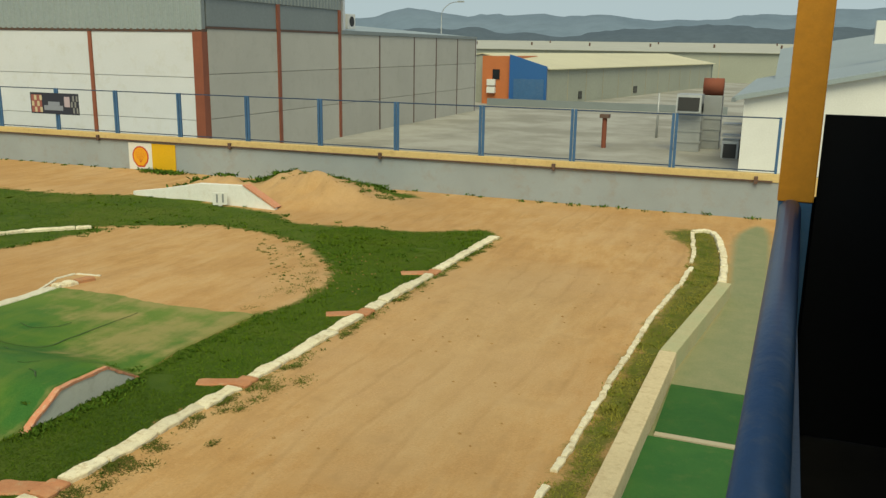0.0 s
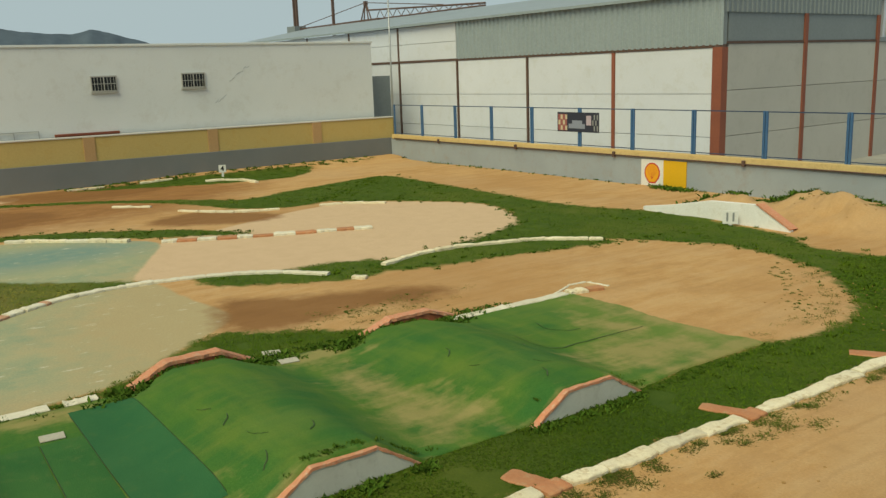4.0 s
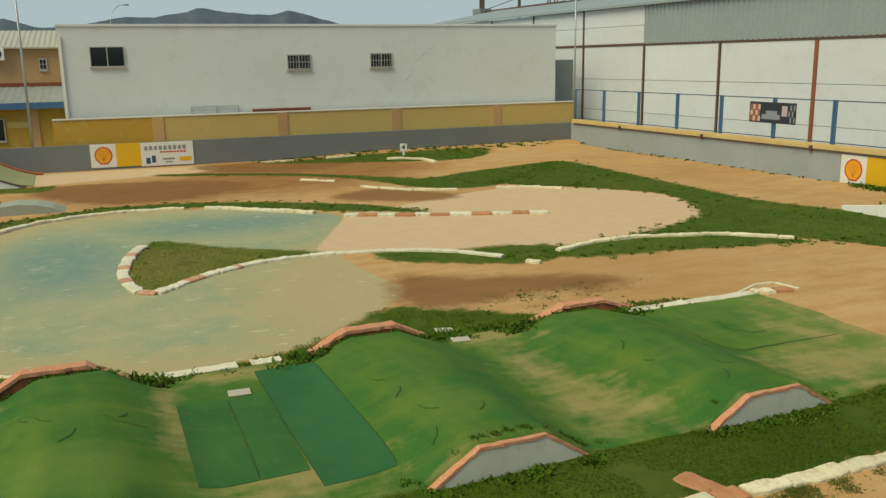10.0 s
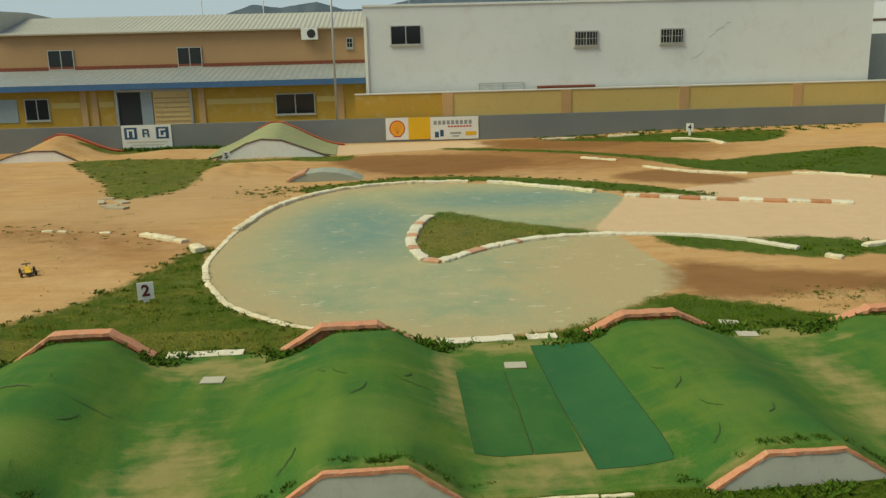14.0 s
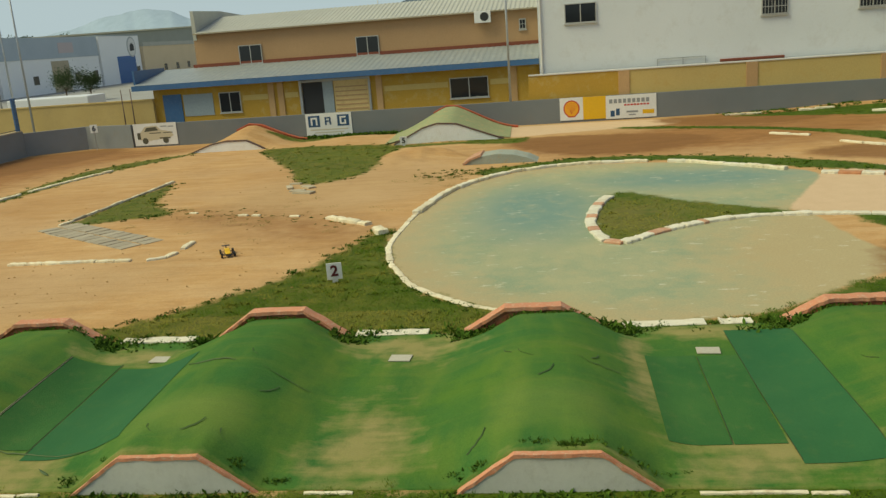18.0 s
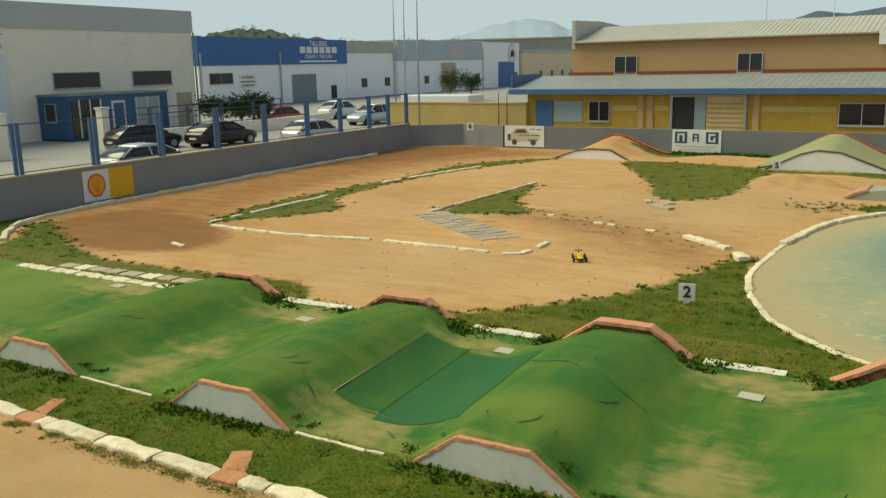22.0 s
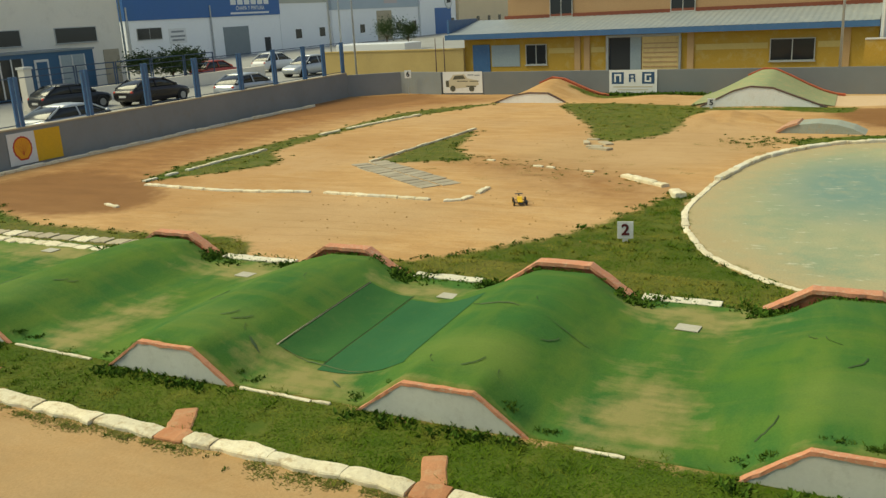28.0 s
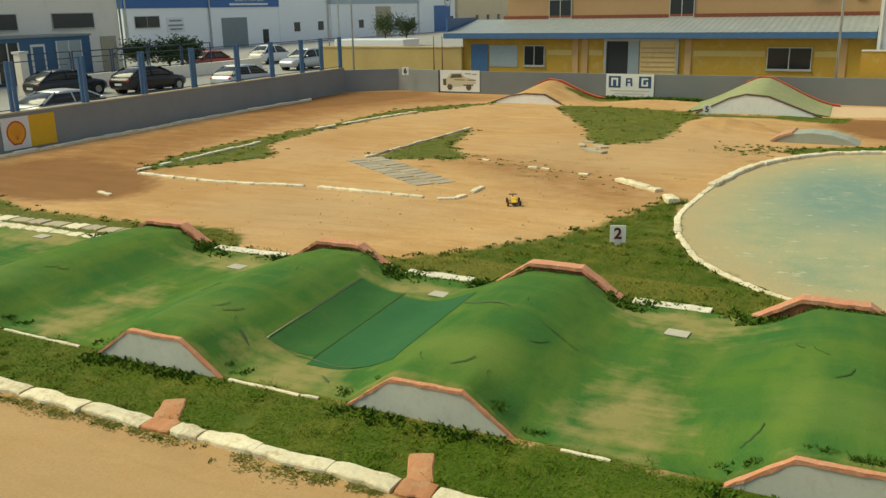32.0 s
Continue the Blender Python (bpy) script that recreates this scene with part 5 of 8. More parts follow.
def kerb_line(label, pts, step, width=0.2, height=0.09, pattern="w", gap=0.008, skip=0.0, smooth_line=True):
    """A row of kerb stones along a curve; pattern letters give white, red or grey in turn."""
    k = thing("kerb", label, "kerb", "track kerbs", (pts[0][0], pts[0][1], 0))
    line = spline(pts, False, 8) if smooth_line else pts
    d, acc, prev, i = [0.0], 0.0, line[0], 0
    for p in line[1:]:
        acc += math.hypot(p[0] - prev[0], p[1] - prev[1])
        d.append(acc)
        prev = p
    s = 0.0
    while s < acc - 0.08:
        ln = min(step * krand.uniform(0.8, 1.2), acc - s)
        a, b = s, s + ln
        pa = (np.interp(a, d, [q[0] for q in line]), np.interp(a, d, [q[1] for q in line]))
        pb = (np.interp(b, d, [q[0] for q in line]), np.interp(b, d, [q[1] for q in line]))
        letter = pattern[i % len(pattern)]
        if krand.random() >= skip:
            stone(k, (pa[0] + pb[0]) / 2 + krand.uniform(-0.015, 0.015), (pa[1] + pb[1]) / 2 + krand.uniform(-0.015, 0.015), math.degrees(math.atan2(pb[1] - pa[1], pb[0] - pa[0])) + krand.uniform(-2, 2), math.hypot(pb[0] - pa[0], pb[1] - pa[1]) - gap, width * krand.uniform(0.9, 1.12), height * krand.uniform(0.85, 1.15), {"w": STONES_W, "r": STONES_R, "g": STONES_G, "p": STONES_P, "f": STONES_F}[letter])
        s = b
        i += 1
    return k


def fix_parents(root):
    """Stones were placed in the world; express them under their kerb."""
    inv = root.matrix_basis.inverted()
    for c in root.children:
        c.matrix_basis = inv @ c.matrix_basis


def kerb(*args, **kw):
    k = kerb_line(*args, **kw)
    fix_parents(k)
    return k


RED_Y = [15.83, 12.79, 9.3, 6.04, 2.86, -0.28, -3.44, -6.45, -9.81, -13.1, -16.4]
ys = [19.64] + RED_Y + [-20.5]
for y0, y1 in zip(ys, ys[1:]):
    a, b = y0 - (0.2 if y0 != 19.64 else 0), y1 + 0.2
    kerb("whitewashed concrete kerb stones beside the straight", [(straight_x(lerp(a, b, t)), lerp(a, b, t)) for t in (0, 0.33, 0.67, 1)], 0.8, 0.215, 0.055, gap=0.008)
for y in RED_Y:
    x = straight_x(y)
    k = thing("kerb", "faded red kerb block with a red slab in the grass", "kerb", "red kerb blocks", (x, y, 0))
    stone(k, x, y, 94, 0.34, 0.25, 0.05, STONES_R)
    tilt = krand.uniform(17, 32)
    stone(k, x - 0.33, y - 0.33 * math.tan(radians(tilt)) + 0.02, tilt, 0.56 * krand.uniform(0.85, 1.1), 0.25 * krand.uniform(0.85, 1.15), 0.03, STONES_R, z=0.0)
    fix_parents(k)
kerb("red and white kerb round the grass teardrop", [(-21.92, 1.78), (-20.98, 1.45), (-19.05, 1.11), (-17.56, 1.25), (-17.05, 1.54), (-17.89, 2.41), (-18.56, 3.49)], 0.42, 0.24, 0.06, "ppf")
kerb("white curving kerb between pool and dirt", [(-18.56, 3.49), (-18.87, 4.59), (-18.82, 5.89), (-18.47, 7.19), (-17.77, 8.29), (-16.77, 9.09)], 0.6, 0.2, 0.06, "p")
kerb("loose white kerb stone at the end of a kerb", [(-16.12, 9.29), (-15.87, 9.51)], 0.4, 0.2, 0.08)
kerb("white curving kerb beside the grass", [(-16.72, 10.49), (-17.12, 11.79), (-16.97, 13.39), (-16.37, 15.09), (-15.27, 16.29)], 0.65, 0.18, 0.07)
kerb("red and white chequered kerb on the concrete", [(-23.67, 7.49), (-22.77, 9.19), (-21.87, 11.19), (-21.12, 12.84)], 0.52, 0.3, 0.07, "pr", gap=0.01)
kerb("low white kerb round the painted concrete bowl", [(-23.87, 7.29), (-25.27, 5.99), (-26.67, 4.39), (-27.29, 2.41), (-27.09, 0.57), (-26.3, -0.9), (-24.2, -2.3), (-21, -3.05)], 0.62, 0.2, 0.085, "pww", skip=0.03)
kerb("dusty white kerb round the painted concrete bowl", [(-21, -3.03), (-18.5, -3.22), (-16.8, -3.06), (-15, -2.45), (-14.1, -1.82), (-13.4, -1.08), (-13, -0.3)], 0.5, 0.12, 0.025)
kerb("white kerb at the edge of the concrete oval", [(-28.97, 9.79), (-27.17, 11.19), (-26.57, 12.79), (-25.97, 14.79), (-24.87, 15.99)], 0.7, 0.18, 0.07, skip=0.2)
kerb("two white kerb stones in the grass", [(-31.67, 8.29), (-30.77, 9.39)], 0.7, 0.2, 0.06)
kerb("broken white kerb near the grey wall", [(-38.3, 8.2), (-38, 12.6)], 0.8, 0.16, 0.08, skip=0.15)
kerb("broken white kerb in the weeds", [(-36.6, 13.6), (-35.97, 14.79), (-33.77, 15.09)], 0.7, 0.2, 0.08, skip=0.15)
kerb("faded red end of the kerb at the carpet corner", [(-11.92, 11.81), (-11.82, 12.24), (-11.67, 12.64)], 0.36, 0.2, 0.07, "wrp")
kerb("thin white kerb line bent round the carpet corner", [(-12.07, 11.59), (-12.42, 12.39), (-12.32, 12.74), (-11.77, 12.84)], 0.42, 0.055, 0.025, "p", smooth_line=False)
def edge_strip(x, y0, y1, label, turn=0.0):
    """A low white painted concrete strip with an uneven top."""
    n = 9
    ysn = [lerp(y0, y1, i / (n - 1)) for i in range(n)]
    vs, fs = [], []
    for y in ysn:
        w, h, sh = 0.125 + krand.uniform(-0.015, 0.015), 0.04 + krand.uniform(-0.012, 0.01), krand.uniform(-0.012, 0.012)
        vs += [(sh - w, y - y0, -0.05), (sh - w * 0.86, y - y0, h), (sh + w * 0.86, y - y0, h * 0.9), (sh + w, y - y0, -0.05)]
    for i in range(n - 1):
        fs += [(4 * i + k, 4 * i + (k + 1) % 4, 4 * i + 4 + (k + 1) % 4, 4 * i + 4 + k) for k in range(4)]
    fs += [(3, 2, 1, 0), tuple(4 * (n - 1) + k for k in range(4))]
    ob = solid("edging", Geo().add(vs, fs), M_PAINTWHITE, label, "kerb", kind="", bevel=0.008, group="white edgings")
    ob.matrix_world = pose(x, y0, 0, 0, 0, turn)


for y0, y1 in ((9.0, 10.25), (10.3, 11.75)):
    edge_strip(-11.98 + 0.03 * (y0 - 9), y0, y1, "flat white painted concrete strip at the carpet edge", -1.5)
for y0, y1 in ((-10.5, -8.95), (-6.55, -5.35), (-2.85, -1.75), (1.05, 2.25), (2.45, 2.9)):
    edge_strip(back_x((y0 + y1) / 2) + 0.08, y0, y1, "white painted concrete strip between the far mogul plates")
for y0, y1 in ((-10.5, -9.0), (-6.55, -5.3), (-2.5, -2.0), (1.3, 2.6)):
    kerb("thin white edging between the near mogul plates", [(front_x(y0), y0), (front_x(y1), y1)], 0.9, 0.045, 0.022, smooth_line=False)
kerb("white kerb along the end of the carpet", [(-12.1, -20.2), (-12.15, -18.8)], 0.6, 0.22, 0.09, smooth_line=False)
kerb("white kerb along the end of the carpet", [(-12.15, -17.9), (-12.1, -12.9)], 0.4, 0.25, 0.05, gap=0.03, smooth_line=False)
kerb("flat grey slabs sunk in the weeds behind the white row", [(-12.62, -17.1), (-12.7, -12.9)], 0.5, 0.34, 0.03, "gwgg", gap=0.08, skip=0.1, smooth_line=False)
kerb("white kerb curving along the road wall", [(-13.8, -21), (-15, -22.4), (-16.8, -23.3), (-21, -23.62), (-28, -23.72), (-35.2, -23.65)], 0.9, 0.15, 0.1, "pw")
kerb("broken white kerb with weeds", [(-17.9, -17.8), (-20.3, -17.75), (-23.2, -17.6)], 0.5, 0.14, 0.055, "pw", skip=0.1)
kerb("scattered white kerb stones in the grass", [(-24.5, -17.7), (-28, -17.4), (-32.5, -16.4)], 0.6, 0.18, 0.06, skip=0.45)
kerb("pale broken kerb across the dirt", [(-17.6, -17.4), (-17.4, -14.4), (-17.7, -12.2), (-17.6, -10.5), (-17.5, -8.9), (-17.6, -8.1), (-19, -8)], 0.42, 0.14, 0.05, "wpwww", skip=0.04)
kerb("pale kerb beside the grass triangle", [(-21.7, -12.8), (-24.7, -12.6), (-28.5, -12.4)], 0.6, 0.1, 0.06, "wg")
kerb("white kerb end in the dirt", [(-21, -5.25), (-20.0, -4.05)], 0.55, 0.2, 0.08)
kerb("tilted white kerb stone", [(-19.35, -3.75), (-18.9, -3.5)], 0.7, 0.24, 0.12)
kerb("dusty pale edging of the near grass strip", [(-1.57, 4.39), (-1.42, 7.79), (-1.34, 11.19), (-1.24, 14.49), (-0.99, 18.49), (-1.32, 22.19)], 0.4, 0.09, 0.035, skip=0.08)
kerb("pale edging stones round the strip's tip", [(-1.32, 22.19), (-0.92, 22.49), (-0.52, 20.79), (-0.32, 18.49), (-0.25, 16.79)], 0.4, 0.14, 0.08)
kerb("loose white stones in the dirt", [(-15.4, -16.6), (-15.2, -16)], 0.5, 0.12, 0.04)
for x, y in ((-22.6, -9.5), (-21.9, -7.9), (-21.8, -7.5), (-21.5, -6.4)):
    kerb("small pale stone in the dirt", [(x, y), (x + 0.05, y + 0.28)], 0.3, 0.1, 0.04)


def slab(x, y, turn, w=0.3, d=0.22):
    z = carpet_z(x, y) if back_x(y) + 0.1 < x < front_x(y) else gz(x, y)
    ob = solid("drain_cover", Geo().box(-w / 2, -d / 2, 0, w / 2, d / 2, 0.014), M_DRAIN, "small pale concrete slab set in the ground", "slab", kind="", bevel=0.004, group="pale slabs")
    ob.matrix_world = pose(x, y, z + 0.004, 0, 0, turn)


for x, y, t in ((-12.45, 5.68, 70), (-11.84, 5.7, 80), (-11.1, 2.06, 85), (-11.19, -2.02, 85), (-11.45, -5.55, 85), (-11.5, -9.35, 85), (-11.7, -14.2, 85)):
    slab(x, y, t)

# concrete beam along the narrow carpet lane
beam = thing("concrete_beam", "long whitewashed concrete beam, its far end painted green", "beam", at=(-0.77, 7.89, 0))
g = Geo().beam((-0.05, -4.5), (0.1, 4.3), 0.25, -0.05, 0.3)
part("beam_near", g, M_BEAM, beam, "dirty whitewashed beam", bevel=0.02)
part("beam_far", Geo().beam((0.1, 4.32), (0.6, 8.6), 0.24, -0.05, 0.3), M_BEAM_G, beam, "faded green beam", bevel=0.02)
for y0, y1, lab in ((3.9, 9.81, "dark green carpet in the narrow lane"), (9.95, 11.59, "dark green carpet in the narrow lane")):
    ob = solid("lane_carpet", Geo().box(-0.57 + 0.02 * (y0 - 8), y0, 0.005, 0.45, y1, 0.035), M_MAT, lab, "carpet", kind="", group="lane carpets")
solid("lane_strip", Geo().box(-0.52, 9.83, 0.005, 0.43, 9.93, 0.05), M_SLAB, "thin pale strip across the green lane", "strip", kind="", bevel=0.008)

# paving tiles laid across the dirt
tiles = thing("tile_patch", "patch of grey paving tiles sunk in the dirt", "paving", at=(-20.35, -11.05, 0), turn=53.8)
part("mortar_bed", Geo().extrude([(-2.3, -0.55, -0.04), (2.25, -0.58, -0.04), (2.3, 0.3, -0.04), (2.36, 0.58, -0.04), (-2.2, 0.56, -0.04)], (0, 0, 0.048)), M_DRAIN, tiles, "dusty grey mortar bed", bevel=0.004)
tile_me = Geo().box(-0.165, -0.255, 0, 0.165, 0.255, 0.03).mesh("tile", M_STONE, False, 0.008)
for i in range(12):
    for j in range(2):
        ob = part("tile", tile_me, None, tiles)
        ob.matrix_basis = pose(-2.05 + i * 0.37 + 0.06 * j, -0.28 + j * 0.56, 0.0 + krand.uniform(0, 0.008), krand.uniform(-1.5, 1.5), krand.uniform(-1.5, 1.5), krand.uniform(-3, 3))


# ---- white ramp by the far wall and the jumps by the building wall ----
ramp = thing("white_ramp_plate", "white painted concrete plate beside the dirt ramp", "concrete panel", at=(-14.67, 20.39, 0), turn=-3)
part("plate", Geo().extrude([(-3.0, 0, -0.1), (2.2, 0, -0.1), (2.2, 0, 0.06), (1.15, 0, 0.62), (-0.45, 0, 0.56), (-1.9, 0, 0.28), (-3.0, 0, 0.12)], (0, 0.14, 0)), M_RAMPWHITE, ramp, bevel=0.012)
part("edge", Geo().extrude([(2.2, -0.02, 0.06), (2.24, -0.02, 0.09), (1.17, -0.02, 0.655), (1.12, -0.02, 0.62)], (0, 0.3, 0)), M_ORANGE_TOP, ramp, "faded orange edge")


def jump_plate(x, pts, material, rim_mat, label, thick=0.14):
    p = thing("jump_plate", label, "concrete panel", "jump plates", (x, pts[0][0], 0))
    y0 = pts[0][0]
    ring = [(0, pts[0][0] - y0, -0.15)] + [(0, y - y0, z) for y, z in pts] + [(0, pts[-1][0] - y0, -0.15)]
    part("panel", Geo().extrude(ring, (-thick, 0, 0)), material, p)
    for (a, za), (b, zb) in zip(pts, pts[1:]):
        d = Vector((b - a, zb - za)).normalized()
        n = Vector((-d.y, d.x))
        quad = [(a - y0, za - 0.02), (b - y0, zb - 0.02), (b - y0 + n.x * 0.03, zb + n.y * 0.03), (a - y0 + n.x * 0.03, za + n.y * 0.03)]
        part("rim", Geo().extrude([(0.03, u, w) for u, w in quad], (-thick - 0.05, 0, 0)), rim_mat, p, bevel=0.008)
    return p


jump_plate(-36.5, [(-14.9, 0.02), (-14.0, 0.33), (-13.3, 0.44), (-12.4, 0.42), (-11.6, 0.02)], M_RAMPWHITE, M_BROWN, "pale concrete plate with a dark rim beside a dirt jump")
jump_plate(-39.22, [(y, gz(-39.2, y) + 0.05) for y in (-13.7, -13.1, -12.5, -11.9, -11.3, -10.8, -10.4)], M_REDRIM, M_REDRIM, "orange rimmed plate at the wall side of a dirt jump")
jump_plate(-35.0, [(-5.7, 0.02), (-4.5, 0.62), (-3.9, 0.78), (-3.1, 0.72), (-1.2, 0.0)], M_RAMPWHITE, M_BROWN, "grey concrete plate with a dark rim beside the tall jump")
jump_plate(-38.82, [(y, gz(-38.8, y) + 0.06) for y in (-4.4, -3.8, -3.3, -2.7, -2.1, -1.5, -1.0, -0.65)], M_REDRIM, M_REDRIM, "red rimmed plate at the wall side of the tall jump")


def jump_skin(x, y):
    return ground_height(x, y) + 0.02


tagged(new("jump_cover", grid_mesh("jump_cover", np.linspace(-38.8, -35.16, 24), np.linspace(-6.1, -0.95, 40), lambda u, v: (u, v, jump_skin(u, v)), mat("faded_green_jump_paint", (0.30, 0.32, 0.17), (0.25, 0.285, 0.145), 0.9, 20, 0.9, 0.2, stain=(0.45, 0.33, 0.17), amount=0.8))), "faded green cover on top of the tall jump", "cover")
M_DULL = mat("dull_grey_green_render", (0.34, 0.37, 0.31), (0.29, 0.315, 0.26), 1.2, 20, 0.9, 0.3, stain=(0.4, 0.3, 0.17), amount=0.6)
small = thing("small_jump_plate", "low rounded grey-green concrete hump with an orange end", "concrete panel", at=(-28.75, -1.15, 0), turn=86)
hump = [(-1.2, 0.0), (-0.95, 0.16), (-0.6, 0.28), (-0.1, 0.33), (0.45, 0.29), (0.9, 0.17), (1.25, 0.0)]
part("panel", Geo().extrude([(-1.2, -0.3, -0.1), (1.25, -0.3, -0.1)] + [(a, -0.3, h) for a, h in reversed(hump)], (0, 1.1, 0)), M_DULL, small, bevel=0.012)
for (a, za), (b, zb) in zip(hump[:2], hump[1:3]):
    part("rim", Geo().extrude([(a, -0.34, za), (b, -0.34, zb), (b - 0.05, -0.34, zb + 0.05), (a - 0.06, -0.34, za + 0.05)], (0, 1.16, 0)), M_FADEDRED, small, "faded orange end")
rocks = random.Random(31)
for x, y, ln in ((-25.9, -7.6, 0.55), (-26.6, -7.6, 0.4), (-25.9, -7.0, 0.6), (-25.3, -7.2, 0.5), (-24.9, -6.9, 0.7)):
    st_ = thing("broken_slab", "broken tan concrete slab at the edge of the grass", "slab", "broken slabs", (x, y, gz(x, y)), rocks.uniform(20, 120))
    w = ln * rocks.uniform(0.3, 0.5)
    part("piece", Geo().extrude([(-ln / 2, -w / 2, -0.03), (ln * 0.42, -w * 0.6, -0.03), (ln / 2, w * 0.3, -0.03), (0, w / 2, -0.03), (-ln * 0.45, w * 0.35, -0.03)], (0.02, 0.01, rocks.uniform(0.07, 0.13))), M_SLAB, st_, bevel=0.012)


# ---- number signs ----
def letters(text, size, material, parent, at, turn=(90, 0, 0), align="CENTER", name="lettering", bold=0.012):
    cu = bpy.data.curves.new(name, "FONT")
    cu.body = text
    cu.size = size
    cu.align_x, cu.align_y = align, "CENTER"
    cu.extrude = 0.003
    cu.offset = size * bold
    cu.materials.append(material)
    ob = new(name, cu)
    ob.parent = parent
    ob.matrix_basis = pose(*at, *turn)
    return ob


def number_sign(x, y, turn, text, w, h, z, ink, label):
    s = thing("number_sign", label, "sign", "corner number signs", (x, y, gz(x, y)), turn)
    part("board", Geo().box(-w / 2, -0.01, z, w / 2, 0.01, z + h), M_WHITE, s, bevel=0.004)
    k = 0.05 if z < 0.5 else 0.015
    part("stake", Geo().box(-k, 0.0, -0.1, k, 0.018, z + 0.05), M_WHITE if z < 0.5 else M_STEEL, s)
    if text:
        letters(text, h * 0.9, ink, s, (0, -0.016, z + h * 0.5), bold=0.03)
    return s


def facing(x, y):
    return math.degrees(math.atan2(-y, -x)) + 90


number_sign(-15.15, -3.8, facing(-15.15, -3.8), "2", 0.28, 0.31, 0.06, M_NUMBER, "white corner sign with a dark red number 2")
number_sign(-37.4, 14.72, facing(-37.4, 14.72), "4", 0.32, 0.34, 0.2, M_BLACK, "small white corner sign with a black number 4")
number_sign(-34.7, -5.25, facing(-34.7, -5.25), "5", 0.29, 0.33, 0.05, M_BLACK, "small white corner sign with a black number 5")
number_sign(-14.17, 20.09, facing(-14.17, 20.09), "11", 0.4, 0.36, 0.05, M_GREY, "small white corner sign with grey number 11")
number_sign(-40.35, -21.22, 95, "6", 0.36, 0.4, 0.84, M_BLACK, "small white sign with a black number at the wall corner")


# ---- hoardings painted on boards along the walls ----
def fan_shape(parent, w, h, cx, cz):
    """A plain ribbed fan in orange with a red edge."""
    def fan(scale, y0, dep):
        pts = []
        for i in range(25):
            a = radians(-28 + 236 * i / 24)
            r = 0.5 * scale * (1 + 0.025 * math.cos(i * math.pi))
            pts.append((cx + w * r * math.cos(a), y0, cz + h * (0.02 + r * math.sin(a))))
        pts += [(cx - w * 0.2 * scale, y0, cz - h * 0.5 * scale), (cx + w * 0.2 * scale, y0, cz - h * 0.5 * scale)]
        return Geo().extrude(pts, (0, dep, 0))
    part("fan_edge", fan(1.0, -0.012, 0.006), M_SIGN_R, parent)
    part("fan", fan(0.86, -0.018, 0.006), M_SIGN_O, parent, "orange ribbed fan shape")
    for k in range(7):
        a = radians(30 + 20 * k)
        p0, p1 = Vector((cx, -0.02, cz - h * 0.3)), Vector((cx + w * 0.4 * math.cos(a), -0.02, cz + h * 0.4 * math.sin(a)))
        n = Vector((-(p1 - p0).z, 0, (p1 - p0).x)).normalized() * 0.004
        part("rib", Geo().add([p0 - n, p1 - n, p1 + n, p0 + n], [(0, 1, 2, 3)]), M_SIGN_R, parent)


def fan_board(at, turn):
    b = thing("wall_hoarding", "white board with an orange fan shape beside a yellow board", "sign", "fan hoardings", at, turn)
    part("white_board", Geo().box(-1.05, -0.01, 0.0, -0.02, 0.01, 1.0), M_WHITE, b)
    part("yellow_board", Geo().box(-0.02, -0.009, 0.0, 1.0, 0.009, 1.0), M_SIGN_Y, b, "plain yellow board")
    fan_shape(b, 0.72, 0.74, -0.53, 0.5)
    return b


fan_board((-20.42, wall_a_y(-20.42) - 0.02, 0.0), turn_a)
fan_board((-19.7, wall_c_y(-19.7) + 0.02, 0.1), turn_c + 180)
turn_b = math.degrees(math.atan2(B0[1] - B1[1], B0[0] - B1[0]))
fan_board((wall_b_x(2.28) + 0.02, 2.28, 0.1), turn_b)


def bars(parent, rows, material):
    for x0, z0, x1, z1 in rows:
        part("bar", Geo().box(x0, -0.016, z0, x1, -0.0102, z1), material, parent)


ad = thing("advert_board", "white advert board with grey and red print", "sign", at=(wall_b_x(4.36) + 0.02, 4.36, 0.06), turn=turn_b)
part("board", Geo().box(-1.1, -0.01, 0, 1.1, 0.01, 1.02), M_WHITE, ad)
bars(ad, [(-0.95 + 0.2 * i, 0.68, -0.81 + 0.2 * i, 0.86) for i in range(9)], M_GREY)
bars(ad, [(-0.3 + 0.14 * i, 0.55, -0.2 + 0.14 * i, 0.62) for i in range(8)], M_SIGN_R)
bars(ad, [(-0.9, 0.1, -0.72, 0.36), (-0.66, 0.14, -0.5, 0.44)], M_SIGN_B)
bars(ad, [(-0.2, 0.24, 0.3, 0.32), (-0.1, 0.12, 0.2, 0.17)], M_GREY)
bars(ad, [(0.5, 0.16, 1.0, 0.34)], M_SIGN_Y)
arg = thing("advert_board", "white advert board with three navy squares", "sign", at=(wall_b_x(-9.47) + 0.02, -9.47, 0.06), turn=turn_b)
part("board", Geo().box(-1.1, -0.01, 0, 1.1, 0.01, 1.04), M_WHITE, arg)
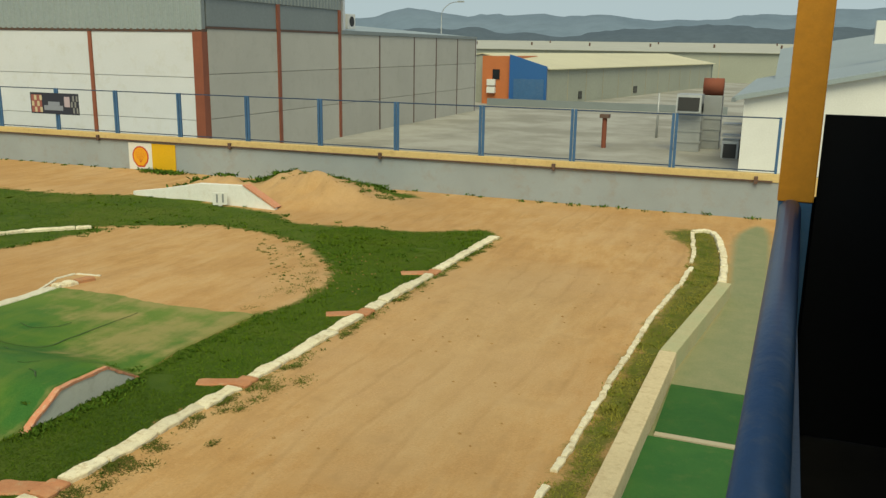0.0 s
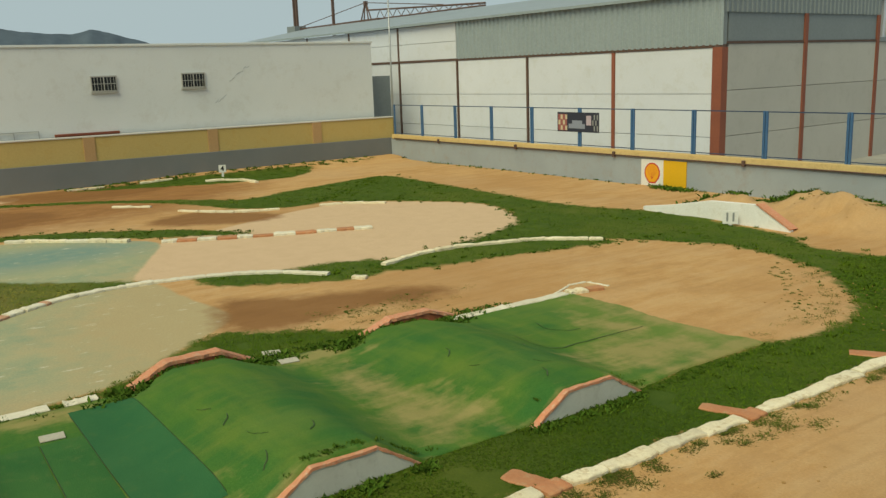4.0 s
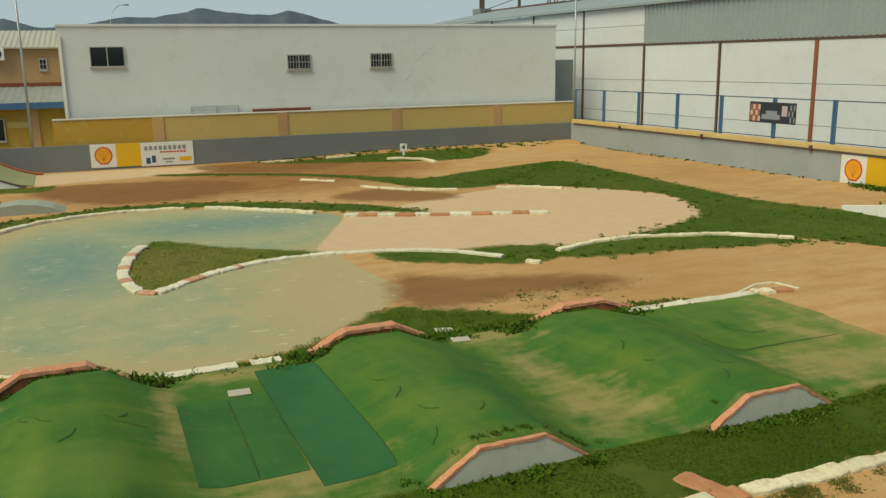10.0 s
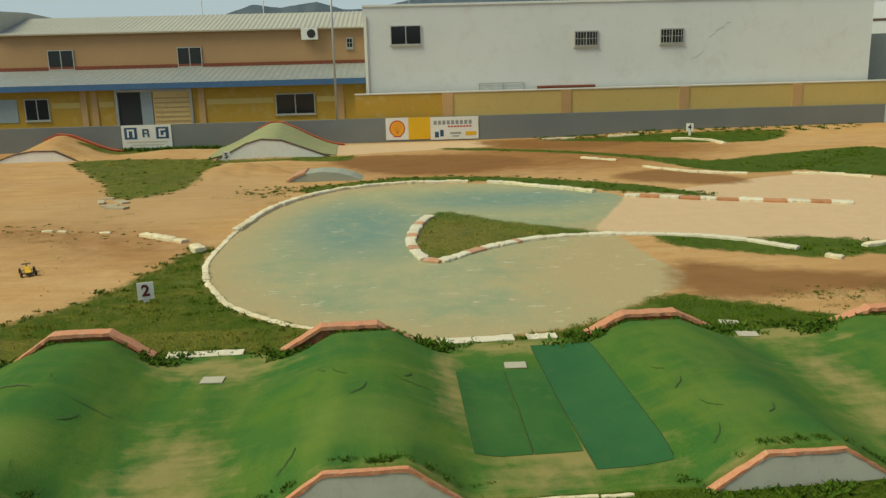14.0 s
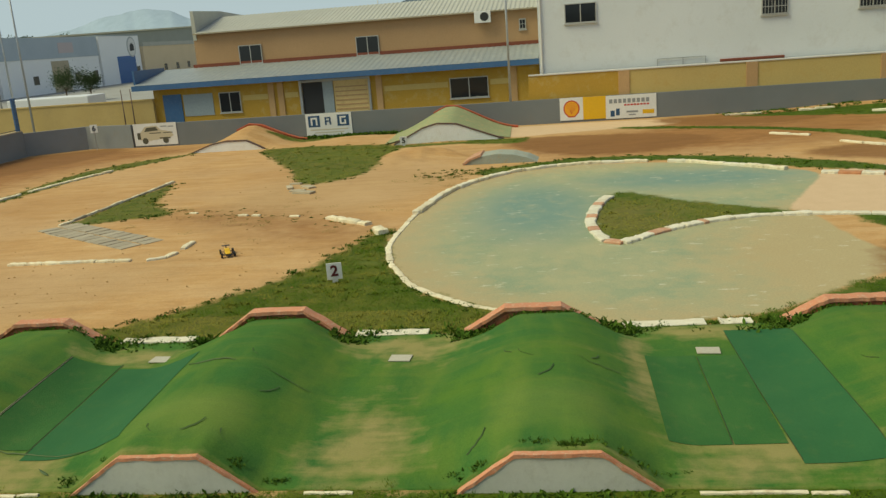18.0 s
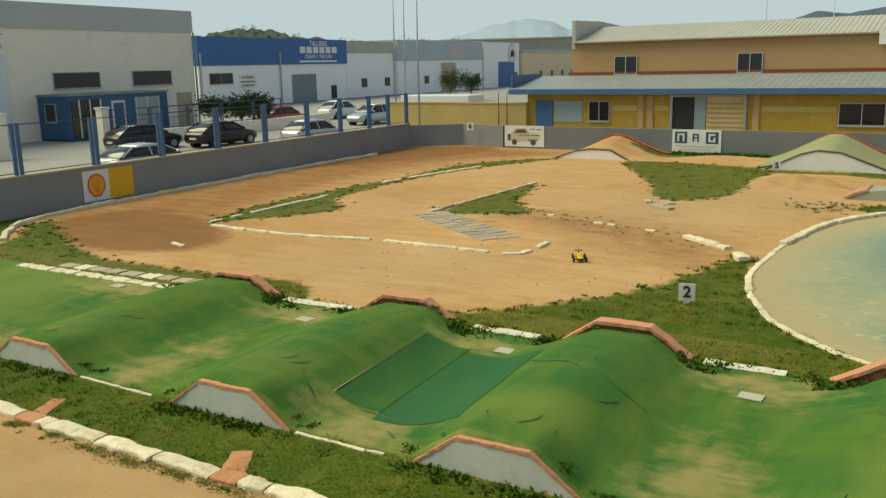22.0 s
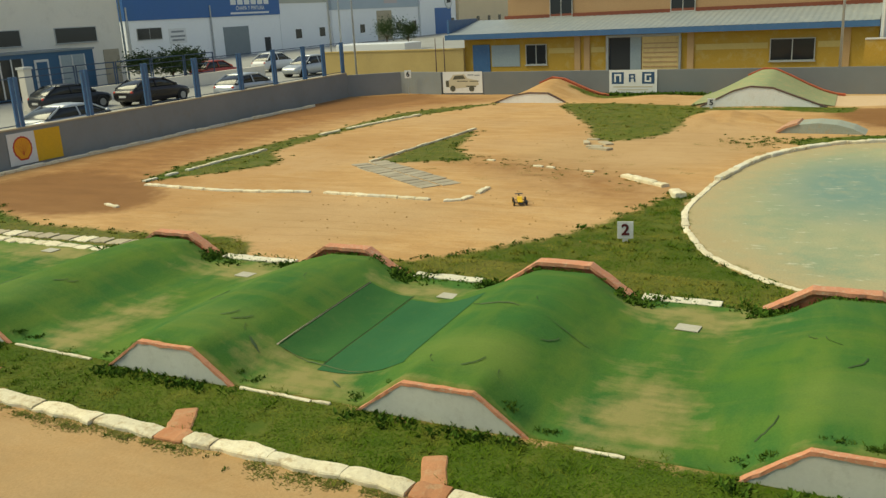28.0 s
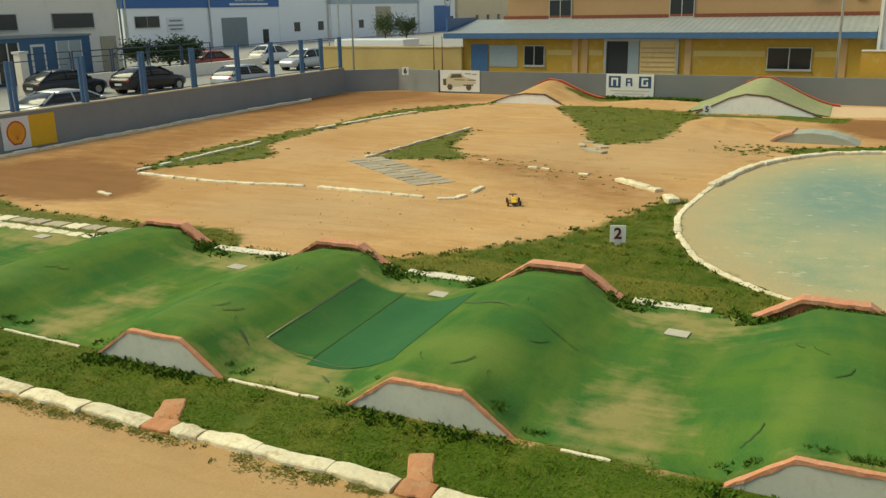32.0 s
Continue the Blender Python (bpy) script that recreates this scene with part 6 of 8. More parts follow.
for i, x in enumerate((-0.98, -0.3, 0.42)):
    if i != 1:
        part("square", Geo().box(x, -0.016, 0.42, x + 0.56, -0.0102, 0.94), M_SIGN_B, arg)
    ink = M_WHITE if i != 1 else M_SIGN_B
    strokes = [[(0.12, 0.5, 0.2, 0.86), (0.36, 0.5, 0.44, 0.86), (0.2, 0.78, 0.36, 0.86)],
               [(0.12, 0.5, 0.2, 0.86), (0.2, 0.79, 0.4, 0.86), (0.2, 0.64, 0.4, 0.7), (0.33, 0.7, 0.41, 0.79), (0.34, 0.5, 0.42, 0.64)],
               [(0.12, 0.5, 0.2, 0.86), (0.2, 0.79, 0.42, 0.86), (0.2, 0.5, 0.42, 0.57), (0.34, 0.57, 0.42, 0.7)]][i]
    for x0, z0, x1, z1 in strokes:
        part("mark", Geo().box(x + x0, -0.022, z0, x + x1, -0.0165, z1), ink, arg)
bars(arg, [(-0.9, 0.26, 0.9, 0.31), (-0.7, 0.13, 0.7, 0.17)], M_BEIGE)
sp = thing("advert_board", "white advert board with a dark drawing of a car", "sign", at=(wall_b_x(-18.1) + 0.02, -18.1, 0.08), turn=turn_b)
part("board", Geo().box(-1.1, -0.01, 0, 1.1, 0.01, 1.05), M_WHITE, sp)
car_ink = plain("olive_brown_print", (0.085, 0.08, 0.05), 0.7)
part("drawing", Geo().extrude([(-0.95, -0.0102, 0.5), (-0.72, -0.0102, 0.66), (-0.5, -0.0102, 0.9), (0.1, -0.0102, 0.93), (0.3, -0.0102, 0.72), (0.82, -0.0102, 0.62), (0.92, -0.0102, 0.42), (0.55, -0.0102, 0.3), (-0.4, -0.0102, 0.22), (-0.9, -0.0102, 0.3)], (0, -0.004, 0)), M_BEIGE, sp, "drawn car body")
part("drawn_window", Geo().extrude([(-0.55, -0.0144, 0.66), (-0.42, -0.0144, 0.85), (0.05, -0.0144, 0.87), (0.18, -0.0144, 0.7)], (0, -0.003, 0)), car_ink, sp)
bars(sp, [(-0.93, 0.3, -0.76, 0.62), (0.4, 0.56, 0.9, 0.6), (-0.3, 0.56, 0.3, 0.6), (0.2, 0.3, 0.75, 0.36)], car_ink)
bars(sp, [(0.3, 0.86, 0.62, 0.91), (0.68, 0.84, 0.96, 0.89)], M_GREY)
for x, z in ((-0.55, 0.22), (0.5, 0.22)):
    part("wheel_mark", Geo().tube((x, -0.019, z), (x, -0.0102, z), 0.15, n=14), car_ink, sp)
banner = thing("fence_banner", "printed banner with red, navy and grey blocks tied to the fence", "banner", at=(-24.82, wall_a_y(-24.82) + 0.04, 1.86), turn=turn_a)
part("cloth", Geo().box(-1.15, -0.008, 0, 1.15, 0.008, 0.78), plain("dark_banner_cloth", (0.025, 0.03, 0.05), 0.7), banner)
bars(banner, [(-1.1, 0.05, -0.6, 0.7)], plain("pale_red_print", (0.30, 0.10, 0.09), 0.7))
bars(banner, [(-0.5, 0.14, 0.4, 0.32), (-0.3, 0.321, 0.25, 0.46)], plain("pale_grey_print", (0.24, 0.27, 0.34), 0.7))
bars(banner, [(0.48, 0.28, 0.74, 0.66)], plain("mauve_print", (0.46, 0.38, 0.44), 0.7))
for i in range(4):
    for j in range(3):
        if (i + j) % 2:
            part("check", Geo().box(0.8 + i * 0.08, -0.016, 0.06 + j * 0.22, 0.87 + i * 0.08, -0.0102, 0.26 + j * 0.22), M_GREY, banner)
            part("check", Geo().box(-1.08 + i * 0.13, -0.022, 0.06 + j * 0.22, -0.97 + i * 0.13, -0.0165, 0.24 + j * 0.22), M_BEIGE, banner)


# ---- radio-controlled buggy ----
buggy = thing("toy_buggy", "yellow and black radio-controlled buggy on the dirt", "toy car", at=(-17.6, -6.7, gz(-17.6, -6.7)), turn=25)
part("chassis", Geo().box(-0.2, -0.06, 0.045, 0.2, 0.06, 0.065), M_BLACK, buggy, bevel=0.008)
part("body", Geo().extrude([(-0.16, -0.055, 0.066), (0.19, -0.055, 0.066), (0.2, -0.055, 0.085), (0.07, -0.055, 0.11), (0.02, -0.055, 0.155), (-0.07, -0.055, 0.155), (-0.16, -0.055, 0.11)], (0, 0.11, 0)), M_SIGN_Y, buggy, "yellow printed body shell", bevel=0.012)
part("window", Geo().extrude([(-0.05, -0.057, 0.115), (0.035, -0.057, 0.115), (0.015, -0.057, 0.145), (-0.05, -0.057, 0.145)], (0, 0.114, 0)), M_BLACK, buggy)
part("wing", Geo().box(-0.26, -0.085, 0.175, -0.17, 0.085, 0.183), M_BLACK, buggy, bevel=0.003)
part("wing_mount", Geo().box(-0.2, -0.01, 0.1, -0.185, 0.01, 0.175), M_BLACK, buggy)
part("bumper", Geo().box(0.2, -0.05, 0.04, 0.25, 0.05, 0.055), M_BLACK, buggy, bevel=0.006)
for x in (-0.165, 0.165):
    for s in (-1, 1):
        w = part("wheel", Geo().tube((x, s * 0.115, 0.057), (x, s * 0.158, 0.057), 0.034, n=14), M_SIGN_Y, buggy)
        part("tyre", Geo().tube((x, s * 0.112, 0.057), (x, s * 0.152, 0.057), 0.057, n=16), M_RUBBER, w)
        part("arm", Geo().tube((x, s * 0.05, 0.055), (x, s * 0.112, 0.057), 0.008, n=6), M_BLACK, buggy)


# ---- grass and weeds ----
def scatter(rings, per_area, seed):
    rng = np.random.RandomState(seed)
    out = []
    for ring in rings:
        sm = spline(ring, True, 5)
        xs, ys = [p[0] for p in sm], [p[1] for p in sm]
        area = (max(xs) - min(xs)) * (max(ys) - min(ys))
        n = int(area * per_area)
        x, y = rng.uniform(min(xs) - 0.1, max(xs) + 0.1, n), rng.uniform(min(ys) - 0.1, max(ys) + 0.1, n)
        d = ring_distance(x, y, sm)
        keep = (d > -0.14 + 0.26 * noise2(x, y, 1.7, 21) + 0.24 * (noise2(x, y, 5.5, 24) - 0.5)) & (noise2(x, y, 0.9, 22) * 0.6 + noise2(x, y, 3.1, 23) * 0.4 > 0.2)
        out.append(np.stack([x[keep], y[keep]], 1))
    return np.concatenate(out)


def blades(name, pts, height, width, material, label, seed, lean=2.4):
    rng = np.random.RandomState(seed)
    n = len(pts)
    z = ground_height(pts[:, 0], pts[:, 1])
    a = rng.uniform(0, 2 * np.pi, n)
    h = height * rng.uniform(0.3, 1.2, n)
    ln = height * lean * rng.uniform(0.6, 1.4, n)
    w = width * rng.uniform(0.6, 1.3, n)
    base = np.stack([pts[:, 0], pts[:, 1], z - 0.004], 1)
    side = np.stack([np.sin(a) * w, -np.cos(a) * w, 0 * a], 1)
    tip = base + np.stack([np.cos(a) * ln, np.sin(a) * ln, h], 1)
    v = np.stack([base + side, tip, base - side], 1).reshape(-1, 3)
    me = bpy.data.meshes.new(name)
    me.vertices.add(3 * n)
    me.vertices.foreach_set("co", v.ravel())
    me.loops.add(3 * n)
    me.loops.foreach_set("vertex_index", np.arange(3 * n))
    me.polygons.add(n)
    me.polygons.foreach_set("loop_start", np.arange(0, 3 * n, 3))
    me.update(calc_edges=True)
    at = me.attributes.new("dry", "FLOAT", "POINT")
    at.data.foreach_set("value", np.repeat(dryness(pts[:, 0], pts[:, 1]), 3).astype(np.float32))
    me.materials.append(material)
    return tagged(new(name, me), label, "grass", kind="stuff")


near = [GRASS[0], GRASS[8], GRASS[7], GRASS[16], GRASS[15]]
far = [r for r in GRASS if r not in near]
blades("grass_near", scatter(near, 2600, 31), 0.020, 0.0085, M_GRASS, "short green grass beside the near kerb", 32)
blades("grass_far", scatter(far, 520, 33), 0.020, 0.016, M_GRASS, "short green grass between the track lanes", 34)


def clump_points(rings, per_area, seed):
    """Centres of thicker clumps, each spread into a handful of blade roots."""
    rng = np.random.RandomState(seed)
    mid = scatter(rings, per_area, seed)
    mid = mid[noise2(mid[:, 0], mid[:, 1], 1.1, 52) > 0.42]
    n = rng.randint(10, 34, len(mid))
    spread = rng.uniform(0.025, 0.085, len(mid))
    p = np.repeat(mid, n, 0)
    return p + rng.normal(0, 1, p.shape) * np.repeat(spread, n)[:, None]


blades("grass_clumps", clump_points(near, 14, 91), 0.05, 0.009, M_GRASS, "thicker clumps of grass in the near strips", 92, 1.0)
blades("grass_clumps_far", clump_points(far, 1.8, 93), 0.05, 0.016, M_GRASS, "thicker clumps of grass between the lanes", 94, 1.0)


def edge_tufts():
    """Flat ragged tufts creeping out of the kerb onto the dirt of the straight."""
    rng = np.random.RandomState(61)
    pts = []
    for i in range(160):
        y = rng.uniform(-20, 19) if i < 128 else rng.uniform(4.0, 10.5)
        d = 0.13 + abs(rng.normal(0, 0.08 if i < 128 else 0.24))
        n = rng.randint(60, 190)
        r = rng.uniform(0.03, 0.085)
        pts.append(np.stack([straight_x(y) + d + rng.normal(0, r, n), y + rng.normal(0, r * 1.4, n)], 1))
    for cx, cy, sx, sy, k in ((-13.57, 8.2, 0.3, 1.0, 26), (-21.6, -7.0, 1.2, 2.2, 30), (-13.0, -11.6, 0.4, 0.7, 16), (-26.4, -3.0, 0.6, 0.8, 20)):
        for i in range(k):
            n = rng.randint(20, 70)
            a, b = rng.normal(cx, sx), rng.normal(cy, sy)
            if ring_distance(np.array([a]), np.array([b]), POOL)[0] < -0.3:
                pts.append(np.stack([a + rng.normal(0, 0.1, n), b + rng.normal(0, 0.13, n)], 1))
    for i in range(34):                            # inner edge of the grass round the dirt loop
        t = rng.rand()
        n = rng.randint(12, 40)
        a, b = np.interp(t, [0, 0.4, 0.7, 1], [-7.67, -7.72, -8.37, -9.57]) - abs(rng.normal(0, 0.16)), np.interp(t, [0, 0.4, 0.7, 1], [12.2, 14.2, 15.5, 16.6]) - abs(rng.normal(0, 0.08))
        pts.append(np.stack([a + rng.normal(0, 0.06, n), b + rng.normal(0, 0.09, n)], 1))
    return np.concatenate(pts)


blades("grass_tufts", edge_tufts(), 0.022, 0.009, M_TUFT, "ragged olive grass tufts at the edge of the dirt", 62)


def weeds(name, spots, label, seed, size=0.062):
    """Leafy clumps: small bent leaves round each spot."""
    rng = np.random.RandomState(seed)
    vs, fs = [], []
    for x, y, s, zz in spots:
        for k in range(rng.randint(14, 26)):
            a, r = rng.uniform(0, 6.283), rng.uniform(0, 0.16) * s
            px, py = x + r * math.cos(a), y + r * math.sin(a)
            h, w = size * s * rng.uniform(0.4, 1.3), size * s * rng.uniform(0.22, 0.42)
            b = rng.uniform(0, 6.283)
            ux, uy = math.cos(b) * w, math.sin(b) * w
            ox, oy = rng.uniform(-1.3, 1.3) * h, rng.uniform(-1.3, 1.3) * h
            n = len(vs)
            vs += [(px, py, zz - 0.01), (px + ux + ox * 0.5, py + uy + oy * 0.5, zz + h * 0.55), (px + ox, py + oy, zz + h), (px - ux + ox * 0.5, py - uy + oy * 0.5, zz + h * 0.55)]
            fs.append((n, n + 1, n + 2, n + 3))
    me = bpy.data.meshes.new(name)
    me.from_pydata(vs, [], fs)
    me.materials.append(M_WEED)
    return tagged(new(name, me), label, "weeds", kind="stuff")


wr = random.Random(77)
spots = []


def add_weed(x, y, s, lift=None):
    if ring_distance(np.array([x]), np.array([y]), POOL)[0] > -0.1:
        return
    spots.append((x, y, s, gz(x, y) if lift is None else lift))


for y in MOGULS:                                   # along the foot of the near plates
    for i in range(32):
        add_weed(front_x(y) + wr.uniform(0.03, 0.22), y + wr.uniform(-1.05, 1.05), wr.uniform(0.5, 1.05), 0.0)
    for i in range(16 if y in MOGULS[3:5] else 0):
        t = wr.gauss(0, 0.25)
        add_weed(front_x(y) - wr.uniform(0.12, 0.22), y + t, wr.uniform(0.25, 0.55), carpet_z(front_x(y) - 0.2, y + t))
    for i in range(14):
        t = wr.choice((-1, 1)) * wr.uniform(0.6, 1.25)
        add_weed(front_x(y) - wr.uniform(0.14, 0.3), y + t, wr.uniform(0.3, 0.6), carpet_z(front_x(y) - 0.2, y + t))
for y in MOGULS:                                   # thick growth at the feet of the far plates
    for s in (-1, 1):
        for i in range(34):
            yy = y + s * (0.75 + abs(wr.gauss(0, 0.35)))
            add_weed(back_x(yy) + wr.uniform(0.1, 0.55), yy, wr.uniform(0.6, 1.3), carpet_z(back_x(yy) + 0.3, yy) - 0.02)
    for i in range(22):
        yy = y + wr.uniform(-0.6, 0.6)
        add_weed(back_x(yy) + wr.uniform(0.12, 0.3), yy, wr.uniform(0.3, 0.7), carpet_z(back_x(yy) + 0.25, yy) - 0.02)
for y in [m + d for m in MOGULS for d in (1.15, 1.5, 1.9, 2.3)]:
    for i in range(8):
        yy = y + wr.uniform(-0.25, 0.25)
        add_weed(back_x(yy) + wr.uniform(-0.15, 0.4), yy, wr.uniform(0.4, 0.9), 0.0)
for i in range(150):                               # grass hanging over the kerb of the straight
    y = wr.uniform(-20, 19.5)
    add_weed(straight_x(y) - 0.11 + wr.gauss(0, 0.03), y, wr.uniform(0.15, 0.35), 0.035)
for i in range(130):                               # ragged line between the end of the carpet and the grass
    y = wr.uniform(8.8, 12.1)
    add_weed(front_x(y) - 0.02 + wr.gauss(0, 0.07), y, wr.uniform(0.15, 0.45))
for i in range(220):                               # ragged edge of the straight
    y = wr.uniform(-20, 19.5)
    add_weed(straight_x(y) + 0.12 + abs(wr.gauss(0, 0.1)), y, wr.uniform(0.15, 0.4))
for x in np.arange(-37, 0, 0.55):                  # foot of the far wall
    if wr.random() < 0.75:
        add_weed(x + wr.uniform(-0.2, 0.2), wall_a_y(x) - wr.uniform(0.06, 0.4), wr.uniform(0.5, 1.5))
for i in range(30):
    add_weed(wr.uniform(-19.0, -20.8), wall_a_y(-19.9) - wr.uniform(0.1, 0.6), wr.uniform(0.8, 1.9))
for i in range(140):
    y = wr.uniform(8, 23)
    add_weed(wall_b_x(y) + wr.uniform(0.05, 1.2), y, wr.uniform(0.6, 1.3))
for ring in (GRASS[1], GRASS[2], GRASS[7], GRASS[9], GRASS[10], GRASS[12], GRASS[11], GRASS[14]):
    for x, y in spline(ring, True, 5):
        for k in range(2):
            add_weed(x + wr.gauss(0, 0.16), y + wr.gauss(0, 0.16), wr.uniform(0.3, 0.8))
for i in range(70):                                # dark tufts strewn on the dirt
    t = wr.random()
    add_weed(lerp(-23.0, -20.2, t) + wr.gauss(0, 0.35), lerp(-10, -4.2, t) + wr.gauss(0, 0.3), wr.uniform(0.15, 0.45))
for i in range(40):
    add_weed(-13.57 + wr.gauss(0, 0.35), wr.uniform(7.0, 9.6), wr.uniform(0.15, 0.38))
for i in range(80):
    t = wr.random()
    add_weed(lerp(-7.67, -10.67, t) - abs(wr.gauss(0, 0.25)), lerp(13.9, 17.2, t) - abs(wr.gauss(0, 0.2)), wr.uniform(0.12, 0.35))
for i in range(200):
    t = wr.random()
    add_weed(lerp(-16.97, -10.57, t), lerp(21.9, 23.8, smooth01(t * 1.3).item()) + wr.gauss(0, 0.25), wr.uniform(0.8, 2.0))
for i in range(130):                               # crest of the dirt ramp by the far wall
    x = wr.uniform(-15.0, -9.8)
    add_weed(x, wr.gauss(22.8, 0.3), wr.uniform(0.3, 1.1))
for i in range(90):                                # strip of weeds under the sign by the building wall
    y = wr.uniform(-10.6, -6.0)
    add_weed(wall_b_x(y) + wr.uniform(0.1, 0.75), y, wr.uniform(1.0, 2.4))
for i in range(60):
    add_weed(wr.gauss(-26.8, 0.6), wr.gauss(-2.6, 0.7), wr.uniform(0.3, 0.7))
weeds("weeds", spots, "dark leafy weeds along kerbs, plates and walls", 5)


def litter_stones():
    """Small stones and clods strewn on the dirt."""
    rng = np.random.RandomState(3)
    vs, fs = [], []
    spots2 = [(rng.uniform(-5.3, -1.3), rng.uniform(4, 22)) for i in range(110)] + [(rng.uniform(-19, -13.5), rng.uniform(-15, -4.5)) for i in range(120)] + [(rng.normal(-7.8, 0.6), rng.uniform(13.5, 17)) for i in range(90)] + [(rng.uniform(-35, -20), rng.uniform(-22, -7)) for i in range(120)] + [(rng.uniform(-35, -28), rng.uniform(-2, 16)) for i in range(90)] + [(rng.normal(-12, 1.5), rng.normal(22.4, 0.6)) for i in range(60)]
    for x, y in spots2:
        s = rng.uniform(0.008, 0.026)
        z = gz(x, y)
        n = len(vs)
        vs += [(x + s * rng.uniform(0.8, 1.6), y, z + s * 0.2), (x, y + s * rng.uniform(0.7, 1.4), z + s * 0.2), (x - s * rng.uniform(0.8, 1.5), y, z + s * 0.2), (x, y - s, z + s * 0.2), (x, y, z + s * rng.uniform(0.6, 1.0)), (x, y, z - s)]
        fs += [(n + i, n + (i + 1) % 4, n + 4) for i in range(4)] + [(n + (i + 1) % 4, n + i, n + 5) for i in range(4)]
    me = bpy.data.meshes.new("pebbles")
    me.from_pydata(vs, [], fs)
    me.materials.append(M_CLOD)
    tagged(new("pebbles", me), "small stones and clods strewn on the dirt", "stones", kind="stuff")


litter_stones()


# ---- buildings ----
def building(name, label, category, at=(0, 0, 0), turn=0.0, group=""):
    return thing(name, label, category, group, at, turn)


def corrugated(w, h, depth=0.035, pitch=0.28):
    """A ribbed sheet in the x-z plane facing -y, from 0 to w and 0 to h."""
    vs, fs = [], []
    n = int(w / pitch)
    prof = []
    for i in range(n):
        x = i * w / n
        p = w / n
        prof += [(x, 0), (x + p * 0.35, 0), (x + p * 0.5, -depth), (x + p * 0.85, -depth)]
    prof.append((w, 0))
    for x, y in prof:
        vs += [(x, y, 0), (x, y, h)]
    fs = [(2 * i, 2 * i + 2, 2 * i + 3, 2 * i + 1) for i in range(len(prof) - 1)]
    return vs, fs


def sheet(origin, along, up, w, h, depth=0.035, pitch=0.28):
    """The ribbed sheet laid along one direction and up another, as a Geo in the parent's space."""
    vs, fs = corrugated(w, h, depth, pitch)
    a, u = Vector(along).normalized(), Vector(up).normalized()
    n = a.cross(u)
    return Geo().add([Vector(origin) + a * x + n * (-y) + u * z for x, y, z in vs], fs)


def window(parent, at, turn, w, h, panes=2, grille=False, name="window", dark=M_GLASS):
    """A window set in a wall: frame, sill and panes, facing its local -y."""
    g = Geo()
    t = 0.04
    for a in ((0, -0.05, 0, w, 0.03, t), (0, -0.05, h - t, w, 0.03, h), (0, -0.05, t, t, 0.03, h - t), (w - t, -0.05, t, w, 0.03, h - t)):
        g.box(*a)
    for i in range(1, panes):
        g.box(w * i / panes - t / 2, -0.045, t, w * i / panes + t / 2, 0.02, h - t)
    me = g.mesh("window_frame", M_WINFRAME)
    win = new(name, me)
    win.parent = parent
    win.matrix_basis = pose(*at, 0, 0, turn)
    for i in range(panes):
        part("pane", Geo().box(w * i / panes + t / 2, -0.02, t / 2, w * (i + 1) / panes - t / 2, -0.005, h - t / 2), dark, win)
    part("sill", Geo().box(-0.04, -0.09, -0.05, w + 0.04, 0.02, -0.005), M_WINFRAME, win)
    if grille:
        n = int(w / 0.13)
        gg = Geo()
        for i in range(1, n):
            gg.box(w * i / n - 0.008, -0.1, 0, w * i / n + 0.008, -0.085, h)
        for z in (0.05, h / 2, h - 0.05):
            gg.box(0, -0.104, z - 0.012, w, -0.09, z + 0.012)
        part("grille", gg, M_GRILLE, win, "pale iron window grille")
    return win


# warehouse behind the far fence; its near face runs along the fence, its side face away from it
WH_X, WH_Y = -20.03, 27.45
wh = building("warehouse", "cream panelled warehouse with red-brown columns and grey cladding", "building", (WH_X, WH_Y, 0), 1.2)
BAY, SIDE = 5.3, [5.2, 5.75]
for b in range(8):
    x1, x0 = -BAY * b, -BAY * (b + 1)
    for k, (z0, z1) in enumerate(((0, 1.62), (1.64, 3.24), (3.26, 4.93))):
        part("wall_panel", Geo().box(x0 + 0.09, 0, z0, x1 - 0.09 - (0.34 if b == 0 else 0), 0.2, z1), M_CREAMPANEL, wh)
    cw = 0.08 if b == 0 else 0.055
    part("column", Geo().box(x0 - cw, -0.05, 0, x0 + cw, 0.2, 6.85 if b >= 3 else 4.93), M_BROWN if b >= 1 else M_RUST, wh, "brown steel column")
    if b >= 3:
        for z0, z1 in ((5.06, 5.92), (5.94, 6.85)):
            part("wall_panel", Geo().box(x0 + 0.06, 0, z0, x1 - 0.06, 0.2, z1), M_CREAMPANEL, wh)
part("column", Geo().box(-0.42, -0.06, 0, 0.0, 0.3, 4.95), M_RUST, wh, "broad red-brown corner column")
part("girt", Geo().box(-BAY * 8, -0.03, 4.94, 0, 0.2, 5.05), M_BROWN, wh)
part("cladding", sheet((-BAY * 3, -0.02, 5.02), (1, 0, 0), (0, 0, 1), BAY * 3, 1.85, 0.05, 0.3), M_SHEET, wh, "grey ribbed sheet cladding")
part("cladding_back", Geo().box(-BAY * 3, 0.0, 5.055, 0, 0.2, 6.85), M_SHEET_DK, wh)
# side face: panels and cladding toned darker than the front for shade
y = 0.2
for i, d in enumerate(SIDE):
    for z0, z1 in ((0, 1.66), (1.68, 3.36), (3.38, 5.06)):
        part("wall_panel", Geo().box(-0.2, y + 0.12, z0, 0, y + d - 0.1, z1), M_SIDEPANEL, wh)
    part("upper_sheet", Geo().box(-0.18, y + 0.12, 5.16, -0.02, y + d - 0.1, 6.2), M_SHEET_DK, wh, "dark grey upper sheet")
    part("column", Geo().box(-0.2, y + d - 0.1, 0, 0.06, y + d + 0.12, 6.2), M_RUST, wh)
    y += d
